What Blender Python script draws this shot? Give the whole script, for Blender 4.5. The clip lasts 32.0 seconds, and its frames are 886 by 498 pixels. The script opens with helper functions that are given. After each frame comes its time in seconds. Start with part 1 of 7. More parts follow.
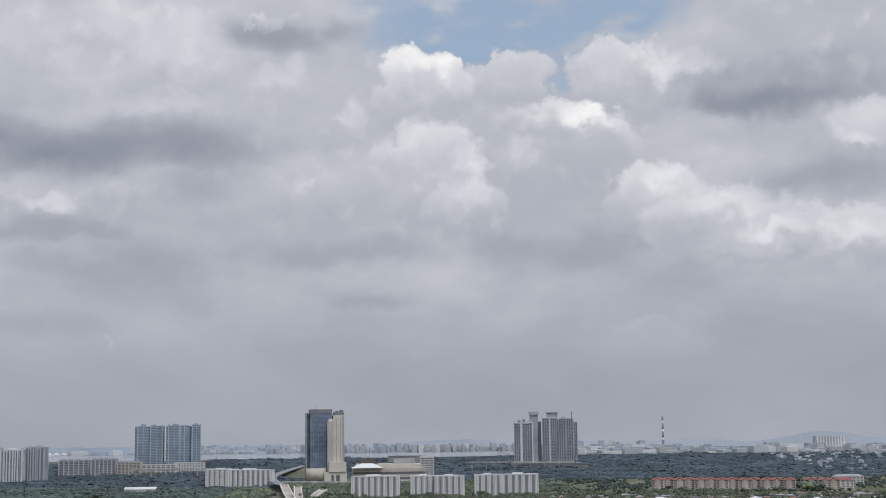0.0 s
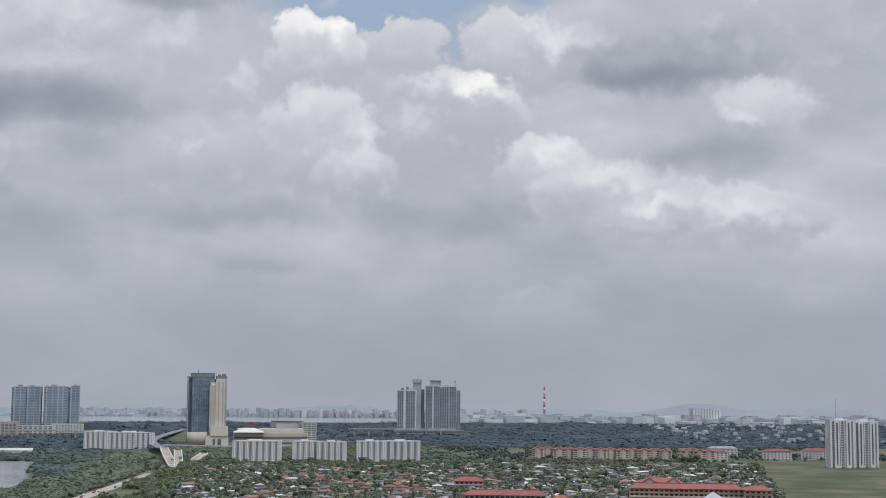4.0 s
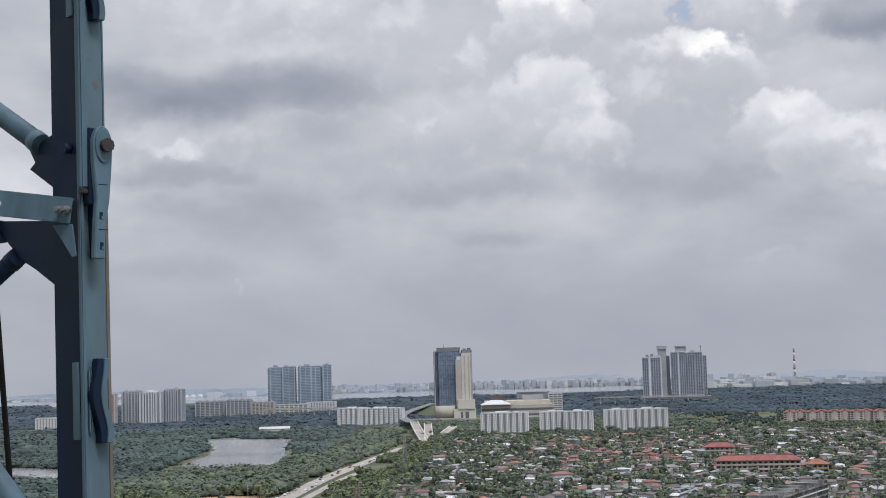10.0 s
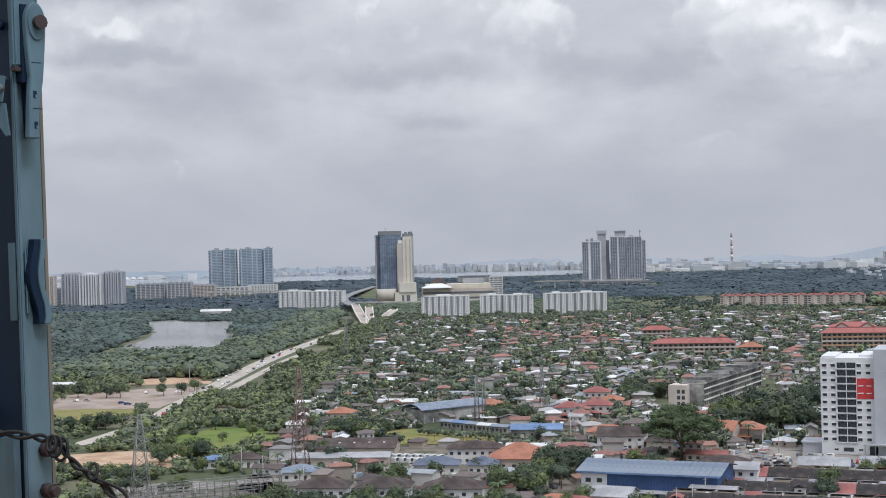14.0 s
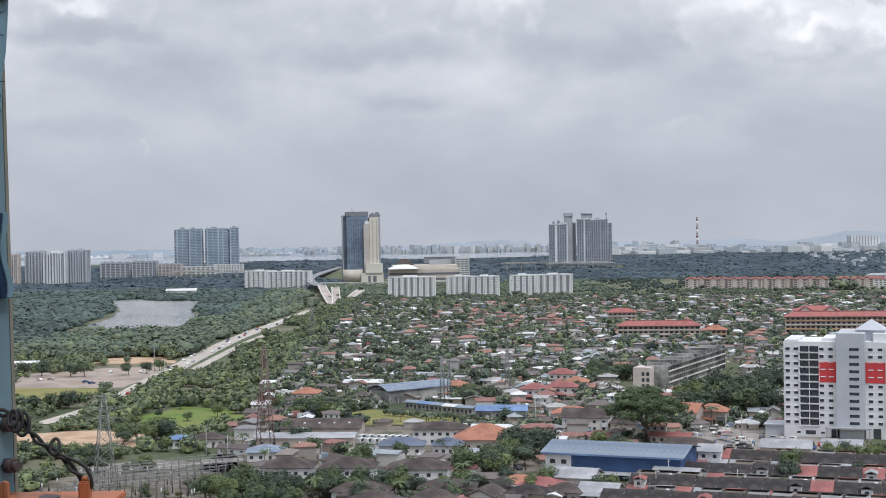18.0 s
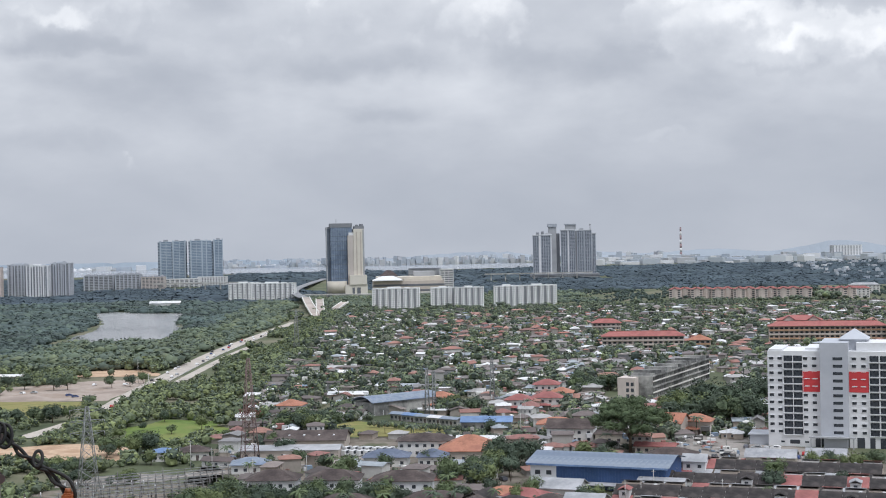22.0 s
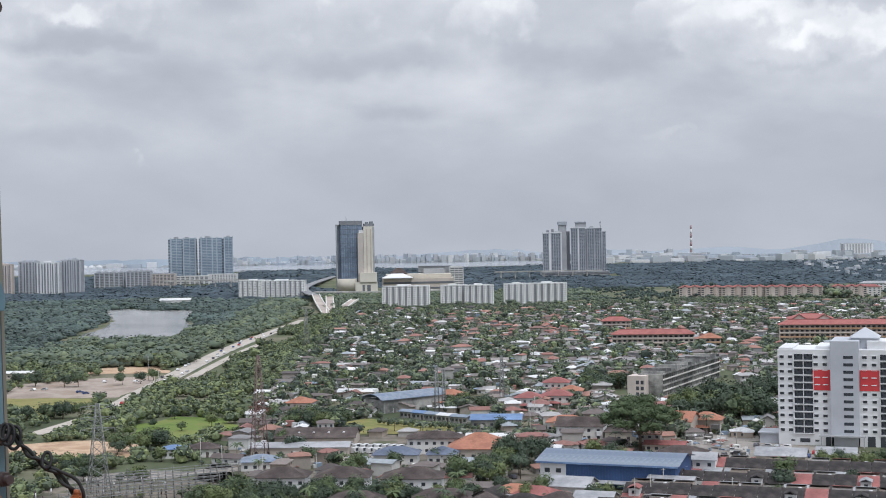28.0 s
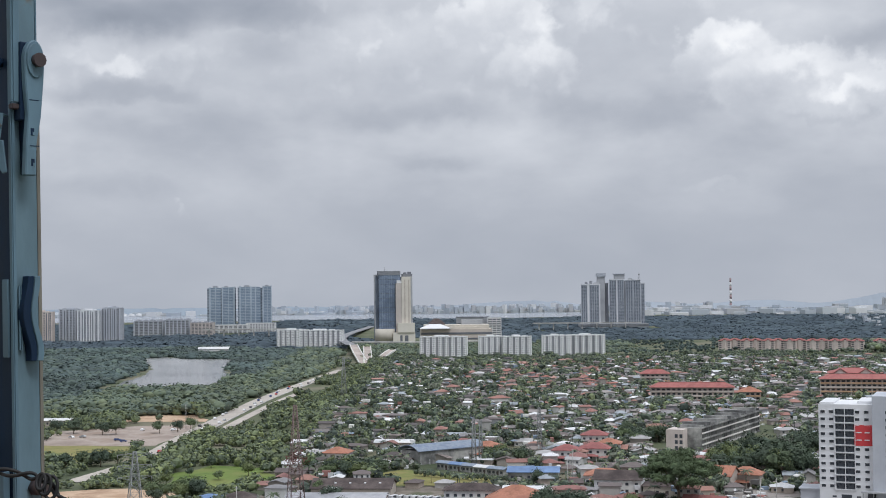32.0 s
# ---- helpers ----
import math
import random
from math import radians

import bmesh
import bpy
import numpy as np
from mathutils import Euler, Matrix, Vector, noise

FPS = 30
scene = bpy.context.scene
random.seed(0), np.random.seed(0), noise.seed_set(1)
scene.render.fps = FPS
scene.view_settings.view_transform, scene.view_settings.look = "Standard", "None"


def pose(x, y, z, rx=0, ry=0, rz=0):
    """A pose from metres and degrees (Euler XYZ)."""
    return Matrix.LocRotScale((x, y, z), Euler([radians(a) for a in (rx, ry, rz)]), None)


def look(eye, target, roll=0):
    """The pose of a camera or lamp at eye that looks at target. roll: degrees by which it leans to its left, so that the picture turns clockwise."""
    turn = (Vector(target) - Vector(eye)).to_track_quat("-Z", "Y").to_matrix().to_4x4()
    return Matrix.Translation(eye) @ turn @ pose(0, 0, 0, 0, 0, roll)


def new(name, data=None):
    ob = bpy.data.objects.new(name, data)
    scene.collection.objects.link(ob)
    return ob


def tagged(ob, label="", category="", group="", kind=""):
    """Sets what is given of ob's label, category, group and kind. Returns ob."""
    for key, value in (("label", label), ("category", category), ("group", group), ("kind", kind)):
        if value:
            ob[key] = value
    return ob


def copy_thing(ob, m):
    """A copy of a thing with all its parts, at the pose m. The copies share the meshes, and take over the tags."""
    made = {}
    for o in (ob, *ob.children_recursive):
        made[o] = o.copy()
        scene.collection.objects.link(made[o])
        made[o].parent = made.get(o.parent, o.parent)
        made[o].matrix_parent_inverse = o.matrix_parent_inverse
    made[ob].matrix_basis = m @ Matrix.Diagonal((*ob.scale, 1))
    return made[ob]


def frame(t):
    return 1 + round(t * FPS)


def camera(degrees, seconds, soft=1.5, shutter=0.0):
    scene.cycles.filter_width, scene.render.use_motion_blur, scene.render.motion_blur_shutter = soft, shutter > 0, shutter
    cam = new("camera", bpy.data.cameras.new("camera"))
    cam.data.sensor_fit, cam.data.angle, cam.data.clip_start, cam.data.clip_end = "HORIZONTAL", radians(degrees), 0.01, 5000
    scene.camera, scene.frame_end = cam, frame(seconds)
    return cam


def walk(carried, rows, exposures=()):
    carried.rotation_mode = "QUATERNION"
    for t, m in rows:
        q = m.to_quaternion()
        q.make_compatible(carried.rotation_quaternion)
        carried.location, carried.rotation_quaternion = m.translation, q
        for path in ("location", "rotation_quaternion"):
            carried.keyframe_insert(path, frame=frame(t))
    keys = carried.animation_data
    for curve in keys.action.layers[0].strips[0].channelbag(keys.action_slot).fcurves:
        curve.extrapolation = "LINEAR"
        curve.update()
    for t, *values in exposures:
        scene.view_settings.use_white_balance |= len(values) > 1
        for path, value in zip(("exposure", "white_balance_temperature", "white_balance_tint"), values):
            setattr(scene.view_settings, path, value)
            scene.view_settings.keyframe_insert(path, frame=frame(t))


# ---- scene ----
cam = camera(35.0, 32.0, 1.0)
PATH = [
    (0.0, pose(-0.023, 0, 86.021, 97.386, 0.632, -1.151)),
    (0.5, pose(-0.027, 0, 86.017, 97.633, 1.321, -0.173)),
    (1.0, pose(-0.026, 0, 86.018, 97.465, 1.038, 1.193)),
    (1.5, pose(-0.022, 0, 86.018, 97.569, 0.880, 0.379)),
    (2.0, pose(-0.024, 0, 86.014, 97.368, 0.792, -0.142)),
    (2.5, pose(-0.021, 0, 86.016, 97.197, -0.224, -2.048)),
    (3.0, pose(-0.017, 0, 86.012, 96.956, -1.126, -3.320)),
    (3.5, pose(-0.015, 0, 86.010, 96.352, -0.512, -6.345)),
    (5.5, pose(-0.001, 0, 86.013, 95.800, 0.171, -2.287)),
    (6.0, pose(-0.001, 0, 86.011, 95.858, 0.257, -1.406)),
    (6.5, pose(0.003, 0, 86.006, 95.498, 0.760, 0.877)),
    (7.0, pose(0.001, 0, 86.012, 95.606, 1.174, 4.320)),
    (7.5, pose(-0.002, 0, 86.008, 95.346, 1.565, 4.832)),
    (8.0, pose(-0.003, 0, 86.010, 95.239, 1.780, 4.978)),
    (8.5, pose(-0.004, 0, 86.010, 95.414, 1.760, 5.007)),
    (9.0, pose(-0.005, 0, 86.010, 95.174, 1.593, 4.908)),
    (9.5, pose(-0.004, 0, 86.007, 94.933, 1.741, 4.556)),
    (10.0, pose(-0.002, 0, 86.007, 94.943, 1.608, 4.025)),
    (10.5, pose(0.001, 0, 86.010, 95.086, 1.707, 3.610)),
    (11.0, pose(0.002, 0, 86.006, 95.212, 1.942, 3.544)),
    (11.5, pose(0.001, 0, 86.006, 95.174, 1.809, 2.945)),
    (12.0, pose(0.002, 0, 86.006, 94.913, 1.711, 2.407)),
    (12.5, pose(0.002, 0, 86.006, 94.207, 1.793, 2.309)),
    (13.0, pose(0.005, 0, 86.006, 92.548, 1.465, 2.192)),
    (13.5, pose(0.005, 0, 86.002, 91.699, 1.494, 2.025)),
    (14.0, pose(0.006, 0, 86.002, 90.146, 1.380, 1.636)),
    (14.5, pose(0.005, 0, 85.998, 89.509, 1.305, 1.263)),
    (15.0, pose(0.004, 0, 85.995, 89.334, 1.284, 1.013)),
    (15.5, pose(0.005, 0, 85.995, 89.396, 1.291, 0.702)),
    (17.5, pose(0.011, 0, 85.988, 89.343, 0.859, 0.539)),
    (18.0, pose(0.012, 0, 85.988, 89.353, 0.912, 0.282)),
    (18.5, pose(0.011, 0, 85.987, 89.335, 0.789, 0.326)),
    (19.0, pose(0.011, 0, 85.986, 89.324, 0.955, -0.006)),
    (19.5, pose(0.012, 0, 85.986, 89.337, 0.862, 0.152)),
    (20.0, pose(0.014, 0, 85.991, 89.382, 0.867, 0.076)),
    (20.5, pose(0.012, 0, 85.984, 89.677, 1.029, 0.123)),
    (21.0, pose(0.013, 0, 85.986, 89.843, 0.860, 0.046)),
    (21.5, pose(0.014, 0, 85.985, 89.852, 0.960, -0.112)),
    (22.0, pose(0.013, 0, 85.982, 89.801, 1.151, -0.368)),
    (22.5, pose(0.014, 0, 85.985, 89.673, 1.104, -0.331)),
    (23.0, pose(0.013, 0, 85.986, 89.768, 0.867, -0.295)),
    (23.5, pose(0.014, 0, 85.984, 89.659, 0.870, 0.107)),
    (24.0, pose(0.013, 0, 85.987, 89.808, 0.863, 0.835)),
    (24.5, pose(0.015, 0, 85.986, 89.876, 1.138, 2.226)),
    (26.5, pose(0.015, 0, 85.997, 90.077, 0.963, 2.770)),
    (27.0, pose(0.015, 0, 85.992, 89.794, 1.259, 1.308)),
    (27.5, pose(0.017, 0, 85.998, 89.857, 0.933, 0.600)),
    (28.0, pose(0.019, 0, 85.999, 89.713, 1.050, 0.040)),
    (28.5, pose(0.021, 0, 85.997, 89.234, 1.268, -0.064)),
    (29.0, pose(0.021, 0, 86.000, 90.239, 0.720, 0.613)),
    (29.5, pose(0.018, 0, 86.007, 91.420, 0.521, 1.560)),
    (30.0, pose(0.022, 0, 86.008, 91.576, 0.807, 1.380)),
    (30.5, pose(0.026, 0, 86.008, 91.438, 0.807, 1.426)),
    (31.0, pose(0.025, 0, 86.009, 91.767, 0.879, 1.381)),
    (31.5, pose(0.023, 0, 86.009, 91.879, 0.687, 1.561)),
    (32.0, pose(0.023, 0, 86.008, 91.803, 0.616, 1.591)),
]
EXPOSURES = [(0.0, -0.15, 6100, 12), (5.5, -0.1, 6100, 12), (9.0, 0.0, 6100, 12), (12.5, 0.0, 6100, 12), (14.0, 0.2, 6080, 11), (14.5, 0.34, 6050, 10), (17.5, 0.27, 6050, 10), (24.5, 0.27, 6050, 10), (29.0, 0.22, 6050, 10), (30.0, 0.12, 6050, 10), (32.0, 0.12, 6050, 10)]
walk(cam, PATH, EXPOSURES)

# ---- world: a bright, broken overcast over a blue sky ----
# bearing, height, half width and half height in degrees, then strength (masses: level at the top and the foot, softness)
MASSES_BACK = [
    (-12.4, 15.9, 9.64, 3.81, 0.71, 0.52, 0.6),
    (18.4, 13.9, 6.4, 4.2, 0.61, 0.54, 0.4),
    (8.9, 14.0, 2.4, 1.75, 0.80, 0.56, 0.2),
    (11.2, 13.5, 2.2, 1.6, 0.75, 0.52, 0.3),
    (15.5, 13.3, 4.0, 1.3, 0.50, 0.42, 0.5),
    (-2.5, 11.3, 6.4, 3.7, 0.65, 0.54, 0.35),
    (4.1, 14.0, 1.90, 1.52, 0.75, 0.57, 0.18),
    (0.6, 13.7, 2.0, 1.9, 0.92, 0.56, 0.15),
    (6.2, 11.5, 3.2, 1.9, 0.86, 0.56, 0.18),
    (5.2, 10.0, 3.55, 2.78, 0.61, 0.52, 0.3),
]
MASSES_FRONT = [
    (0.6, 10.0, 2.6, 2.5, 0.82, 0.55, 0.2),
    (-3.2, 9.0, 7.34, 2.31, 0.69, 0.50, 0.4),
    (2.4, 8.9, 1.9, 1.2, 0.74, 0.53, 0.25),
    (10.0, 9.2, 2.3, 1.8, 0.83, 0.56, 0.18),
    (12.6, 8.0, 3.6, 1.8, 0.80, 0.56, 0.2),
    (16.8, 7.2, 4.6, 1.5, 0.78, 0.55, 0.22),
    (18.8, 11.1, 2.17, 1.63, 0.79, 0.55, 0.3),
    (18.6, 6.9, 2.44, 0.96, 0.73, 0.53, 0.3),
    (-14.2, 9.0, 4.08, 1.50, 0.67, 0.51, 0.4),
    (14.0, 6.8, 1.63, 0.48, 0.65, 0.51, 0.3),
]
DARK = [
    (-12.3, 11.4, 6.9, 1.35, 1.25),
    (-15.4, 11.8, 4.6, 0.9, 1.0),
    (-6.0, 16.1, 2.53, 0.74, 0.9),
    (-3.2, 16.2, 1.61, 0.60, 0.5),
    (-2.2, 7.2, 5.53, 0.69, 0.42),
    (-9.4, 10.2, 2.77, 1.04, 0.5),
    (5.0, 7.3, 4.38, 0.92, 0.4),
    (-2.0, 5.3, 2.30, 0.41, 0.4),
    (14.4, 12.9, 3.2, 0.6, 0.7),
    (16.3, 9.7, 3.92, 0.81, 0.5),
    (-14.6, 8.1, 3.46, 0.65, 0.5),
    (-14.1, 4.4, 3.46, 0.51, 0.35),
    (-13.5, 6.6, 6.0, 1.8, 0.3),
]
BRIGHT = [
    (-9.6, 15.6, 4.6, 1.7, 0.5),
    (-15.5, 15.5, 3.0, 1.6, 0.35),
    (0.9, 14.9, 1.2, 0.55, 0.45),
    (2.5, 10.4, 0.75, 1.1, 0.3),
    (12.4, 9.0, 1.5, 0.6, 0.3),
    (14.6, 8.0, 1.6, 0.5, 0.4),
    (17.8, 7.6, 1.9, 0.5, 0.4),
    (10.3, 10.2, 1.0, 0.7, 0.4),
    (-13.0, 14.6, 3.6, 1.2, 0.3),
    (-11.8, 16.1, 2.30, 1.38, 0.5),
    (-6.2, 16.7, 0.92, 0.28, 0.5),
    (-14.5, 9.4, 1.61, 0.46, 0.5),
    (-5.5, 14.5, 1.38, 0.83, 0.35),
    (-10.1, 13.4, 3.23, 0.69, 0.3),
    (10.6, 14.4, 1.04, 0.65, 0.5),
    (7.2, 12.9, 1.11, 0.41, 0.6),
    (4.7, 11.5, 0.92, 0.74, 0.4),
    (17.9, 11.2, 0.92, 0.46, 0.4),
    (-12.0, 3.7, 0.32, 0.21, 0.5),
    (9.2, 4.0, 1.04, 0.28, 0.25),
    (-2.2, 13.0, 0.60, 0.51, 0.3),
    (0.1, 15.1, 1.15, 0.69, 0.3),
]
GAPS = [
    (2.6, 16.2, 6.2, 1.5, 1),
    (8.4, 16.8, 3.00, 1.27, 1),
    (0.6, 16.9, 3.46, 1.38, 0.8),
    (-3.2, 15.1, 1.84, 0.58, 0.5),
    (6.3, 14.6, 1.38, 0.92, 0.7),
]


class Net:
    """A small helper to write node trees in a row."""

    def __init__(self, tree):
        self.tree = tree

    def node(self, kind):
        return self.tree.nodes.new(kind)

    def put(self, socket, value):
        if hasattr(value, "is_output"):
            self.tree.links.new(value, socket)
        elif value is not None:
            socket.default_value = value

    def math(self, op, a, b=None, c=None, clamp=False):
        n = self.node("ShaderNodeMath")
        n.operation, n.use_clamp = op, clamp
        for s, v in zip(n.inputs, (a, b, c)):
            self.put(s, v)
        return n.outputs[0]

    def vec(self, op, a, b=None):
        n = self.node("ShaderNodeVectorMath")
        n.operation = op
        self.put(n.inputs[0], a)
        if op == "SCALE":
            self.put(n.inputs["Scale"], b)
        else:
            self.put(n.inputs[1], b)
        return n.outputs["Value"] if op in ("LENGTH", "DOT_PRODUCT") else n.outputs[0]

    def noise(self, vector, scale, detail=4.0, rough=0.55, warp=0.0, colour=False):
        n = self.node("ShaderNodeTexNoise")
        self.put(n.inputs["Vector"], vector)
        n.inputs["Scale"].default_value, n.inputs["Detail"].default_value = scale, detail
        n.inputs["Roughness"].default_value, n.inputs["Distortion"].default_value = rough, warp
        return n.outputs["Color" if colour else 0]

    def span(self, value, a, b, c=0.0, d=1.0, smooth=True):
        n = self.node("ShaderNodeMapRange")
        n.interpolation_type = "SMOOTHSTEP" if smooth else "LINEAR"
        self.put(n.inputs["Value"], value)
        for k, v in (("From Min", a), ("From Max", b), ("To Min", c), ("To Max", d)):
            self.put(n.inputs[k], v)
        return n.outputs[0]

    def mix(self, fac, a, b):
        n = self.node("ShaderNodeMix")
        n.data_type = "RGBA"
        self.put(n.inputs[0], fac)
        self.put(n.inputs[6], a if hasattr(a, "is_output") else (*a, 1))
        self.put(n.inputs[7], b if hasattr(b, "is_output") else (*b, 1))
        return n.outputs[2]

    def ramp(self, fac, colours, constant=False):
        n = self.node("ShaderNodeValToRGB")
        n.color_ramp.interpolation = "CONSTANT" if constant else "LINEAR"
        while len(n.color_ramp.elements) < len(colours):
            n.color_ramp.elements.new(0.5)
        for i, c in enumerate(colours):
            e = n.color_ramp.elements[i]
            e.position = i / len(colours) if constant else i / (len(colours) - 1)
            e.color = (*c, 1)
        self.put(n.inputs[0], fac)
        return n.outputs[0]


SUN_HEIGHT, SUN_TURN = radians(58), radians(140)
world = bpy.data.worlds.new("overcast_sky")
scene.world = world
world.use_nodes = True
world.node_tree.nodes.clear()
w = Net(world.node_tree)
way = w.node("ShaderNodeTexCoord").outputs["Generated"]
xyz = w.node("ShaderNodeSeparateXYZ")
w.put(xyz.inputs[0], way)
bearing = w.math("MULTIPLY", w.math("ARCTAN2", xyz.outputs[0], xyz.outputs[1]), 57.2958)
height = w.math("MULTIPLY", w.math("ARCSINE", xyz.outputs[2]), 57.2958)
both = w.node("ShaderNodeCombineXYZ")
w.put(both.inputs[0], bearing)
w.put(both.inputs[1], height)
place = both.outputs[0]
# billowing edges: the place is pushed about by coarse and fine noise
coarse = w.vec("SUBTRACT", w.noise(place, 0.30, 2.0, 0.5, colour=True), (0.5, 0.5, 0.5))
fine = w.vec("SUBTRACT", w.noise(place, 0.9, 6.0, 0.54, colour=True), (0.5, 0.5, 0.5))
pushed = w.vec("ADD", w.vec("ADD", place, w.vec("MULTIPLY", coarse, (1.6, 1.0, 0))), w.vec("MULTIPLY", fine, (2.6, 2.2, 0)))
soft = w.vec("ADD", w.vec("ADD", place, w.vec("MULTIPLY", coarse, (3.2, 1.6, 0))), w.vec("MULTIPLY", fine, (0.9, 0.7, 0)))
flat = w.vec("MULTIPLY", place, (0.5, 1.0, 0))
broad, wisps = w.noise(flat, 0.22, 5.0, 0.5, 0.2), w.noise(flat, 0.8, 5.0, 0.5, 0.0)

cells = w.node("ShaderNodeTexVoronoi")
cells.feature = "SMOOTH_F1"
cells.inputs["Scale"].default_value, cells.inputs["Detail"].default_value, cells.inputs["Smoothness"].default_value = 0.75, 2.0, 0.6
w.put(cells.inputs["Vector"], w.vec("ADD", place, w.vec("MULTIPLY", fine, (1.4, 1.2, 0))))
puffs = w.span(cells.outputs["Distance"], 0.75, 0.05, -0.5, 0.5, False)


def clouds(rows, at, inner):
    total = None
    for a, e, ra, re, much in rows:
        d = w.vec("LENGTH", w.vec("MULTIPLY", w.vec("SUBTRACT", at, (a, e, 0)), (1 / ra, 1 / re, 0)))
        one = w.span(d, 1.3, inner, 0.0, much)
        total = one if total is None else w.math("MAXIMUM", total, one)
    return total


def over(below, rows):
    """Cloud masses, one before the other: sharp and light above, greyer and melting away below."""
    cover = None
    for a, e, ra, re, top, foot, edge in rows:
        q = w.vec("MULTIPLY", w.vec("SUBTRACT", pushed, (a, e, 0)), (1 / ra, 1 / re, 0))
        up = w.node("ShaderNodeSeparateXYZ")
        w.put(up.inputs[0], q)
        mask = w.math("MULTIPLY", w.span(w.vec("LENGTH", q), 1.0 + edge * 0.7, 1.0 - edge * 0.7), w.span(up.outputs[1], -1.1, 0.1))
        shade = w.math("ADD", w.span(up.outputs[1], -0.7, 1.0, foot, top), w.math("ADD", w.math("MULTIPLY", puffs, 0.13), w.math("MULTIPLY", w.math("SUBTRACT", wisps, 0.5), 0.16)))
        n = w.node("ShaderNodeMix")
        w.put(n.inputs[0], mask)
        w.put(n.inputs[2], below)
        w.put(n.inputs[3], shade)
        below = n.outputs[0]
        cover = mask if cover is None else w.math("MAXIMUM", cover, mask)
    return below, cover


dark, bright, gaps = clouds(DARK, soft, 0.1), clouds(BRIGHT, pushed, 0.2), clouds(GAPS, soft, 0.6)
level = w.math("ADD", w.span(broad, 0.3, 0.7, 0.42, 0.68, False), w.math("MULTIPLY", w.math("SUBTRACT", wisps, 0.5), 0.20))
level, cover_a = over(level, MASSES_BACK)
level, cover_b = over(level, MASSES_FRONT)
level = w.math("SUBTRACT", level, w.math("MULTIPLY", dark, 0.32))
level = w.math("ADD", level, w.math("MULTIPLY", bright, 0.34))
veil = w.span(height, 1.5, 7.5)
calm = w.math("ADD", w.span(broad, 0.3, 0.7, 0.33, 0.41), w.math("MULTIPLY", w.math("SUBTRACT", wisps, 0.5), 0.06))
level = w.math("ADD", w.math("MULTIPLY", level, veil), w.math("MULTIPLY", w.math("SUBTRACT", 1.0, veil), calm))
grey = w.ramp(level, [(0.228, 0.247, 0.282), (0.32, 0.338, 0.374), (0.428, 0.439, 0.466), (0.592, 0.595, 0.607), (0.81, 0.797, 0.782), (1.05, 1.01, 0.935)])
sky = w.node("ShaderNodeTexSky")
sky.sky_type, sky.sun_disc, sky.sun_elevation, sky.sun_rotation = "NISHITA", False, SUN_HEIGHT, SUN_TURN
blue = w.mix(0.75, w.vec("SCALE", sky.outputs[0], 0.08), (0.44, 0.54, 0.655))
open_sky = w.math("MULTIPLY", gaps, w.math("SUBTRACT", 1.0, w.span(w.math("MAXIMUM", cover_a, cover_b), 0.05, 0.6)))
open_sky = w.math("MULTIPLY", open_sky, w.span(wisps, 0.72, 0.50, 0.25, 1.0))
colour = w.mix(open_sky, grey, blue)
back = w.node("ShaderNodeBackground")
w.put(back.inputs[0], colour)
w.put(back.inputs[1], w.span(height, 17.0, 80.0, 1.0, 1.9))
w.put(w.node("ShaderNodeOutputWorld").inputs[0], back.outputs[0])

sun = new("sun", bpy.data.lights.new("sun", "SUN"))
sun.data.energy, sun.data.angle, sun.data.color = 1.5, radians(18), (1.0, 0.98, 0.95)
sun.matrix_world = look((math.sin(SUN_TURN) * 100, math.cos(SUN_TURN) * 100, 160), (0, 0, 0))

# ---- materials ----


def material(name, colours, rough=0.8, grain=1.0, stain=0.1, bump=0.3, metal=0.0, pick="", spread=0.25, gloss=0.3):
    """A surface that varies at two scales (grain and stains, in 1/m); pick takes the colour by object or by island."""
    m = bpy.data.materials.new(name)
    m.use_nodes = True
    n = Net(m.node_tree)
    shader = m.node_tree.nodes["Principled BSDF"]
    where = n.node("ShaderNodeTexCoord").outputs["Object"]
    if pick == "island":
        chance = n.node("ShaderNodeNewGeometry").outputs["Random Per Island"]
    elif pick == "object":
        chance = n.node("ShaderNodeObjectInfo").outputs["Random"]
    else:
        chance = None
    stains, grains = n.noise(where, stain, 4.0, 0.6), n.noise(where, grain, 3.0, 0.6)
    if chance is not None:
        base = n.ramp(chance, colours, len(colours) > 3)
    else:
        base = n.ramp(n.span(stains, 0.3, 0.7), colours) if len(colours) > 1 else n.mix(0.0, colours[0], colours[0])
    shade = n.math("ADD", n.span(stains, 0.25, 0.75, 1 - spread, 1 + spread * 0.6, False), n.span(grains, 0.2, 0.8, -spread * 0.6, spread * 0.6, False))
    n.put(shader.inputs["Base Color"], n.vec("SCALE", base, shade))
    n.put(shader.inputs["Roughness"], n.span(stains, 0.2, 0.8, max(rough - 0.12, 0.03), min(rough + 0.12, 1)))
    shader.inputs["Metallic"].default_value = metal
    shader.inputs["Specular IOR Level"].default_value = gloss
    if bump:
        b = n.node("ShaderNodeBump")
        b.inputs["Strength"].default_value, b.inputs["Distance"].default_value = bump, 0.3 / grain
        n.put(b.inputs["Height"], grains)
        n.put(shader.inputs["Normal"], b.outputs[0])
    return m


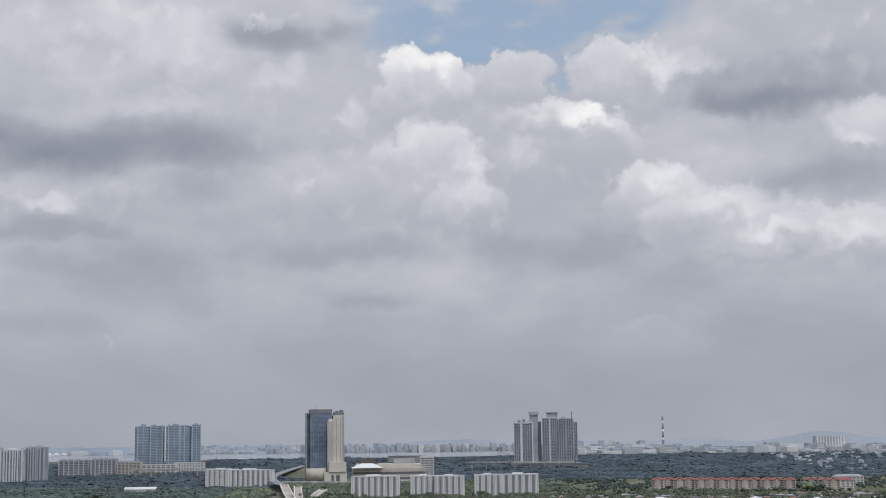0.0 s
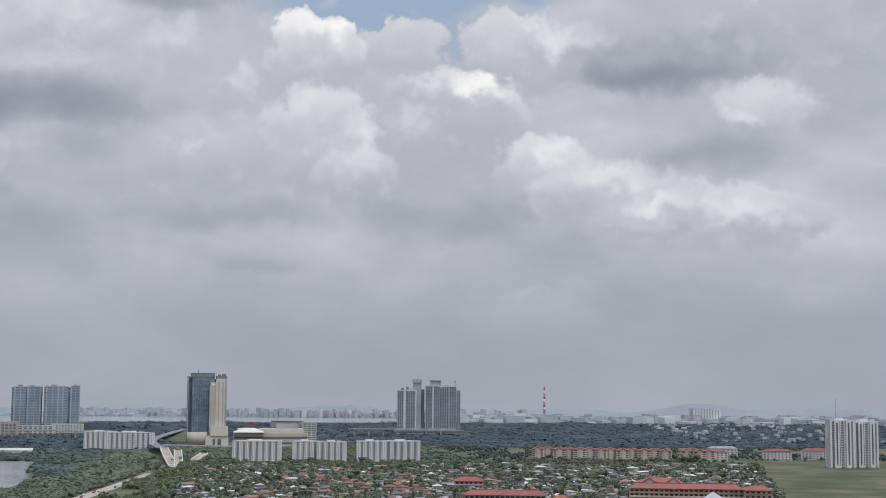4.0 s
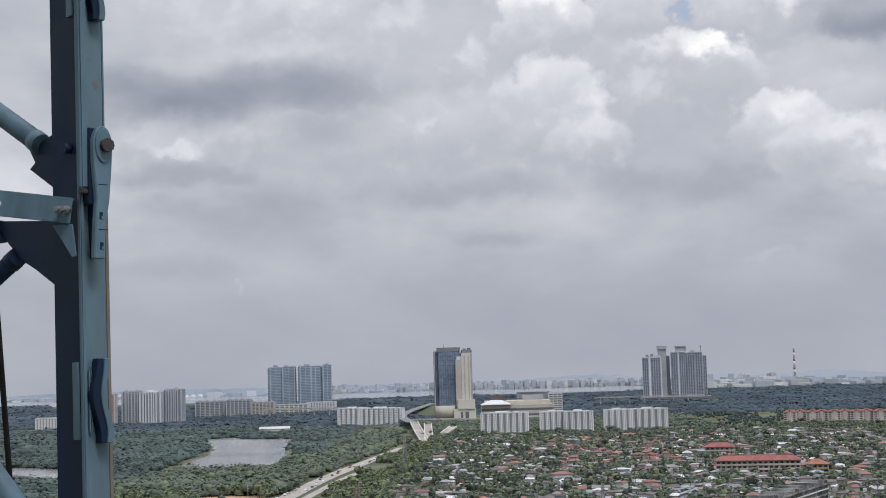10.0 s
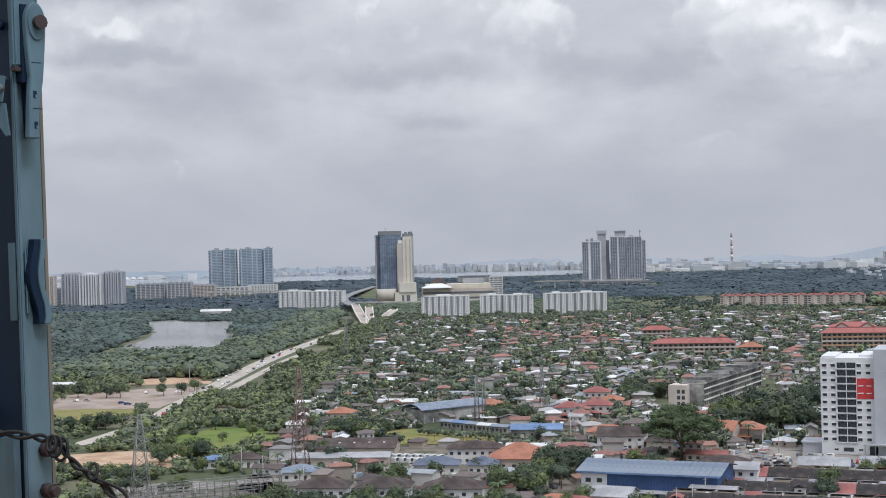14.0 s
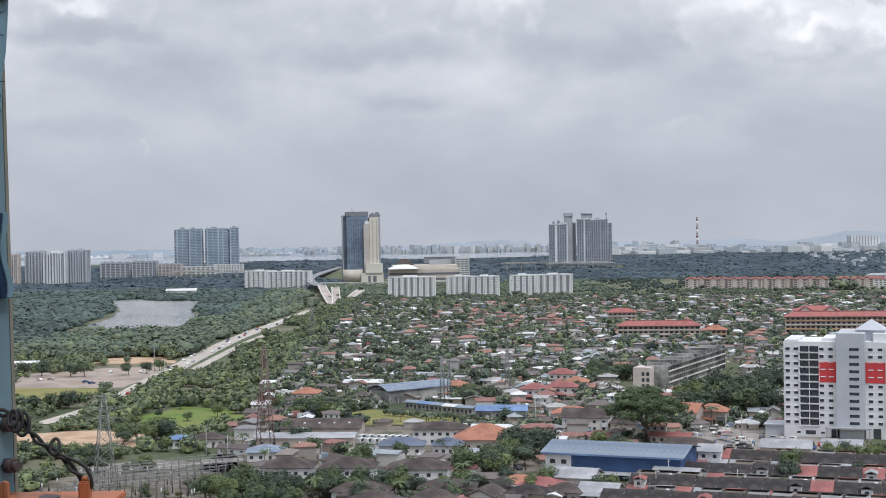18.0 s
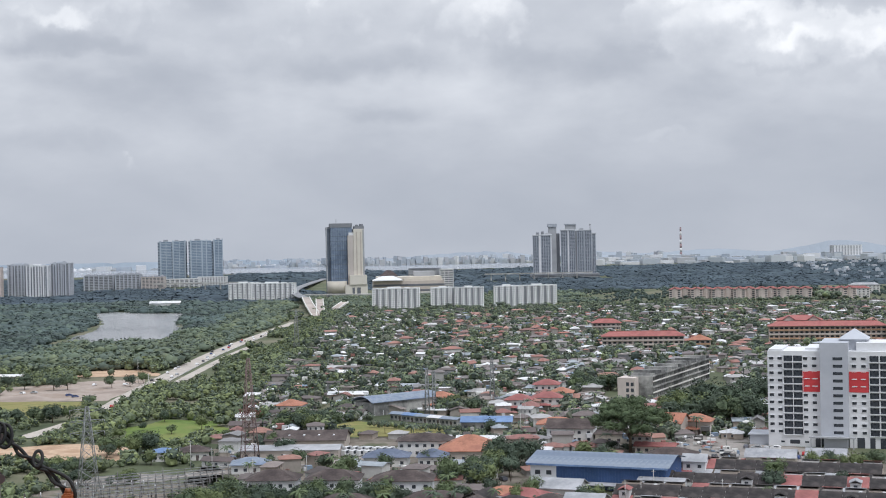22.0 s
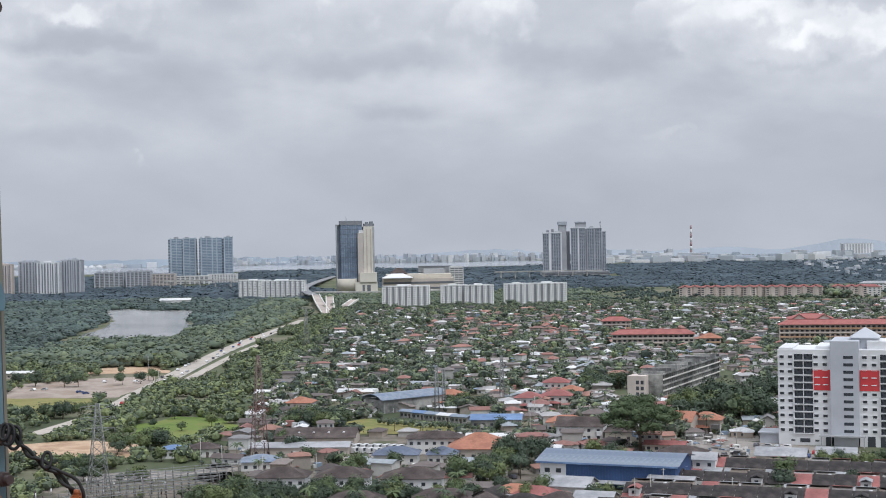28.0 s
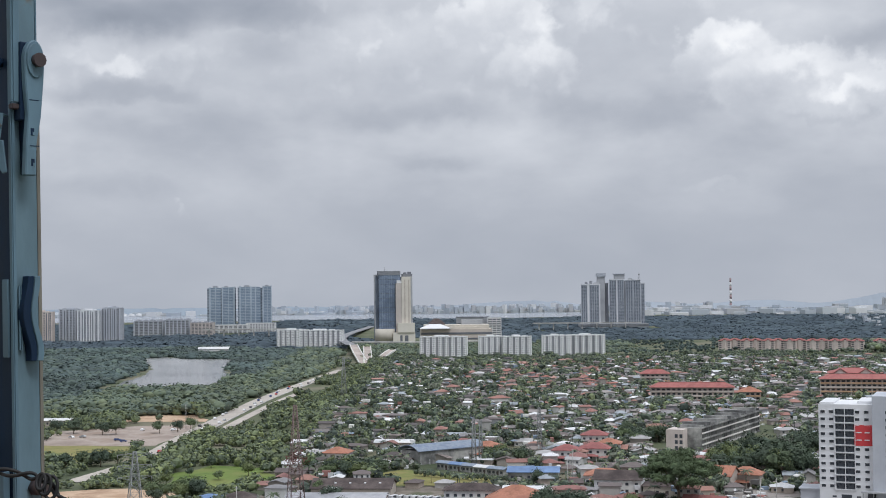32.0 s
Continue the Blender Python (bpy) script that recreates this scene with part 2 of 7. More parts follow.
GROUND = material("rough_grass_and_soil", [(0.075, 0.095, 0.05), (0.11, 0.125, 0.07), (0.17, 0.155, 0.11)], 0.95, 0.25, 0.012, 0.0)
GRASS = material("green_grass", [(0.10, 0.16, 0.035), (0.15, 0.21, 0.05), (0.17, 0.19, 0.06)], 0.95, 0.5, 0.03, 0.0)
DRY = material("dry_yellow_grass", [(0.20, 0.20, 0.06), (0.26, 0.23, 0.09), (0.14, 0.17, 0.05)], 0.95, 0.5, 0.04, 0.0)
SAND = material("pale_sandy_ground", [(0.33, 0.265, 0.225), (0.40, 0.335, 0.29), (0.26, 0.20, 0.16)], 0.95, 0.3, 0.03, 0.0)
SOIL = material("orange_brown_soil", [(0.44, 0.29, 0.19), (0.55, 0.40, 0.28), (0.34, 0.22, 0.14)], 0.95, 0.4, 0.05, 0.0)
YARD = material("dusty_yard_ground", [(0.07, 0.085, 0.045), (0.15, 0.13, 0.105), (0.22, 0.19, 0.16), (0.08, 0.09, 0.05)], 0.95, 0.35, 0.045, 0.0)
PAVED = material("pale_weathered_paving", [(0.25, 0.225, 0.205), (0.33, 0.30, 0.275), (0.17, 0.155, 0.14)], 0.9, 0.6, 0.05, 0.0)
ASPHALT = material("worn_pale_asphalt", [(0.45, 0.405, 0.36), (0.51, 0.46, 0.41), (0.38, 0.345, 0.31)], 0.9, 0.8, 0.05, 0.0)
CONCRETE = material("pale_concrete", [(0.45, 0.44, 0.42), (0.55, 0.54, 0.51)], 0.85, 0.8, 0.06, 0.1)
STAINED = material("mould_stained_concrete", [(0.16, 0.16, 0.16), (0.30, 0.30, 0.29), (0.42, 0.41, 0.39)], 0.9, 0.5, 0.09, 0.1, spread=0.4)
WHITE = material("white_wall_paint", [(0.68, 0.69, 0.71), (0.74, 0.74, 0.755)], 0.7, 0.6, 0.05, 0.0, spread=0.06)
BRIGHT_WHITE = material("clean_white_wall_paint", [(0.78, 0.785, 0.79), (0.82, 0.82, 0.82)], 0.7, 0.3, 0.05, 0.0, spread=0.05)
PALE_GREY = material("pale_grey_wall_paint", [(0.46, 0.48, 0.53), (0.50, 0.52, 0.56)], 0.7, 0.6, 0.05, 0.0, spread=0.06)
OFF_WHITE = material("weathered_white_paint", [(0.55, 0.56, 0.58), (0.68, 0.68, 0.68), (0.62, 0.60, 0.57)], 0.8, 0.4, 0.05, 0.0, spread=0.15)
RED_PAINT = material("red_wall_paint", [(0.55, 0.055, 0.062), (0.60, 0.07, 0.075)], 0.7, 0.5, 0.08, 0.0, spread=0.08)
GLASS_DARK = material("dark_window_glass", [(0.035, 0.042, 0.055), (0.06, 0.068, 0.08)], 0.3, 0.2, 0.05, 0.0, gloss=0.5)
GLASS_BLUE = material("blue_curtain_glass", [(0.14, 0.185, 0.27), (0.18, 0.225, 0.31)], 0.25, 0.08, 0.02, 0.0, gloss=0.6)
GLASS_TEAL = material("blue_green_glass", [(0.22, 0.285, 0.345), (0.27, 0.335, 0.39)], 0.3, 0.08, 0.02, 0.0, gloss=0.5)
BEIGE = material("beige_wall_paint", [(0.53, 0.49, 0.425), (0.60, 0.555, 0.48)], 0.8, 0.2, 0.03, 0.0, spread=0.08)
TAN = material("tan_wall_paint", [(0.48, 0.425, 0.38), (0.54, 0.48, 0.43)], 0.8, 0.2, 0.03, 0.0, spread=0.1)
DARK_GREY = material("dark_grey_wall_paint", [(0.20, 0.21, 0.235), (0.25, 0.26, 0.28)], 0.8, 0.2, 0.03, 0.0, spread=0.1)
HAZY_GREY = material("grey_tower_paint", [(0.34, 0.35, 0.37), (0.42, 0.43, 0.45)], 0.8, 0.2, 0.03, 0.0, spread=0.1)
# The next three carry distance haze in their base colours: paler and bluer.
FAR_CITY = material("haze_paled_far_walls", [(0.44, 0.48, 0.53), (0.50, 0.53, 0.57), (0.40, 0.44, 0.50), (0.66, 0.67, 0.69), (0.46, 0.47, 0.50), (0.42, 0.46, 0.51)], 0.9, 0.1, 0.01, 0.0, pick="island", spread=0.06)
FAR_HILL = material("haze_blue_far_hill", [(0.245, 0.29, 0.34), (0.28, 0.325, 0.375)], 0.95, 0.02, 0.004, 0.0, spread=0.1)
FAR_HAZE = material("haze_pale_far_land", [(0.285, 0.32, 0.365), (0.315, 0.35, 0.395)], 0.95, 0.02, 0.004, 0.0, spread=0.05)
ROOF_ORANGE = material("orange_roof_tiles", [(0.36, 0.165, 0.11), (0.43, 0.20, 0.135), (0.28, 0.13, 0.095)], 0.85, 1.2, 0.15, 0.05)
ROOF_RED = material("faded_red_roof_tiles", [(0.27, 0.105, 0.10), (0.34, 0.14, 0.13)], 0.85, 1.2, 0.12, 0.05)
ROOF_BROWN = material("dark_brown_roof_tiles", [(0.061, 0.047, 0.046), (0.089, 0.071, 0.067), (0.119, 0.097, 0.091)], 0.9, 1.2, 0.15, 0.05)
ROOF_DARK = material("blackened_roof_tiles", [(0.030, 0.027, 0.028), (0.051, 0.045, 0.045), (0.083, 0.071, 0.068)], 0.92, 1.2, 0.18, 0.05, spread=0.35)
ROOF_SLATE = material("grey_blue_roof_tiles", [(0.115, 0.14, 0.20), (0.15, 0.175, 0.235)], 0.8, 0.8, 0.12, 0.05)
# Window glass for distant blocks, its colour lifted to grey for haze.
GLASS_HAZED = material("haze_greyed_window_glass", [(0.12, 0.13, 0.15), (0.16, 0.17, 0.19)], 0.35, 0.2, 0.03, 0.0, spread=0.15, gloss=0.5)
CREAM = material("pinkish_cream_paint", [(0.55, 0.48, 0.44), (0.63, 0.56, 0.52)], 0.8, 0.3, 0.05, 0.0, spread=0.1)
GANTRY = material("dull_brown_grey_steel", [(0.15, 0.145, 0.14), (0.22, 0.21, 0.205)], 0.7, 2.0, 0.3, 0.0, 0.2)
ROOF_GREY = material("grey_metal_roof", [(0.30, 0.31, 0.33), (0.40, 0.40, 0.42)], 0.6, 0.8, 0.12, 0.1)
ROOF_BLUE = material("faded_blue_metal_roof", [(0.17, 0.22, 0.305), (0.25, 0.29, 0.35), (0.13, 0.17, 0.26)], 0.5, 0.6, 0.12, 0.1)
ROOF_VIVID = material("blue_metal_roof", [(0.13, 0.21, 0.38), (0.18, 0.27, 0.45)], 0.55, 0.6, 0.12, 0.1)
BLUE_SHEET = material("deep_blue_sheet_cladding", [(0.045, 0.09, 0.20), (0.06, 0.11, 0.25)], 0.6, 0.8, 0.1, 0.1, spread=0.12)
ROOFS = material("mixed_house_roofs", [(0.18, 0.158, 0.155), (0.31, 0.165, 0.14), (0.28, 0.27, 0.275), (0.11, 0.098, 0.098), (0.48, 0.47, 0.47), (0.20, 0.175, 0.175), (0.36, 0.205, 0.17), (0.72, 0.72, 0.73), (0.15, 0.128, 0.125), (0.32, 0.29, 0.28), (0.19, 0.175, 0.17), (0.33, 0.36, 0.39)], 0.85, 0.7, 0.1, 0.0, pick="island", spread=0.25)
ROOF_ANY = material("weathered_house_roof", [(0.15, 0.13, 0.125), (0.27, 0.15, 0.13), (0.24, 0.235, 0.24), (0.10, 0.085, 0.083), (0.40, 0.39, 0.39), (0.17, 0.145, 0.14), (0.32, 0.18, 0.145), (0.68, 0.68, 0.69), (0.13, 0.108, 0.105), (0.25, 0.215, 0.20), (0.28, 0.145, 0.13), (0.33, 0.36, 0.39)], 0.85, 0.7, 0.15, 0.04, pick="object", spread=0.25)
CLUTTER = material("painted_sheet_and_cloth", [(0.75, 0.75, 0.76), (0.12, 0.115, 0.11), (0.60, 0.60, 0.61), (0.30, 0.15, 0.13), (0.72, 0.71, 0.68), (0.06, 0.06, 0.065), (0.42, 0.40, 0.38), (0.22, 0.28, 0.36)], 0.7, 0.8, 0.1, 0.0, pick="island", spread=0.1)
WALLS = material("mixed_house_walls", [(0.46, 0.45, 0.44), (0.62, 0.62, 0.61), (0.34, 0.31, 0.29), (0.46, 0.40, 0.37), (0.30, 0.30, 0.31)], 0.9, 0.5, 0.1, 0.0, pick="island", spread=0.15)
WALL_ANY = material("painted_house_wall", [(0.44, 0.42, 0.40), (0.60, 0.59, 0.57), (0.33, 0.30, 0.27), (0.42, 0.36, 0.31), (0.62, 0.62, 0.61)], 0.9, 0.5, 0.1, 0.0, pick="object", spread=0.15)
LEAVES = material("mixed_green_foliage", [(0.115, 0.143, 0.098), (0.158, 0.197, 0.123), (0.078, 0.101, 0.082), (0.210, 0.250, 0.129), (0.059, 0.077, 0.064), (0.166, 0.183, 0.138), (0.095, 0.123, 0.090)], 0.75, 0.6, 0.05, 0.0, pick="island", spread=0.35)
LEAF_ANY = material("green_tree_foliage", [(0.095, 0.127, 0.071), (0.122, 0.161, 0.078), (0.081, 0.110, 0.073), (0.154, 0.189, 0.081), (0.071, 0.098, 0.068)], 0.75, 0.8, 0.1, 0.0, pick="object", spread=0.4)
ROADSIDE = material("light_green_roadside_foliage", [(0.141, 0.175, 0.099), (0.175, 0.212, 0.107), (0.112, 0.139, 0.094), (0.218, 0.253, 0.114), (0.083, 0.107, 0.078), (0.158, 0.190, 0.104)], 0.75, 0.6, 0.04, 0.0, pick="island", spread=0.4)
# Blue cast of distant air is mixed into this foliage colour.
MANGROVE = material("haze_tinted_mangrove", [(0.087, 0.118, 0.110), (0.096, 0.129, 0.114), (0.080, 0.109, 0.106), (0.106, 0.142, 0.117), (0.082, 0.113, 0.110)], 0.8, 0.04, 0.006, 0.0, pick="island", spread=0.55)
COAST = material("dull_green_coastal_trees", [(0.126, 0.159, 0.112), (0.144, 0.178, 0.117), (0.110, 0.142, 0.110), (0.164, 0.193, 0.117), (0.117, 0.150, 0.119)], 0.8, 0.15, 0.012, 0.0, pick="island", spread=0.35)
# Far foliage, lightened and blued in the colour to look hazy.
WOODS = material("haze_tinted_woods", [(0.090, 0.114, 0.136), (0.094, 0.119, 0.139), (0.086, 0.110, 0.132), (0.097, 0.123, 0.139)], 0.9, 0.1, 0.006, 0.0, pick="island", spread=0.4, gloss=0.0)
BARK = material("grey_brown_bark", [(0.12, 0.09, 0.065), (0.18, 0.145, 0.11)], 0.95, 3.0, 0.6, 0.3)
RED_TREE = material("red_brown_foliage", [(0.17, 0.075, 0.06), (0.13, 0.065, 0.05)], 0.85, 0.8, 0.1, 0.0)
STEEL_GREY = material("galvanised_steel", [(0.24, 0.25, 0.25), (0.33, 0.34, 0.34)], 0.6, 2.0, 0.3, 0.0, 0.3)
RED_STEEL = material("rust_red_steel", [(0.20, 0.14, 0.135), (0.26, 0.19, 0.18)], 0.8, 2.0, 0.3, 0.0)
LEAF_DARK = material("dark_green_foliage", [(0.083, 0.117, 0.060), (0.103, 0.140, 0.068), (0.068, 0.098, 0.057)], 0.8, 0.8, 0.12, 0.0, spread=0.4)
# Chimney red, greyed in the base colour to stand for haze.
HAZED_RED = material("haze_greyed_red_band_paint", [(0.30, 0.22, 0.23), (0.35, 0.25, 0.26)], 0.8, 0.2, 0.05, 0.0)
CAR = material("car_paint", [(0.75, 0.75, 0.76), (0.04, 0.04, 0.045), (0.40, 0.41, 0.42), (0.10, 0.10, 0.12), (0.35, 0.04, 0.04), (0.78, 0.78, 0.78), (0.05, 0.08, 0.2)], 0.3, 1.0, 0.5, 0.0, pick="object", spread=0.05, gloss=0.5)
GLASS_TWIN = material("pale_blue_green_glass", [(0.155, 0.21, 0.285), (0.19, 0.25, 0.325)], 0.4, 0.08, 0.02, 0.0, gloss=0.4, spread=0.12)
GLASS_DEEP = material("deep_blue_grey_glass", [(0.10, 0.125, 0.165), (0.13, 0.155, 0.195)], 0.35, 0.08, 0.02, 0.0, gloss=0.4)
TWIN_PALE = material("pale_blue_white_paint", [(0.38, 0.445, 0.51), (0.44, 0.50, 0.56)], 0.8, 0.1, 0.02, 0.0, spread=0.08)
GREY_PALE = material("pale_grey_tower_paint", [(0.37, 0.395, 0.44), (0.43, 0.455, 0.50)], 0.8, 0.1, 0.02, 0.0, spread=0.08)
STONE = material("pale_beige_stone", [(0.62, 0.585, 0.52), (0.68, 0.645, 0.575)], 0.8, 0.1, 0.02, 0.0, spread=0.06)
STONE_PINK = material("pinkish_beige_stone", [(0.50, 0.455, 0.425), (0.55, 0.505, 0.475)], 0.8, 0.1, 0.02, 0.0, spread=0.06)
ROAD_GREY = material("grey_flyover_asphalt", [(0.22, 0.225, 0.24), (0.27, 0.275, 0.285)], 0.9, 0.3, 0.05, 0.0)
RAMP_DECK = material("tan_concrete_deck", [(0.38, 0.32, 0.285), (0.46, 0.40, 0.36)], 0.9, 0.3, 0.05, 0.0)
PALE_CONCRETE = material("sunlit_pale_concrete", [(0.62, 0.61, 0.57), (0.70, 0.69, 0.65)], 0.85, 0.3, 0.05, 0.0)
ROOF_SALMON = material("salmon_red_roof_tiles", [(0.335, 0.125, 0.115), (0.39, 0.155, 0.14), (0.285, 0.105, 0.10)], 0.85, 0.8, 0.12, 0.05)
TAN_ORANGE = material("orange_tan_gallery_paint", [(0.50, 0.31, 0.20), (0.57, 0.37, 0.25)], 0.85, 0.5, 0.1, 0.0)
REDDISH = material("faded_red_house_roofs", [(0.34, 0.18, 0.15), (0.28, 0.135, 0.12), (0.40, 0.24, 0.20), (0.24, 0.15, 0.135), (0.33, 0.15, 0.12)], 0.85, 0.7, 0.1, 0.0, pick="island", spread=0.25)
RUBBER = material("black_rubber", [(0.02, 0.02, 0.02), (0.03, 0.03, 0.03)], 0.9, 4.0, 1.0, 0.0)


def water_material(name, tint):
    m = material(name, [tint, tuple(c * 1.15 for c in tint)], 0.12, 0.02, 0.003, 0.0, spread=0.06, gloss=0.25)
    n = Net(m.node_tree)
    b = n.node("ShaderNodeBump")
    b.inputs["Strength"].default_value, b.inputs["Distance"].default_value = 0.25, 1.0
    n.put(b.inputs["Height"], n.noise(n.node("ShaderNodeTexCoord").outputs["Object"], 0.4, 4.0))
    n.put(m.node_tree.nodes["Principled BSDF"].inputs["Normal"], b.outputs[0])
    return m


LAKE = water_material("silty_lake_water", (0.26, 0.26, 0.26))
SEA = water_material("pale_sea_water", (0.24, 0.27, 0.31))


def steel_paint(name, paint, rust, amount, scale=9.0, rubbed=(0.30, 0.33, 0.33), gloss=0.4):
    """Painted steel with rubbed patches, drips and rust that show where the paint has failed."""
    m = bpy.data.materials.new(name)
    m.use_nodes = True
    n = Net(m.node_tree)
    shader = m.node_tree.nodes["Principled BSDF"]
    where = n.node("ShaderNodeTexCoord").outputs["Object"]
    long = n.vec("MULTIPLY", where, (1.0, 1.0, 0.25))
    patches, specks, drips = n.noise(where, 2.2, 5.0, 0.65), n.noise(where, scale * 4, 4.0, 0.7), n.noise(long, scale, 5.0, 0.6)
    base = n.mix(n.span(drips, 0.3, 0.7), tuple(c * 0.8 for c in paint), tuple(min(c * 1.2, 1) for c in paint))
    base = n.mix(n.span(specks, 0.70, 0.78, 0.0, 0.5), base, rubbed)
    bad = n.math("MULTIPLY", n.span(patches, 0.66 - amount, 0.74 - amount), n.span(drips, 0.42, 0.6))
    n.put(shader.inputs["Base Color"], n.mix(bad, base, rust))
    n.put(shader.inputs["Roughness"], n.span(drips, 0.2, 0.8, 0.42, 0.7))
    shader.inputs["Specular IOR Level"].default_value = gloss
    b = n.node("ShaderNodeBump")
    b.inputs["Strength"].default_value, b.inputs["Distance"].default_value = 0.25, 0.003
    n.put(b.inputs["Height"], n.math("ADD", specks, n.math("MULTIPLY", bad, 1.5)))
    n.put(shader.inputs["Normal"], b.outputs[0])
    return m


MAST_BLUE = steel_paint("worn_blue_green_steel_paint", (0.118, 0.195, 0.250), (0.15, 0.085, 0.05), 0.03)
# Darker copy of the mast blue; shade is put into the colour.
MAST_SHADED = steel_paint("shade_darkened_blue_steel_paint", (0.010, 0.025, 0.056), (0.04, 0.03, 0.03), 0.0, 9.0, (0.03, 0.06, 0.11), 0.2)
MAST_RUSTY = steel_paint("rust_streaked_blue_paint", (0.130, 0.205, 0.250), (0.19, 0.12, 0.075), 0.06, 5.0)
RUST_EDGE = steel_paint("rust_brown_edge_paint", (0.185, 0.172, 0.145), (0.17, 0.095, 0.055), 0.08, 7.0)
ORANGE_STEEL = steel_paint("orange_steel_paint", (0.38, 0.125, 0.05), (0.13, 0.06, 0.035), 0.20, 9.0, (0.45, 0.25, 0.16))
PIN_STEEL = steel_paint("rusty_pin_steel", (0.062, 0.045, 0.046), (0.085, 0.045, 0.036), 0.08, 20.0, (0.12, 0.10, 0.10))
CABLE = material("black_greasy_rope", [(0.02, 0.02, 0.022), (0.035, 0.033, 0.032)], 0.6, 60.0, 10.0, 0.2)

# ---- building blocks ----
EYE = 86.0
rng = random.Random(7)


def part(name, bm, mat, parent=None, label="", m=None):
    """Link a bmesh as one mesh object under a thing or a part."""
    data = bpy.data.meshes.new(name)
    bm.to_mesh(data)
    bm.free()
    data.materials.append(mat)
    return link(name, data, parent, label, m)


def link(name, data, parent=None, label="", m=None):
    ob = new(name, data)
    ob.parent = parent
    if m is not None:
        ob.matrix_basis = m
    if label:
        ob["label"] = label
    return ob


def mesh_of(name, bm, mat):
    data = bpy.data.meshes.new(name)
    bm.to_mesh(data)
    bm.free()
    data.materials.append(mat)
    return data


def thing(name, label, category, m=None, group="", kind=""):
    ob = new(name)
    ob.empty_display_size = 0.5
    if m is not None:
        ob.matrix_basis = m
    return tagged(ob, label, category, group, kind)


def box(bm, x0, y0, z0, x1, y1, z1):
    v = [bm.verts.new(p) for p in ((x0, y0, z0), (x1, y0, z0), (x1, y1, z0), (x0, y1, z0), (x0, y0, z1), (x1, y0, z1), (x1, y1, z1), (x0, y1, z1))]
    for f in ((3, 2, 1, 0), (4, 5, 6, 7), (0, 1, 5, 4), (1, 2, 6, 5), (2, 3, 7, 6), (3, 0, 4, 7)):
        bm.faces.new([v[i] for i in f])
    return bm


def block(*boxes):
    bm = bmesh.new()
    for b in boxes:
        box(bm, *b)
    return bm


def prism(bm, outline, z0, z1):
    """A flat outline (counter-clockwise) drawn up from z0 to z1."""
    low, high = [bm.verts.new((x, y, z0)) for x, y in outline], [bm.verts.new((x, y, z1)) for x, y in outline]
    bm.faces.new(low[::-1])
    bm.faces.new(high)
    for i in range(len(outline)):
        j = (i + 1) % len(outline)
        bm.faces.new((low[i], low[j], high[j], high[i]))
    return bm


def tube(bm, a, b, r0, r1=None, sides=10, caps=True):
    """A round bar from a to b."""
    a, b = Vector(a), Vector(b)
    turn = (b - a).to_track_quat("Z", "Y")
    rings = []
    for p, r in ((a, r0), (b, r0 if r1 is None else r1)):
        rings.append([bm.verts.new(p + turn @ Vector((r * math.cos(2 * math.pi * i / sides), r * math.sin(2 * math.pi * i / sides), 0))) for i in range(sides)])
    for i in range(sides):
        j = (i + 1) % sides
        bm.faces.new((rings[0][i], rings[0][j], rings[1][j], rings[1][i])).smooth = True
    if caps:
        bm.faces.new(rings[0][::-1])
        bm.faces.new(rings[1])
    return bm


def lean_roof(x0, x1, y0, y1, z0, z1, thick=0.14):
    """A flat roof that slopes from y0 (height z0) up to y1 (height z1)."""
    bm = bmesh.new()
    v = [bm.verts.new(p) for p in ((x0, y0, z0), (x1, y0, z0), (x1, y1, z1), (x0, y1, z1), (x0, y0, z0 + thick), (x1, y0, z0 + thick), (x1, y1, z1 + thick), (x0, y1, z1 + thick))]
    for f in ((3, 2, 1, 0), (4, 5, 6, 7), (0, 1, 5, 4), (1, 2, 6, 5), (2, 3, 7, 6), (3, 0, 4, 7)):
        bm.faces.new([v[i] for i in f])
    return bm


def plate_yz(outline, x0, x1):
    """A plate in the y, z plane with the given outline, from x0 to x1."""
    bm = bmesh.new()
    a, b = [bm.verts.new((x0, y, z)) for y, z in outline], [bm.verts.new((x1, y, z)) for y, z in outline]
    bm.faces.new(a)
    bm.faces.new(b[::-1])
    for i in range(len(outline)):
        j = (i + 1) % len(outline)
        bm.faces.new((a[j], a[i], b[i], b[j]))
    bmesh.ops.recalc_face_normals(bm, faces=bm.faces)
    return bm


def plate(outline, y0, y1, bevel=0.003):
    """A plate in the x, z plane with the given outline, from y0 to y1."""
    bm = bmesh.new()
    a, b = [bm.verts.new((x, y0, z)) for x, z in outline], [bm.verts.new((x, y1, z)) for x, z in outline]
    bm.faces.new(a)
    bm.faces.new(b[::-1])
    for i in range(len(outline)):
        j = (i + 1) % len(outline)
        bm.faces.new((a[j], a[i], b[i], b[j]))
    bmesh.ops.recalc_face_normals(bm, faces=bm.faces)
    if bevel:
        bmesh.ops.bevel(bm, geom=bm.edges[:], offset=bevel, segments=1, affect="EDGES")
    return bm


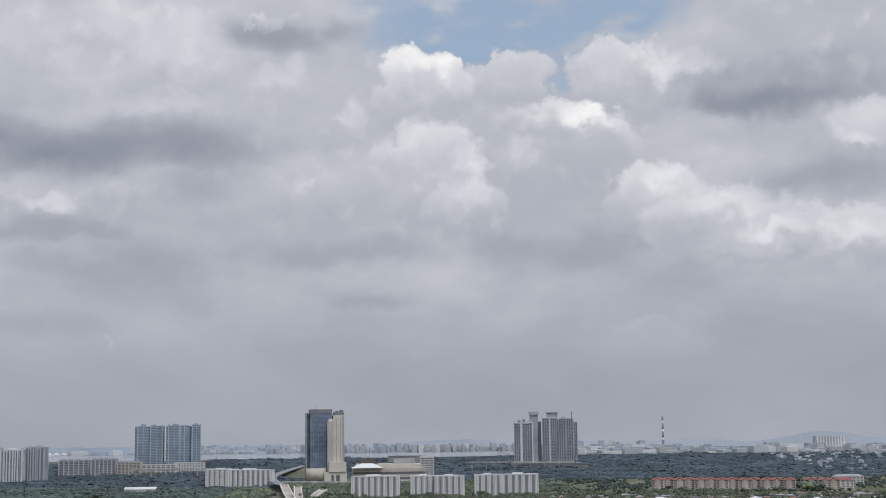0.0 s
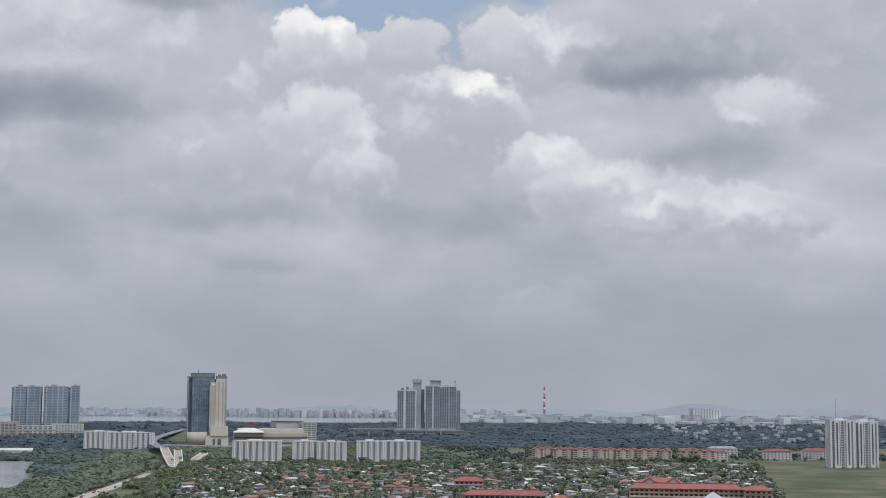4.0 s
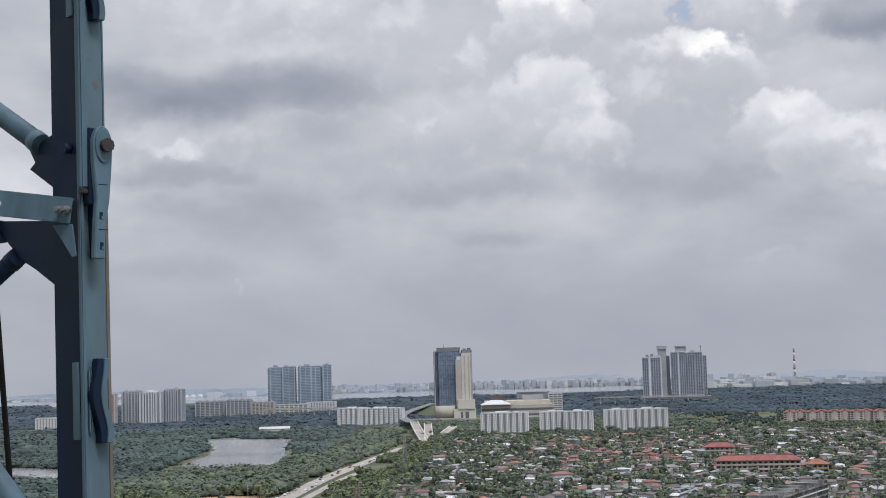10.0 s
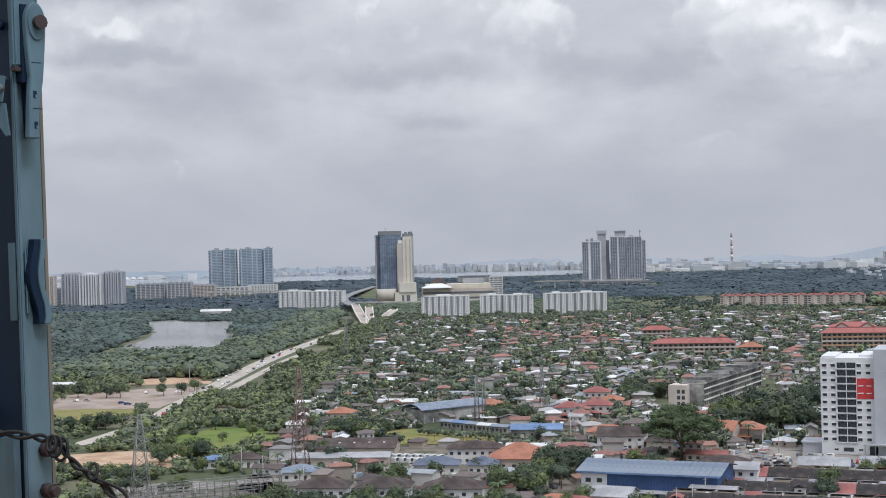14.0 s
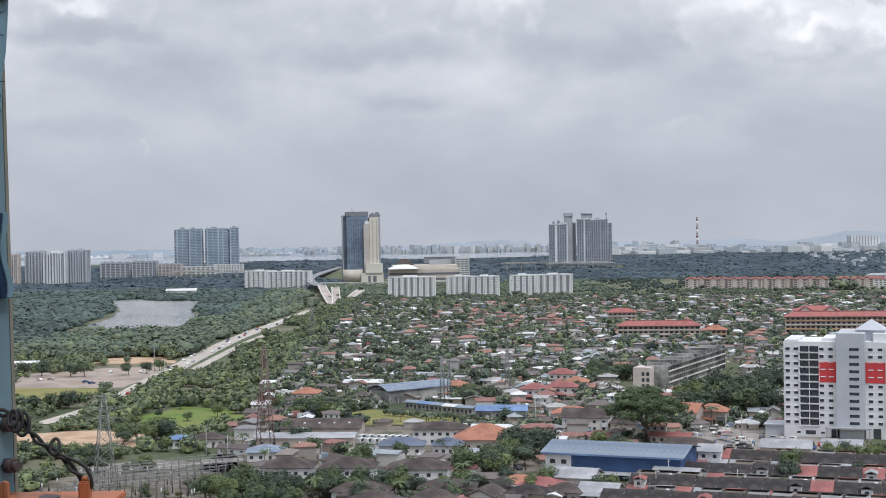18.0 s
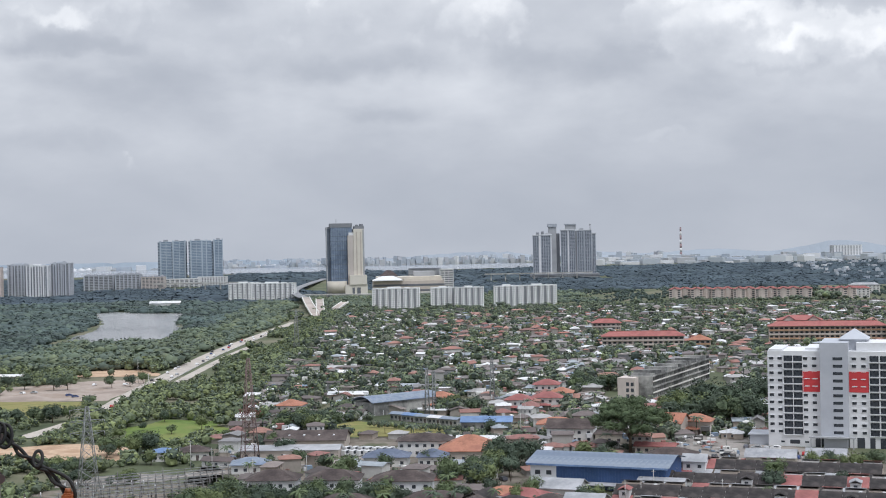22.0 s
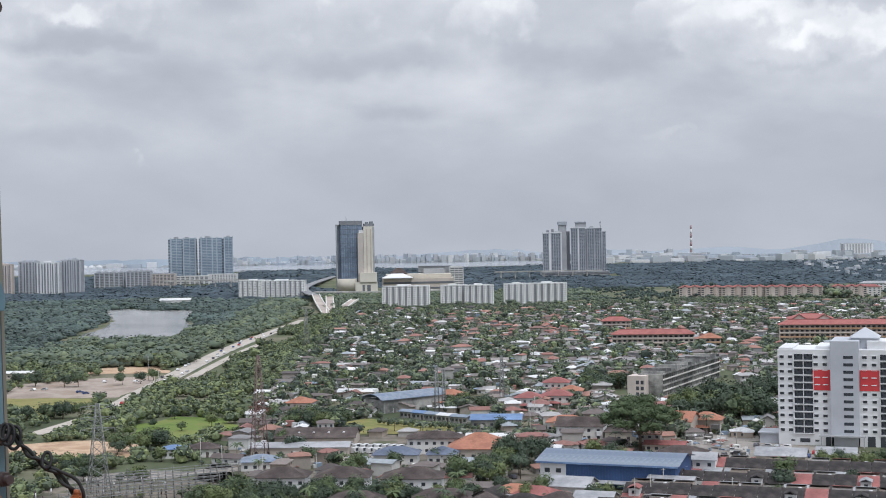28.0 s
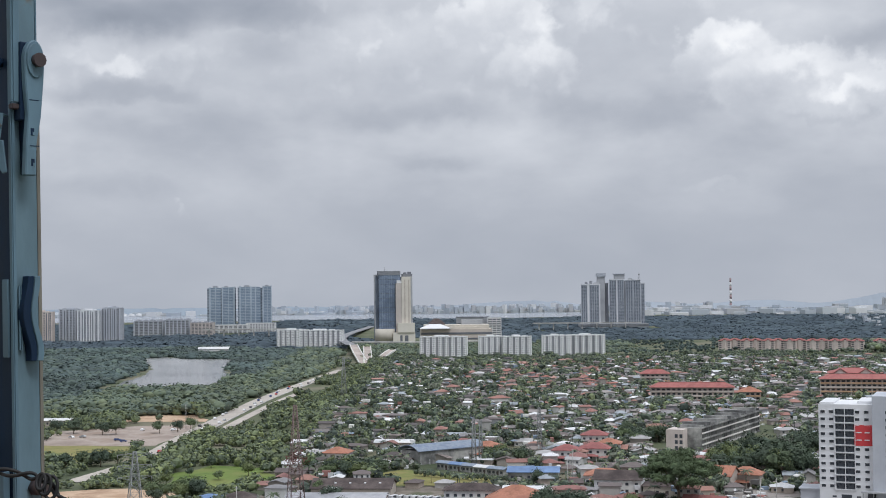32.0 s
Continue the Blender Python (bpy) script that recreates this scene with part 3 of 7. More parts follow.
def gable(bm, w, d, z, rise, over=0.5, thick=0.25, along="x"):
    """A gabled roof with overhang and thickness; the ridge runs along x or y."""
    if along == "y":
        w, d = d, w
    hw, hd = w / 2 + over, d / 2 + over
    pts = [(-hd, z), (0, z + rise), (hd, z), (hd, z + thick), (0, z + rise + thick), (-hd, z + thick)]
    ends = []
    for x in (-hw, hw):
        ends.append([bm.verts.new((x, p, q) if along == "x" else (-p, x, q)) for p, q in pts])
    for i in range(6):
        j = (i + 1) % 6
        bm.faces.new((ends[0][i], ends[0][j], ends[1][j], ends[1][i]))
    bm.faces.new((ends[0][0], ends[0][5], ends[0][4], ends[0][1]))
    bm.faces.new((ends[0][1], ends[0][4], ends[0][3], ends[0][2]))
    bm.faces.new((ends[1][1], ends[1][4], ends[1][5], ends[1][0]))
    bm.faces.new((ends[1][2], ends[1][3], ends[1][4], ends[1][1]))
    bmesh.ops.recalc_face_normals(bm, faces=bm.faces)
    return bm


def hip(bm, w, d, z, rise, over=0.5, thick=0.2, cx=0.0, cy=0.0):
    """A hipped roof; the ridge runs along the longer side."""
    hw, hd = w / 2 + over, d / 2 + over
    r = abs(hw - hd)
    ridge = [(-r, 0), (r, 0)] if hw >= hd else [(0, -r), (0, r)]
    c = [(-hw, -hd), (hw, -hd), (hw, hd), (-hw, hd)]
    low = [bm.verts.new((cx + x, cy + y, z)) for x, y in c]
    eave = [bm.verts.new((cx + x, cy + y, z + thick)) for x, y in c]
    top = [bm.verts.new((cx + x, cy + y, z + thick + rise)) for x, y in ridge]
    bm.faces.new(low[::-1])
    for i in range(4):
        j = (i + 1) % 4
        bm.faces.new((low[i], low[j], eave[j], eave[i]))
    if hw >= hd:
        fs = ((0, 1, "b", "a"), (1, 2, "b"), (2, 3, "a", "b"), (3, 0, "a"))
    else:
        fs = ((0, 1, "a"), (1, 2, "b", "a"), (2, 3, "b"), (3, 0, "a", "b"))
    for f in fs:
        bm.faces.new([top["ab".index(k)] if isinstance(k, str) else eave[k] for k in f])
    return bm


def arrays(bm):
    """A bmesh as numpy corners and triangles, to be set out many times."""
    bmesh.ops.triangulate(bm, faces=bm.faces)
    bm.verts.index_update()
    v = np.array([tuple(p.co) for p in bm.verts], dtype=np.float32)
    f = np.array([[p.index for p in q.verts] for q in bm.faces], dtype=np.int32)
    bm.free()
    return v, f


def spread_mesh(name, templates, rows, mat, flat=True):
    """One mesh that holds a template at every row (kind, x, y, z, turn, sx, sy, sz)."""
    vs, fs, base = [], [], 0
    for k, x, y, z, turn, sx, sy, sz in rows:
        v, f = templates[k]
        c, s = math.cos(turn), math.sin(turn)
        q = v * np.array((sx, sy, sz), dtype=np.float32)
        vs.append(np.stack((q[:, 0] * c - q[:, 1] * s + x, q[:, 0] * s + q[:, 1] * c + y, q[:, 2] + z), 1))
        fs.append(f + base)
        base += len(v)
    v, f = np.concatenate(vs).astype(np.float32), np.concatenate(fs).astype(np.int32)
    data = bpy.data.meshes.new(name)
    data.vertices.add(len(v))
    data.vertices.foreach_set("co", v.ravel())
    data.loops.add(len(f) * 3)
    data.loops.foreach_set("vertex_index", f.ravel())
    data.polygons.add(len(f))
    data.polygons.foreach_set("loop_start", np.arange(0, len(f) * 3, 3, dtype=np.int32))
    data.update(calc_edges=True)
    data.validate()
    if flat:
        data.shade_flat()
    data.materials.append(mat)
    return data


def stuff(name, label, category, templates, rows, mat, flat=True):
    return tagged(new(name, spread_mesh(name, templates, rows, mat, flat)), label, category, kind="stuff")


def land(y):
    """The ground's height: flat, then a slow rise towards the shore."""
    t = min(max((y - 2650) / 800, 0), 1)
    return 20 * t * t * (3 - 2 * t)


# ---- the ground, water and roads ----
def ground_sheet():
    bm = bmesh.new()
    ys = [-3000, -500, 0, 200] + list(range(300, 2600, 100)) + list(range(2600, 3500, 50)) + [3500, 3700, 4100, 4500, 4990]
    xs = [-4000, -2400, -1600, -1000, -700, -500, -300, -200, -100, 0, 100, 200, 300, 500, 700, 1000, 1600, 2400, 4000]
    grid = [[bm.verts.new((x, y, land(y))) for x in xs] for y in ys]
    for j in range(len(ys) - 1):
        for i in range(len(xs) - 1):
            bm.faces.new((grid[j][i], grid[j][i + 1], grid[j + 1][i + 1], grid[j + 1][i]))
    return tagged(part("ground", bm, GROUND), "green and brown lowland ground with grass and soil", "ground", kind="structure")


ground_sheet()


def patch(name, outline, mat, label, z=0.06, rough=0.0, category="ground"):
    """A patch of other ground with an uneven edge, a little above the sheet."""
    pts = []
    for i, (x, y) in enumerate(outline):
        x2, y2 = outline[(i + 1) % len(outline)]
        n = max(int(math.hypot(x2 - x, y2 - y) / 14), 1)
        for k in range(n):
            p = Vector((x + (x2 - x) * k / n, y + (y2 - y) * k / n, 0))
            q = noise.noise_vector(p * 0.05) * rough
            pts.append((p.x + q.x, p.y + q.y))
    area = sum(pts[i - 1][0] * pts[i][1] - pts[i][0] * pts[i - 1][1] for i in range(len(pts)))
    if area < 0:
        pts.reverse()
    bm = bmesh.new()
    f = bm.faces.new([bm.verts.new((x, y, land(y) + z)) for x, y in pts])
    bmesh.ops.triangulate(bm, faces=[f])
    return tagged(part(name, bm, mat), label, category, kind="structure")


patch("water_lake", [(-348, 1290), (-362, 1420), (-370, 1540), (-400, 1700), (-466, 1935), (-445, 1975), (-400, 1910), (-335, 1890), (-312, 1700), (-292, 1600), (-256, 1460), (-262, 1330), (-285, 1300), (-310, 1340), (-330, 1290)], LAKE, "grey silty lake among mangrove trees", 0.12, 10, "water")
patch("water_creek", [(-560, 1180), (-420, 1190), (-395, 1230), (-425, 1330), (-520, 1400), (-640, 1420), (-640, 1180)], LAKE, "grey silty creek between mangroves", 0.12, 10, "water")
patch("water_strait", [(-2600, 3560), (-700, 3530), (-100, 3620), (350, 3720), (420, 4100), (300, 4560), (-900, 4600), (-2600, 4600)], SEA, "pale calm sea strait before the far shore", 0.4, 30, "water")
patch("sandy_yard", [(-290, 812), (-190, 805), (-187, 870), (-193, 935), (-240, 925), (-290, 880)], SAND, "pale sandy cleared yard beside the highway", 0.08, 8)
patch("dry_lawn", [(-300, 735), (-204, 730), (-200, 800), (-260, 815), (-300, 815)], DRY, "dry yellow lawn beside the sandy yard", 0.14, 6)
patch("soil_clearing", [(-190, 955), (-265, 960), (-270, 1010), (-205, 1020)], SOIL, "orange soil clearing at the mangrove edge", 0.12, 8)
patch("green_meadow", [(-146, 618), (-112, 622), (-102, 655), (-110, 700), (-136, 712), (-150, 680)], GRASS, "bright green overgrown meadow", 0.1, 8)
patch("soil_mound_yard", [(-200, 560), (-140, 560), (-128, 585), (-134, 612), (-160, 628), (-205, 622)], SOIL, "bare orange brown soil yard", 0.1, 8)
patch("dry_field", [(-44, 632), (4, 628), (10, 648), (-8, 668), (-40, 690), (-52, 668)], DRY, "overgrown yellow green field", 0.1, 5)
patch("town_yards", [(-96, 436), (150, 430), (190, 500), (175, 540), (120, 610), (60, 640), (20, 625), (-50, 630), (-100, 600), (-72, 520)], YARD, "dusty ground and yards between the houses", 0.03, 10)
patch("paved_forecourt", [(88, 520), (150, 520), (176, 545), (140, 578), (112, 600), (84, 580)], PAVED, "pale paved forecourt with parking bays", 0.08, 2, "pavement")
patch("paved_street", [(100, 600), (140, 585), (150, 640), (142, 760), (128, 760), (126, 640)], PAVED, "pale sandy street behind the flats", 0.1, 2, "road")
patch("rubble_strip", [(-140, 512), (-104, 520), (-96, 534), (-118, 540), (-142, 528)], PAVED, "pale broken rubble beside the substation", 0.1, 5)
patch("paved_lane", [(-95, 530), (-50, 545), (20, 600), (80, 580), (84, 590), (22, 612), (-54, 556), (-98, 540)], PAVED, "pale concrete lane between houses", 0.11, 1, "road")


def ribbon(name, line, width, mat, label, z=0.2, thick=0.0, category="road"):
    """A road that follows a line of (x, y, z)."""
    bm = bmesh.new()
    rows = []
    for i, p in enumerate(line):
        a, b = Vector(line[max(i - 1, 0)]), Vector(line[min(i + 1, len(line) - 1)])
        side = Vector((b.y - a.y, a.x - b.x, 0)).normalized() * width / 2
        p = Vector(p) + Vector((0, 0, z))
        rows.append([bm.verts.new(p - side), bm.verts.new(p + side)] + ([bm.verts.new(p + side - Vector((0, 0, thick))), bm.verts.new(p - side - Vector((0, 0, thick)))] if thick else []))
    for a, b in zip(rows, rows[1:]):
        n = len(a)
        for i in range(n if n > 2 else 1):
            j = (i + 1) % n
            bm.faces.new((a[i], a[j], b[j], b[i]))
    bmesh.ops.recalc_face_normals(bm, faces=bm.faces)
    ob = part(name, bm, mat)
    return tagged(ob, label, category, kind="structure")


def bend(points, n=8):
    """A smooth line through points."""
    pts, out = [Vector(p) for p in points], []
    for i in range(len(pts) - 1):
        a, b, c, d = pts[max(i - 1, 0)], pts[i], pts[i + 1], pts[min(i + 2, len(pts) - 1)]
        for k in range(n):
            t = k / n
            out.append(0.5 * ((2 * b) + (c - a) * t + (2 * a - 5 * b + 4 * c - d) * t * t + (3 * b - a - 3 * c + d) * t ** 3))
    return out + [pts[-1]]


HIGHWAY = bend([(-190, 650, 0), (-179, 730, 0), (-181, 850, 0), (-182, 990, 0), (-181, 1180, 0), (-169, 1420, 0), (-160, 1600, 0)])
HIGHWAY_B = bend([(-160, 700, 0), (-166, 850, 0), (-167, 990, 0), (-165, 1140, 0), (-160, 1240, 0)])
ribbon("road_highway", HIGHWAY, 13, ASPHALT, "pale worn highway carriageway with traffic", 0.3)
ribbon("road_slip", HIGHWAY_B, 7, ASPHALT, "narrow pale service road beside the highway", 0.25)
ribbon("road_edge", [p + Vector((7.2, 0, 0)) for p in HIGHWAY], 0.6, CONCRETE, "low concrete kerb of the highway", 0.6, 0.5)
ribbon("road_flyover", bend([(-196, 2100, 10), (-228, 2300, 10), (-252, 2540, 9), (-258, 2800, 10), (-246, 3150, 14)]), 15, ROAD_GREY, "grey flyover road curving past the hotel tower", 0.5, 1.5)
RAMPS = [bend(q) for q in ([(-194, 2110, 10), (-172, 1920, 7), (-145, 1715, 1)], [(-166, 2020, 10), (-155, 1890, 7), (-139, 1705, 1)], [(-122, 1900, 10), (-126, 1810, 7), (-132, 1700, 0.8)])]
for line, w in zip(RAMPS, (11, 10, 9)):
    ribbon("road_ramp", line, w, RAMP_DECK, "tan concrete ramp that comes down from the flyover", 0.5, 1.5)
    for side in (-1, 1):
        ribbon("road_parapet", [p + Vector((side * w / 2, 0, 0)) for p in line], 1.3, PALE_CONCRETE, "pale concrete parapet of the ramp", 1.6, 2.2)
ribbon("road_viaduct", bend([(-205, 2215, 11), (-150, 2195, 11), (-80, 2190, 11), (20, 2230, 11)]), 9, CONCRETE, "pale concrete viaduct beyond the flats", 0.5, 1.8)

# ---- towers and blocks ----


def tower(name, label, x, y, turn, w, d, h, floors, core, pier, band, bays, sides, group="", pier_w=1.6, band_h=0.45, z=None, crown=0.0, proud=0.7, parapet=1.2):
    """A storeyed block: a glazed core, piers between the bays, a band at every floor, a parapet and a roof house."""
    m = pose(x, y, land(y) if z is None else z, 0, 0, turn)
    t = thing(name, label, "building", m, group)
    part("core", block((-w / 2, -d / 2, 0, w / 2, d / 2, h)), core, t)
    step = h / floors
    ring = mesh_of("floor_band", block((-w / 2 - proud * 0.6, -d / 2 - proud * 0.6, -step * band_h, w / 2 + proud * 0.6, d / 2 + proud * 0.6, 0)), band)
    for i in range(1, floors + 1):
        link("floor_band", ring, t, m=pose(0, 0, i * step))
    front = mesh_of("pier", block((-pier_w / 2, 0, 0, pier_w / 2, proud + 0.2, h + parapet)), pier)
    for i in range(bays + 1):
        link("pier", front, t, m=pose(-w / 2 + pier_w / 2 - proud + (w - pier_w + 2 * proud) * i / bays, -d / 2 - proud, 0))
    side_w = min(pier_w, d / (sides + 1) * 0.6)
    flank_m = mesh_of("pier", block((0, -side_w / 2, 0, proud + 0.2, side_w / 2, h + parapet * 0.9)), pier)
    for i in range(sides + 1):
        y1 = -d / 2 + side_w / 2 + 0.25 + (d - side_w - 0.3) * i / sides
        link("pier", flank_m, t, m=pose(-w / 2 - proud, y1, 0))
        link("pier", flank_m, t, m=pose(w / 2 - 0.2, y1, 0))
    part("parapet", block((-w / 2 - proud, -d / 2 - proud, h, w / 2 + proud, d / 2 + proud, h + parapet * 0.7)), pier, t)
    rb = random.Random(int(abs(x) * 7 + y))
    for i in range(max(int(w / 15), 1) if h > 45 else 0):
        bx = -w / 2 + w * (i + 0.5) / max(int(w / 15), 1)
        bay = part("bay", block((bx - 3.2, -d / 2 - proud - 2.2, 0, bx + 3.2, -d / 2 - proud, h + rb.choice((1.5, 3.0, 4.5)))), pier, t)
        part("bay_window", block((bx - 1.0, -d / 2 - proud - 2.3, 4, bx + 1.0, -d / 2 - proud - 2.2, h - 2)), core, bay)
        # No real recess: a dark strip paints the shade of one.
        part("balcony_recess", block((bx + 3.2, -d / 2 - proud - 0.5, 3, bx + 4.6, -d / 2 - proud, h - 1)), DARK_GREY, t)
    if crown:
        part("roof_house", block((-w * 0.2, -d * 0.25, h, w * 0.1, d * 0.25, h + crown), (w * 0.18, -d * 0.2, h, w * 0.3, d * 0.2, h + crown * 0.6)), pier, t)
    return t


def far_blocks(x0, x1, y0, y1, count, low, high, width, seed):
    r, box_t, rows = random.Random(seed), [arrays(block((-0.5, -0.5, 0, 0.5, 0.5, 1)))], []
    for _ in range(count):
        x, y = r.uniform(x0, x1), r.uniform(y0, y1)
        rows.append((0, x, y, land(y), r.uniform(-0.5, 0.5), r.uniform(0.4, 1.0) * width, r.uniform(0.4, 0.8) * width, low + (high - low) * r.random() ** 2.2))
    return box_t, rows


# hotel tower: a blue glass slab and a beige slab on one podium
t = thing("hotel_tower", "tall blue glass tower with a beige stone flank slab", "skyscraper", pose(-152, 2420, 0, 0, 0, 8))
part("glass_slab", block((-27, -14, 0, 10, 16, 122)), GLASS_BLUE, t, "blue curtain-glass slab")
part("corner_slab", block((-33.5, -9, 0, -27, 14, 118)), GLASS_DEEP, t, "dark glass corner strip")
part("corner_fin", block((-34, -9.6, 20, -32.6, -9, 119)), HAZY_GREY, t)
for x in range(-25, 9, 4):
    part("mullion", block((x, -14.4, 24, x + 0.5, -14, 118)), GLASS_TEAL, t)
for z in range(30, 118, 8):
    part("spandrel", block((-27, -14.2, z, 4, -14, z + 0.9)), GLASS_DEEP, t)
part("top_band", block((-27.6, -14.6, 118, 10.5, 16.5, 125), (-33.6, -9.4, 116, -27.6, 14.3, 119)), DARK_GREY, t, "dark grey louvred top band")
part("stone_slab", block((12, -20, 0, 30, 12, 115)), STONE, t, "pale beige stone slab")
part("stone_step", block((2, -19, 0, 12, 12, 104)), STONE_PINK, t, "lower pinkish stone slab")
part("step_cap", block((4, -18, 104, 12, 10, 109)), WHITE, t, "white stepped cap")
for x in (16.2, 23.0):
    part("window_strip", block((x, -20.4, 36, x + 2.0, -20, 110)), TAN, t)
part("edge_strip", block((27.6, -20.5, 30, 30.4, -20, 114)), HAZY_GREY, t)
part("crown", block((14, -18, 115, 30.5, 8, 120), (17, -12, 120, 21, 4, 122.5), (24, -14, 120, 29, 4, 123.5)), DARK_GREY, t, "dark plant room")
part("mast", tube(bmesh.new(), (-16, 0, 125), (-16, 0, 132), 0.4), STEEL_GREY, t)
part("podium", tube(bmesh.new(), (-17, -14, 6), (-17, -14, 26), 17, 17, 18), BEIGE, t, "round beige podium drum")
part("podium_hall", block((-4, -28, 0, 34, 24, 20), (4, -30, 20, 33, 20, 36)), STONE, t, "pale stepped podium")
part("podium_glass", block((8, -28.5, 4, 12, -28, 15), (16, -28.5, 4, 22, -28, 15), (-34, -27, 0, -2, 16, 6)), GLASS_HAZED, t)

t = thing("shopping_mall", "low beige shopping mall with tan bands and domes", "building", pose(-46, 2460, 0, 0, 0, 4))
part("hall", block((-62, -40, 0, 60, 40, 24)), TAN, t)
part("upper_hall", block((-56, -30, 24, 56, 40, 31), (-10, -36, 24, 40, -30, 28)), BEIGE, t)
part("window_band", block((-62.4, -40.5, 15, 60.4, -40, 18.5), (-62.4, -40.5, 6, 60.4, -40, 9)), GLASS_HAZED, t)
part("tent_roof", hip(bmesh.new(), 50, 30, 25, 7, 1, 1, -38, -34), WHITE, t, "white tensile roof")
part("dome", hip(bmesh.new(), 30, 22, 31, 9, 0, 2, -34, 10), ROOF_BROWN, t, "dark dome")
part("roof_house", block((10, 0, 31, 46, 30, 39)), HAZY_GREY, t)

t = thing("office_block", "plain grey office block with a dark flat roof", "building", pose(-18, 2600, 0, 0, 0, -14))
part("wall", block((-26, -20, 0, 26, 20, 40)), HAZY_GREY, t)
part("roof_band", block((-26.3, -20.3, 40, 26.3, 20.3, 42.5)), DARK_GREY, t)
part("window_band", block((-26.1, -20.2, 30, 18, -20, 31.2), (-26.1, -20.2, 22, 18, -20, 23.2)), GLASS_HAZED, t)
tower("apartment_block", "narrow white apartment block beside the mall", 22, 2580, 0, 24, 20, 40, 10, GLASS_HAZED, OFF_WHITE, OFF_WHITE, 3, 3)

# white slab flats in a row
for x, y, turn, w, n in ((-52, 1885, -2, 62, 7), (12, 1878, 3, 34, 4), (46, 1868, -4, 36, 4), (98, 1892, 2, 36, 4), (140, 1900, -3, 48, 5), (-262, 2290, -8, 70, 8), (-316, 2340, 6, 52, 6)):
    t = tower("apartment_slab", "long white walk-up apartment slab with dark window strips", x, y, turn, w, 15, 27.5, 10, DARK_GREY, BRIGHT_WHITE, HAZY_GREY, n, 2, "white apartment slabs", 5.0, 0.3, crown=2.5)
    small_panes = [(0, -w / 2 + 2.0 + (w - 4.0) * i / n + dx, -8.22, 0.8 + f * 2.75, 0.0, 1.0, 1.0, 1.0) for i in range(n + 1) for dx in (-1.2, 1.2) for f in range(10)]
    tagged(link("small_windows", spread_mesh("small_windows", [arrays(block((-0.55, -0.06, 0, 0.55, 0.06, 1.25)))], small_panes, GLASS_HAZED), t), kind="stuff")

# twin towers and the blocks round them
def strip_tower(name, label, x, y, turn, depth, z, strips, floors, group, band, caps=()):
    """A tower whose front is made of upright strips (left, right, set-back, top, material), each with its own floor lines."""
    t = thing(name, label, "building", pose(x, y, z, 0, 0, turn), group)
    for a, b, back, top, mat in strips:
        w = part("facade_strip", block((a, back, 0, b, depth - back * 0.5, top)), mat, t)
        step = top / floors
        if mat in (GLASS_TWIN, GLASS_HAZED, GLASS_DEEP, GLASS_TEAL):
            part("floor_lines", block(*[(a + 0.15, back - 0.25, i * step - step * 0.36, b - 0.15, back, i * step) for i in range(2, floors + 1)]), band, w)["kind"] = "stuff"
    for a, b, y0, y1, z0, z1, mat in caps:
        part("roof_house", block((a, y0, z0, b, y1, z1)), mat, t)
    return t


G, P, K = GLASS_TWIN, TWIN_PALE, GLASS_DEEP
strip_tower("twin_tower", "tall blue-green apartment tower, one of a pair", -534.5, 3043, 10, 30, land(3060), [(-62, -58, 1.0, 92, K), (-58, -54.5, 0, 94, P), (-54.5, -45, 1.2, 93, G), (-45, -43.6, 0, 94, P), (-43.6, -33, 0.8, 93, G), (-33, -31, 2.5, 92, K), (-31, -28, 0, 95, P), (-28, -17, 1.0, 93.5, G), (-17, -15.5, 0.2, 94, P), (-15.5, -6, 1.2, 94, G), (-6, -2.5, 0.4, 95, P), (-2.5, 0, 3.0, 93, K)], 28, "twin towers", TWIN_PALE, [(-50, -40, 8, 20, 93, 97, HAZY_GREY), (-26, -18, 8, 20, 93.5, 96.5, HAZY_GREY)])
strip_tower("twin_tower", "tall blue-green apartment tower, one of a pair", -457, 3043, 9, 30, land(3060), [(-73, -69.5, 1.0, 93, K), (-69.5, -66.5, 0, 96, P), (-66.5, -57, 1.2, 94, G), (-57, -55.6, 0, 95, P), (-55.6, -46, 0.8, 94, G), (-46, -43, 0.2, 95, P), (-43, -36, 0.8, 94, G), (-36, -33.4, 0, 96, P), (-33.4, -24, 1.2, 94, G), (-24, -20, 4.0, 92, K), (-20, -17, 0, 96, P), (-17, -10, 1.0, 95, G), (-10, -8.6, 0.2, 96, P), (-8.6, -2, 1.0, 95, G), (-2, 0, 0.2, 97, P)], 28, "twin towers", TWIN_PALE, [(-60, -48, 8, 20, 94, 97.5, HAZY_GREY), (-14, -6, 8, 20, 95, 98, HAZY_GREY)])
for x, y, w, h, f in ((-545, 2960, 100, 17, 5), (-470, 2980, 60, 19, 6)):
    tower("low_block", "low white office block below the twin towers", x, y, 2, w, 20, h, f, GLASS_HAZED, OFF_WHITE, OFF_WHITE, 10, 2, "low white blocks", 3.0, 0.4)
for i, (x, y, w, h) in enumerate(((-835, 2650, 40, 58), (-790, 2690, 44, 62), (-742, 2640, 40, 60), (-704, 2660, 36, 64), (-862, 2600, 30, 40))):
    tower("condominium", "pale grey condominium tower with white piers", x, y, 6 - 3 * i, w, 24, h, int(h / 3.1), GLASS_HAZED, (CREAM, PALE_GREY, WHITE, PALE_GREY, CREAM)[i], (CREAM, PALE_GREY, PALE_GREY, HAZY_GREY, CREAM)[i], 7, 3, "grey condominiums", 2.6, 0.34, crown=4)
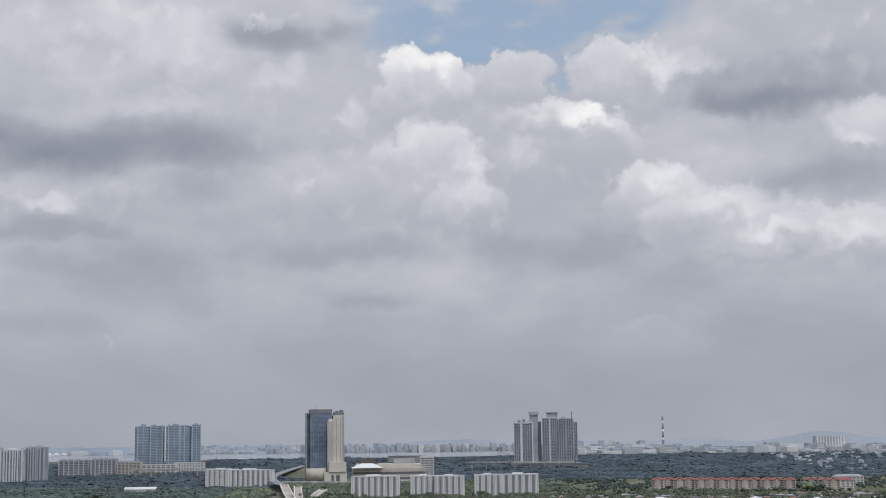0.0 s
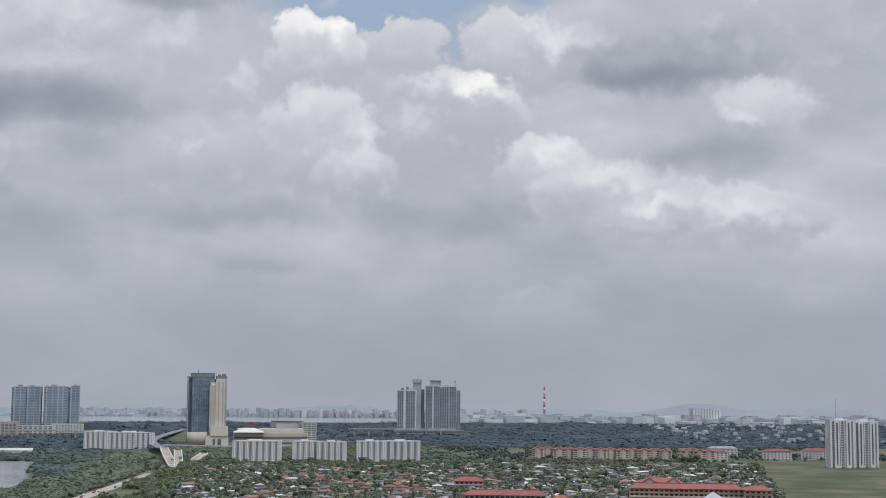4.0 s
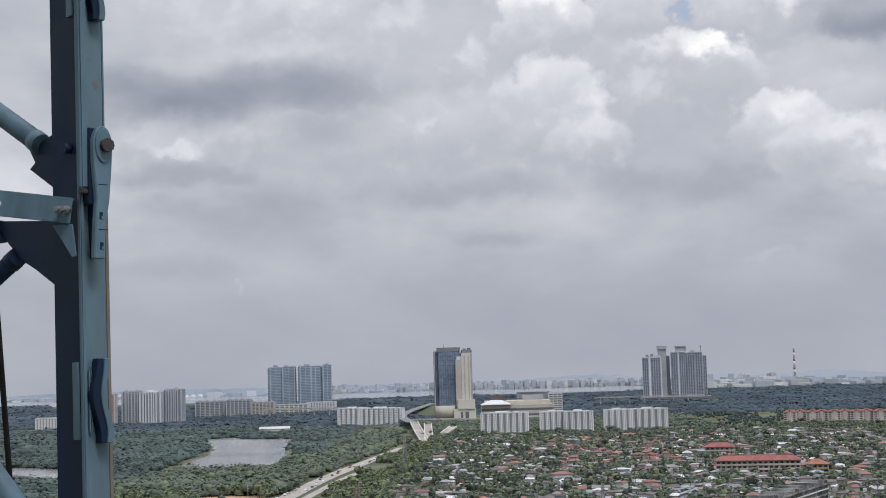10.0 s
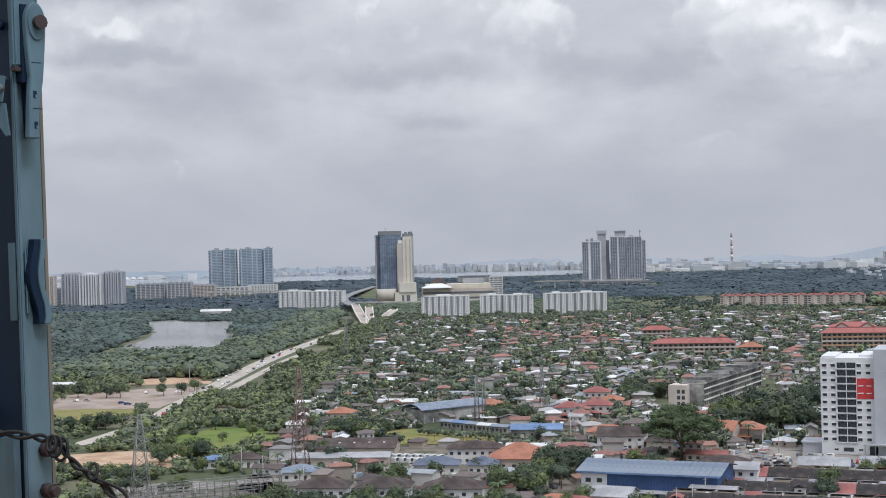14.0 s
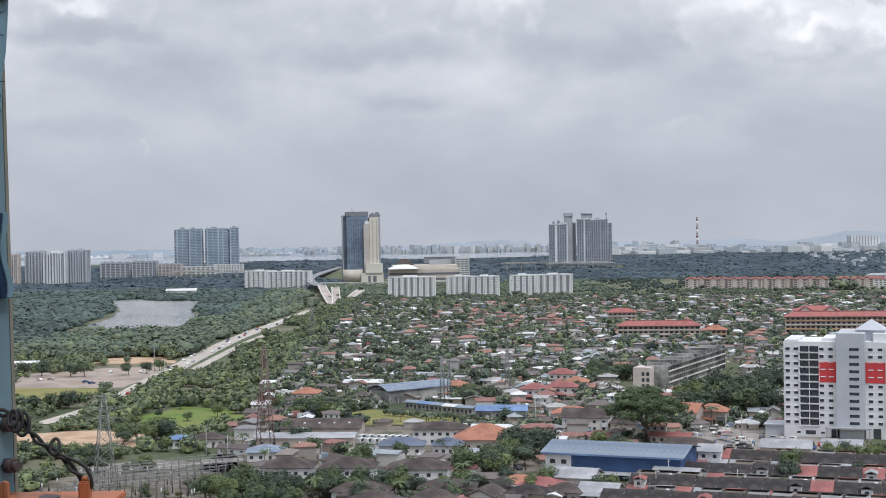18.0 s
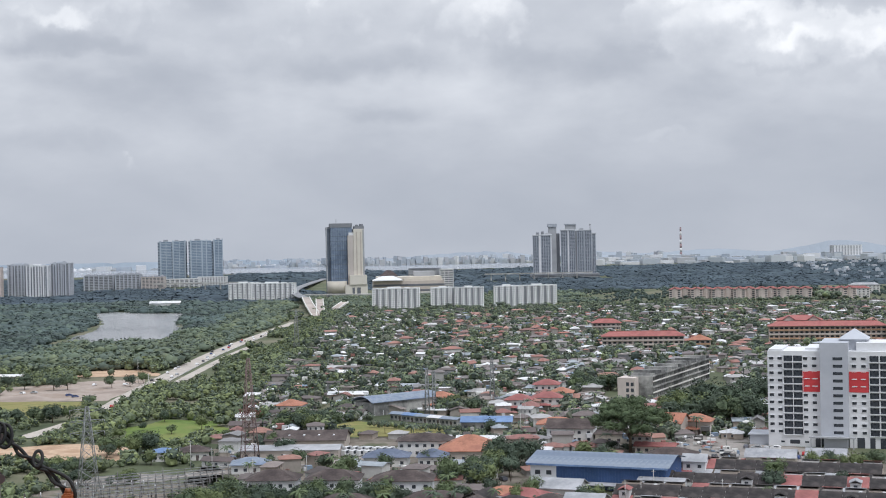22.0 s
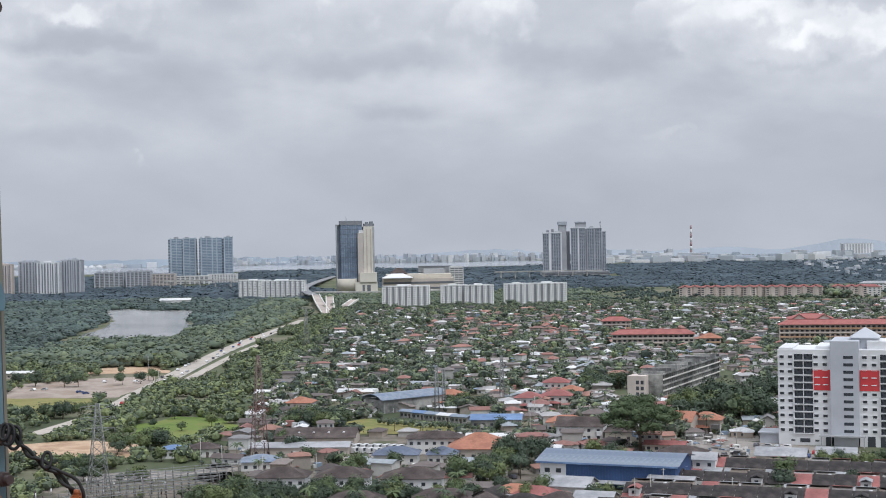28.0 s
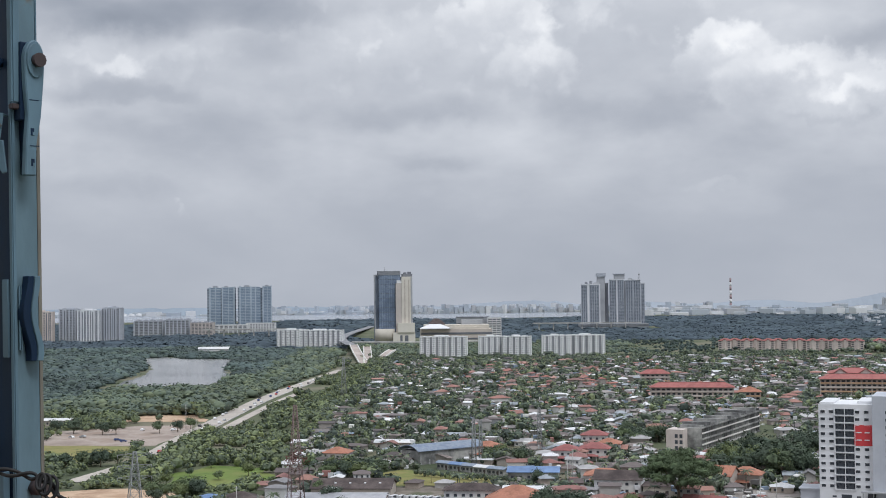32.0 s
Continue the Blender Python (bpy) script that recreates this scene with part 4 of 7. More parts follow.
for i, (x, y, w, h) in enumerate(((-690, 2900, 60, 30), (-628, 2890, 50, 32), (-575, 2880, 46, 26))):
    mid = tower("shop_offices", "weathered mid-rise shop and office block", x, y, 3, w, 26, h, 9, GLASS_HAZED, (PALE_GREY, PALE_GREY, STONE_PINK)[i], (HAZY_GREY, HAZY_GREY, TAN)[i], 6, 3, "mid-rise blocks", 2.4, 0.4, crown=3)
    for k in range(4):
        part("roof_cap", hip(bmesh.new(), w / 5, 18, h + 0.9, 3.0, 0.5, 0.6, -w / 2 + w * (k + 0.5) / 4, 0), DARK_GREY, mid)
tower("condominium", "white apartment tower beyond the mangroves", -972, 2400, 8, 30, 26, 76, 22, GLASS_HAZED, OFF_WHITE, OFF_WHITE, 5, 3, "grey condominiums", 2.6, 0.45, crown=4)
tower("low_block", "white apartment block at the mangrove edge", -892, 2500, 8, 44, 18, 20, 6, GLASS_HAZED, WHITE, OFF_WHITE, 8, 2, "low white blocks", 2.6, 0.4)

# the tall grey apartment towers on a shared podium
t = thing("tower_podium", "long grey car-park podium under the towers", "building", pose(278, 3020, land(3020), 0, 0, 2))
part("deck", block((-70, -24, 0, 74, 30, 9)), HAZY_GREY, t)
part("slot", block((-70.5, -24.6, 3, 74.5, -24, 4.6), (-70.5, -24.6, 6, 74.5, -24, 7.4)), GLASS_HAZED, t)
PZ = land(3020) + 9.05
def comb(x0, x1, n, top, wall, glass):
    """Bays of a tower front: a proud wall pier, then a set-back window strip, n times."""
    out, w = [], (x1 - x0) / n
    for i in range(n):
        a = x0 + i * w
        out += [(a, a + w * 0.36, 0, top + 0.8, wall), (a + w * 0.36, a + w, 0.9, top, glass)]
    return out + [(x1, x1 + w * 0.3, 0, top + 0.8, wall)]


A, B = GREY_PALE, GLASS_DEEP
strip_tower("apartment_tower", "tall grey and white apartment tower on a podium", 211, 3005, -5, 26, PZ, comb(0, 12, 3, 82, A, B) + [(13.5, 17.5, 0, 84, WHITE)] + comb(17.5, 37, 4, 82, A, B) + [(38.5, 40.5, 0, 83, WHITE)], 27, "grey apartment towers", A, [(-0.5, 41, -0.6, 26, 82.8, 84.5, WHITE), (8, 14, 6, 16, 84.5, 89, DARK_GREY), (18, 24, 6, 16, 84.5, 91, DARK_GREY), (26, 38, 4, 16, 84.5, 87.5, HAZY_GREY)])
strip_tower("apartment_tower", "tall grey and white apartment tower on a podium", 271, 3006, -5, 28, PZ, comb(0, 14, 3, 92, A, B) + [(15.2, 17.4, 0, 93.5, WHITE)] + comb(17.4, 30, 3, 92, A, B) + [(31, 35, 3.5, 90, DARK_GREY)], 30, "grey apartment towers", A, [(-0.5, 31, -0.6, 26, 92.8, 94.2, WHITE), (10, 33, 3, 16, 94.2, 104, HAZY_GREY), (8, 34, 1.5, 18, 104, 106, GREY_PALE)])
strip_tower("apartment_tower", "tall grey and white apartment tower with a stepped flank", 306, 3006, -5, 28, PZ, comb(0, 14, 3, 91, A, B) + comb(16, 30, 3, 91, A, B) + comb(32.5, 39, 2, 83.5, A, B), 30, "grey apartment towers", A, [(-0.5, 31.5, -0.6, 26, 91.8, 93, WHITE), (6, 14, 4, 14, 93, 96, HAZY_GREY), (32, 40.8, -0.4, 26, 84.3, 85.6, WHITE)])
t = thing("stair_core", "grey stair and lift core between the towers", "building", pose(258, 3020, PZ))
part("shaft", block((-11.5, -6, 0, 5, 10, 104)), HAZY_GREY, t)
part("shaft_top", block((-13, -8, 100, 6.5, 12, 107)), GREY_PALE, t)
# Solid block whose dark colour imitates the shaded gap.
part("shaft_slot", block((6, -4, 0, 12, 8, 86)), DARK_GREY, t, "dark block painted as the shaded gap between the towers")
t = thing("radio_mast", "thin roof mast on the tower", "mast", pose(336, 3018, PZ + 91.05))
part("pole", tube(bmesh.new(), (0, 0, 0), (0, 0, 16), 0.7), STEEL_GREY, t)
part("dish", block((-1.5, -1.5, 11, 1.5, 1.5, 14)), STEEL_GREY, t)

# the tall flats seen furthest to the east
for x, y, h in ((700, 1775, 60), (738, 1790, 58)):
    tower("apartment_tower", "white and grey apartment tower with a flat roof", x, y, -6, 30, 24, h, 19, GLASS_HAZED, WHITE, PALE_GREY, 5, 4, "white apartment towers", 2.2, 0.5, crown=4)
t = thing("radio_mast", "thin lattice radio mast beyond the flats", "mast", pose(705, 1800, 0))
part("pole", tube(bmesh.new(), (0, 0, 0), (0, 0, 88), 0.9, 0.4), STEEL_GREY, t)

# striped chimney
t = thing("chimney", "tall red and white banded power station chimney", "chimney", pose(770, 4380, 20))
for i in range(8):
    part("band", tube(bmesh.new(), (0, 0, i * 13), (0, 0, i * 13 + 13), 4.2 - i * 0.2, 4.0 - i * 0.2, 14), (OFF_WHITE, HAZED_RED)[i % 2], t)

# far shore: hills, city, tanks
def ridge(name, label, x0, x1, y, z, top, seed, mat=FAR_HILL):
    bm, n = bmesh.new(), 60
    rows = []
    for i in range(n + 1):
        x = x0 + (x1 - x0) * i / n
        e = math.sin(math.pi * i / n) ** 0.6
        hgt = top * e * (0.65 + 0.55 * noise.noise(Vector((x * 0.004, seed, 0)))) + top * 0.12 * noise.noise(Vector((x * 0.03, seed, 4)))
        rows.append([bm.verts.new((x, y - 60, z - 1)), bm.verts.new((x, y, z + max(hgt, 1))), bm.verts.new((x, y + 60, z - 1))])
    for a, b in zip(rows, rows[1:]):
        bm.faces.new((a[0], b[0], b[1], a[1]))
        bm.faces.new((a[1], b[1], b[2], a[2]))
    return tagged(part(name, bm, mat), label, "hill", kind="structure")


# Haze on the hills and far blocks is painted into their materials.
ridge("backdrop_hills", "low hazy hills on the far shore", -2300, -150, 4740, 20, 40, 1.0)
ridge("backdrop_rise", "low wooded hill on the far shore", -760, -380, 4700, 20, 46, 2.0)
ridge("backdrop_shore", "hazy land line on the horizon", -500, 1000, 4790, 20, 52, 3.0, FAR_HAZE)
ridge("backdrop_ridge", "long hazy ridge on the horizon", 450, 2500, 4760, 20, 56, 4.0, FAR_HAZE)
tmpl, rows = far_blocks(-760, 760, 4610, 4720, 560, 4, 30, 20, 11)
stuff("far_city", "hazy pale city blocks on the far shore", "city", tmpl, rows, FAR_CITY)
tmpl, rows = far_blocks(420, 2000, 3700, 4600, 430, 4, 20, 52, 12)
stuff("port_sheds", "haze-paled industrial sheds and blocks near the port", "industry", tmpl, rows, FAR_CITY)
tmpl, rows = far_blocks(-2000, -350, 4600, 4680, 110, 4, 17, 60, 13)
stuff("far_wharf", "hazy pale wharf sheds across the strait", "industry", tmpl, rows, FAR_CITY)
for i in range(3):
    t = thing("storage_tank", "white domed storage tank across the strait", "tank", pose(-1178 + i * 24, 4600, 20), "white storage tanks")
    part("shell", tube(bmesh.new(), (0, 0, 0), (0, 0, 7), 10, 10, 20), WHITE, t)
    part("dome", tube(bmesh.new(), (0, 0, 7), (0, 0, 10), 10, 3, 20), WHITE, t)
tower("factory", "white factory block with dark slots near the port", 1262, 4300, 0, 84, 50, 38, 4, HAZY_GREY, WHITE, PALE_GREY, 9, 3, z=20, pier_w=5, band_h=0.2)
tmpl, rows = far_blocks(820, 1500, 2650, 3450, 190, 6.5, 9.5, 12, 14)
stuff("far_houses", "haze-paled scattered houses in the wooded rise", "houses", tmpl, rows, FAR_CITY)
# viaducts before the towers
for x0, x1, y, z in ((-560, -385, 2800, 15), (105, 330, 2940, 14)):
    t = thing("viaduct", "long pale concrete viaduct on piers", "viaduct", pose(x0, y, land(y)))
    part("deck", block((0, -6, z, x1 - x0, 6, z + 1.6)), CONCRETE, t)
    part("parapet", block((0, -6.3, z + 1.6, x1 - x0, -6, z + 2.6)), CONCRETE, t)
    for i in range(int((x1 - x0) / 30)):
        part("pier", block((12 + i * 30, -2, 0, 14.5 + i * 30, 2, z)), CONCRETE, t)

# ---- the white and red apartment block ----
t = thing("apartment_block", "white twelve-storey flats with grey core and red panels", "building", pose(136.7, 579.4, 0, 0, 0, -20))
W1, G1 = 21.1, 11.1
part("wing", block((0, 0, 0, W1, 26, 39.2), (0.4, 0.4, 39.2, 6, 25.6, 39.9), (15, 3.4, 39.2, W1, 25.6, 40.3)), WHITE, t, "white wing")
part("wing", block((W1 + G1, 0, 0, W1 + G1 + 34, 26, 39.2), (W1 + G1 + 3, 3, 39.2, W1 + G1 + 34, 23, 42.5)), WHITE, t, "white wing")
part("core", block((W1, -1.8, 4.6, W1 + G1, 26, 42.8)), PALE_GREY, t, "pale grey stair core")
part("roof_lantern", block((W1 + 7.6, 8.2, 39.0, W1 + 18.2, 19.8, 43.4)), PALE_GREY, t, "pale roof lantern under the pyramid")
part("core_base", block((W1 + 1, -1.0, 0, W1 + G1 - 0.5, 26, 4.6)), PALE_GREY, t)
part("canopy", block((W1 - 4.5, -4.5, 4.2, W1 + G1 + 2.5, -1.82, 4.8), (W1 - 4, -4.2, 0, W1 - 3.6, -3.8, 4.2), (W1 + G1 + 1.6, -4.2, 0, W1 + G1 + 2, -3.8, 4.2)), HAZY_GREY, t, "grey entrance canopy")
part("annexe", block((-8, 2, 0, -0.02, 14, 4.2), (-8.6, 1.2, 4.2, -0.02, 14.6, 4.7)), PALE_GREY, t, "low grey annexe")
part("pyramid_roof", hip(bmesh.new(), 11, 12, 43.4, 4.0, 0.5, 0.3, W1 + 12.9, 14), PALE_GREY, t, "pale pyramid roof light")
small = bpy.data.meshes.new("window")
bm = block((-0.85, -0.02, 0, 0.85, 0.1, 1.15))
bm.to_mesh(small)
bm.free()
small.materials.append(GLASS_DARK)
hood = bpy.data.meshes.new("window_hood")
bm = block((-1.0, -0.35, 1.15, 1.0, 0, 1.28))
bm.to_mesh(hood)
bm.free()
hood.materials.append(WHITE)
ledge = mesh_of("window_sill", block((-1.0, -0.18, -0.12, 1.0, 0, 0)), WHITE)
wide = bpy.data.meshes.new("window")
bm = block((-1.9, -0.04, 0, 1.9, 0.1, 1.2))
bm.to_mesh(wide)
bm.free()
wide.materials.append(GLASS_DARK)
pane = bpy.data.meshes.new("window")
bm = block((-1.75, -0.02, 0, 1.75, 0.1, 2.35))
bm.to_mesh(pane)
bm.free()
pane.materials.append(GLASS_DARK)
slab = bpy.data.meshes.new("balcony_slab")
bm = block((-4.0, -0.5, 0, 4.0, 0.0, 0.25), (-4.1, -0.5, 0, -3.9, 0, 2.99), (3.9, -0.5, 0, 4.1, 0, 2.99), (-0.12, -0.45, 0.25, 0.12, 0, 2.99))
bm.to_mesh(slab)
bm.free()
slab.materials.append(WHITE)
for i in range(11):
    z = 4.7 + i * 3.0
    for base in (0.0, W1 + G1):
        wing = t
        for x in (1.65, 5.0, 15.2, 18.8) if base == 0 else (2.2, 5.9):
            p = link("window", small, t, m=pose(base + x, 0, z + 0.9))
            link("window_hood", hood, p)
            link("window_sill", ledge, p)
        if base == 0:
            for x in (8.35, 12.15):
                link("window", pane, t, m=pose(x, 0, z + 0.3))
            link("balcony_slab", slab, t, m=pose(10.25, 0, z))
        else:
            for x in (10.0, 14.1):
                link("window", pane, t, m=pose(base + x, 0, z + 0.3))
            link("balcony_slab", slab, t, m=pose(base + 12.05, 0, z))
    link("window", wide, t, m=pose(W1 + 7.0, -1.8, z + 1.0))
for x0, x1 in ((13.9, 21.05), (W1 + G1 + 0.2, W1 + G1 + 7.9)):
    part("red_panel", block((x0, -0.2, 22.6, x1, -0.005, 31.0)), RED_PAINT, t, "red facade panel")
    for zz in (24.8, 27.8):
        for k in (0.28, 0.72):
            part("panel_slot", block((x0 + (x1 - x0) * k - 1, -0.26, zz, x0 + (x1 - x0) * k + 1, -0.2, zz + 0.35)), WHITE, t)
for x0, z0, x1, z1 in ((8.6, 1.2, 12.6, 2.8), (5, 1.6, 6.6, 2.3), (14.6, 1.6, 16.2, 2.3), (18.8, 0, 20.8, 4), (W1 + G1 + 3, 0, W1 + G1 + 6, 4.2), (W1 + G1 + 8, 0, W1 + G1 + 10, 4.2), (W1 + G1 + 12, 0, W1 + G1 + 17, 4.2)):
    part("ground_opening", block((x0, -0.05, z0, x1, 0.1, z1)), GLASS_DARK, t)

# ---- trees ----


def leaf_crown(seed, w, h, clumps, leaves, size, droop=0.0, core=True):
    """A crown of many small leaf clumps on uneven lobes, round a broken inner mass."""
    r, bm = random.Random(seed), bmesh.new()
    lobes = []
    for _ in range(7):
        a, e = r.uniform(0, 2 * math.pi), r.uniform(-0.35, 0.9)
        lobes.append((Vector((math.cos(a) * w * 0.30 * r.uniform(0.5, 1.1), math.sin(a) * w * 0.30 * r.uniform(0.5, 1.1), h * 0.5 + e * h * 0.26)), r.uniform(0.24, 0.36)))
    if core:
        for c, q in lobes:
            d = bmesh.ops.create_icosphere(bm, subdivisions=1, radius=1.0)["verts"]
            for v in d:
                k = 0.66 + 0.40 * noise.noise(v.co * 1.7 + Vector((seed, c.x, c.y)))
                v.co = Vector((v.co.x * w * q * k, v.co.y * w * q * k, v.co.z * h * q * 0.95 * k)) + c
    for _ in range(clumps):
        c, q = r.choice(lobes)
        n = Vector((r.gauss(0, 1), r.gauss(0, 1), r.gauss(0.25, 1))).normalized()
        p = c + Vector((n.x * w * q, n.y * w * q, n.z * h * q)) * r.uniform(0.66, 1.16)
        for _ in range(leaves):
            at = p + Vector((r.gauss(0, 1), r.gauss(0, 1), r.gauss(0, 0.7))) * size * 0.9
            u = Vector((r.gauss(0, 1), r.gauss(0, 1), r.gauss(0, 0.6) - droop)).normalized()
            u = (u - n * u.dot(n) * 0.5).normalized()
            t = u.cross(n + Vector((r.uniform(-0.6, 0.6), r.uniform(-0.6, 0.6), 0.3)))
            if t.length < 0.05:
                continue
            t.normalize()
            s = size * r.uniform(0.6, 1.25)
            bm.faces.new([bm.verts.new(at + a) for a in (u * s, t * s * 0.6, -u * s, -t * s * 0.6)])
    return bm


def trunk(seed, h, r0, limbs=4, spread=1.0):
    r, bm = random.Random(seed), bmesh.new()
    top = Vector((r.uniform(-0.3, 0.3), r.uniform(-0.3, 0.3), h))
    tube(bm, (0, 0, -0.3), top, r0, r0 * 0.55, 7)
    for i in range(limbs):
        a = i * 6.283 / limbs + r.uniform(-0.5, 0.5)
        s = Vector((0, 0, h * r.uniform(0.6, 0.95)))
        tube(bm, s, s + Vector((math.cos(a) * spread, math.sin(a) * spread, spread * r.uniform(0.8, 1.3))), r0 * 0.45, r0 * 0.15, 5)
    return bm


def palm_crown(seed, size):
    r, bm = random.Random(seed), bmesh.new()
    for i in range(15):
        a, lift = i * 2.4 + r.uniform(-0.3, 0.3), r.uniform(0.1, 1.0)
        d, side = Vector((math.cos(a), math.sin(a), 0)), Vector((-math.sin(a), math.cos(a), 0))
        last = None
        for k in range(5):
            t = k / 4
            p = d * size * t + Vector((0, 0, size * (lift * t - (0.55 + 0.4 * lift) * t * t)))
            wd = size * 0.16 * (1 - t) ** 0.5 * (0.4 + t)
            row = [bm.verts.new(p - side * wd - Vector((0, 0, wd * 0.5))), bm.verts.new(p), bm.verts.new(p + side * wd - Vector((0, 0, wd * 0.5)))]
            if last:
                bm.faces.new((last[0], last[1], row[1], row[0]))
                bm.faces.new((last[1], last[2], row[2], row[1]))
            last = row
    return bm


def clump(seed, leaves=60, lobes=3, card=0.085, fine=1):
    """A small joined crown for trees that stand far off: uneven lobes under a ragged coat of leaf sprays."""
    r, bm, heads = random.Random(seed), bmesh.new(), []
    for k in range(lobes):
        a, q = k * 6.283 / lobes + r.uniform(-0.6, 0.6), r.uniform(0.10, 0.24) if lobes > 1 else 0.0
        c, rad = Vector((q * math.cos(a), q * math.sin(a), r.uniform(0.36, 0.66) if lobes > 1 else 0.5)), r.uniform(0.26, 0.36) if lobes > 1 else 0.47
        heads.append((c, rad))
        for v in bmesh.ops.create_icosphere(bm, subdivisions=fine, radius=1.0)["verts"]:
            k2 = 0.86 + 0.40 * noise.noise(v.co * 1.6 + Vector((seed * 3.7, c.x * 9, c.y * 9)))
            v.co = Vector((v.co.x * k2 * rad, v.co.y * k2 * rad, v.co.z * k2 * rad * 1.05)) + c
    for _ in range(leaves):
        c, rad = r.choice(heads)
        n = Vector((r.gauss(0, 1), r.gauss(0, 1), r.gauss(0.45, 0.9))).normalized()
        p, w = c + n * rad * r.uniform(0.82, 1.32), card * r.uniform(0.5, 1.3)
        u = Vector((r.gauss(0, 1), r.gauss(0, 1), r.gauss(0, 0.7))).normalized()
        t = (n + Vector((r.gauss(0, 0.5), r.gauss(0, 0.5), r.gauss(0, 0.4)))).cross(u)
        if t.length < 0.1:
            continue
        t.normalize()
        bm.faces.new([bm.verts.new(p + a) for a in (u * w, t * w * 0.65, -u * w, -t * w * 0.65)])
    for f in bm.faces:
        f.smooth = True
    return arrays(bm)


def far_palm(seed):
    """A small palm for the far gardens: a stem and a mop of fronds, one high."""
    bm = palm_crown(seed, 0.42)
    for v in bm.verts:
        v.co.z += 0.78
    tube(bm, (0, 0, 0), (0.02, 0, 0.8), 0.028, 0.018, 5, False)
    return arrays(bm)


CLUMPS = [clump(i, 80, 3 + i % 2, 0.10) for i in range(8)]
SMOOTH = [clump(40 + i, 10, 1, 0.10, 2 if i < 2 else 1) for i in range(8)]
MASSES = [clump(20 + i, 34, 3, 0.085) for i in range(8)]
LEAFY = [clump(60 + i, 50, 3, 0.085) for i in range(8)]
PALMS_FAR = [far_palm(90 + i) for i in range(4)]


def inside(x, y, outline):
    hit = False
    for i in range(len(outline)):
        (x0, y0), (x1, y1) = outline[i - 1], outline[i]
        if (y0 > y) != (y1 > y) and x < (x1 - x0) * (y - y0) / (y1 - y0) + x0:
            hit = not hit
    return hit


def highway_x(y):
    pts = [(640, -192), (730, -179), (850, -181), (990, -182), (1180, -181), (1420, -169), (1600, -160), (1720, -150), (1850, -172), (2050, -195), (2250, -228)]
    for (y0, x0), (y1, x1) in zip(pts, pts[1:]):
        if y0 <= y <= y1:
            return x0 + (x1 - x0) * (y - y0) / (y1 - y0)
    return None


CLEAR = [
    [(-358, 1256), (-374, 1420), (-382, 1540), (-412, 1700), (-474, 1930), (-446, 1985), (-398, 1912), (-330, 1892), (-306, 1700), (-284, 1600), (-248, 1450), (-252, 1300), (-285, 1252)],
    [(-560, 1180), (-422, 1190), (-398, 1230), (-425, 1330), (-520, 1398), (-640, 1415), (-640, 1185)],
    [(-262, 800), (-180, 790), (-180, 940), (-230, 920), (-262, 880)],
    [(-262, 740), (-196, 735), (-196, 800), (-262, 800)],
    [(-258, 965), (-196, 962), (-205, 1010), (-250, 1005)],
    [(-147, 618), (-112, 620), (-102, 655), (-110, 702), (-136, 712), (-151, 680)],
    [(-202, 560), (-138, 560), (-126, 585), (-134, 612), (-160, 628), (-205, 622)],
    [(-46, 630), (6, 626), (12, 648), (-8, 670), (-40, 692), (-54, 668)],
    [(86, 505), (155, 505), (230, 540), (215, 600), (140, 590), (112, 602), (84, 580)],
    [(20, 470), (100, 470), (100, 515), (20, 515)],
    [(-140, 440), (-70, 440), (-70, 545), (-140, 545)],
    [(90, 730), (165, 730), (180, 890), (90, 800)],
    [(128, 1085), (225, 1085), (225, 1140), (128, 1140)],
    [(255, 1095), (365, 1095), (365, 1190), (255, 1190)],
    [(-100, 1850), (180, 1850), (180, 1925), (-100, 1925)],
    [(-60, 560), (-14, 560), (-14, 625), (-60, 625)],
    [(-30, 640), (42, 626), (46, 662), (2, 704), (-34, 712)],
]


def clear(x, y, gap=9):
    h = highway_x(y)
    return not (h is not None and -gap < x - h < gap - 2 + (13 if 880 < y < 1200 else 30 if 1200 <= y < 1330 else 0)) and not any(inside(x, y, o) for o in CLEAR)


def wood(name, label, x0, x1, y0, y1, step, low, high, mat, seed, edge=None, templates=MASSES, lift=-0.2, wide=1.0, flat=True):
    r, rows = random.Random(seed), []
    y = y0
    while y < y1:
        x = x0
        while x < x1:
            px, py = x + r.uniform(-0.5, 0.5) * step, y + r.uniform(-0.5, 0.5) * step
            if clear(px, py, 13) and (edge is None or edge(px, py)):
                s = r.uniform(low, high) * (1.35 if r.random() < 0.08 else 1.0) * (0.8 + 0.6 * noise.noise(Vector((px, py, 0)) * 0.012))
                rows.append((r.randrange(len(templates)), px, py, land(py) + lift * s, r.uniform(0, 6.28), s * r.uniform(1.15, 1.75) * wide, s * r.uniform(1.15, 1.75) * wide, s))
            x += step
        y += step * 0.9
    return stuff(name, label, "trees", templates, rows, mat, flat)


wood("mangrove_trees", "dense dull green mangrove and coastal trees", -620, -182, 1010, 1440, 9, 7, 12, COAST, 31, lambda x, y: x > -0.36 * y - 70 and x > -330, LEAFY, -0.2, 1.25, flat=False)
wood("mangrove_trees", "dense haze-tinted mangrove and coastal trees", -620, -330, 1010, 1440, 9, 7, 11, MANGROVE, 131, lambda x, y: x > -0.36 * y - 70, LEAFY, -0.3, 1.5, flat=False)
wood("mangrove_trees", "dense dull green mangrove trees round the lake", -960, -170, 1440, 2250, 12, 9, 14, MANGROVE, 32, lambda x, y: -0.40 * y < x < (-205 if y > 1800 else -175) and not (y > 2150 and x > -380) and x < -235 - (y - 1440) * 0.06, MASSES, -0.35, 1.6, flat=False)
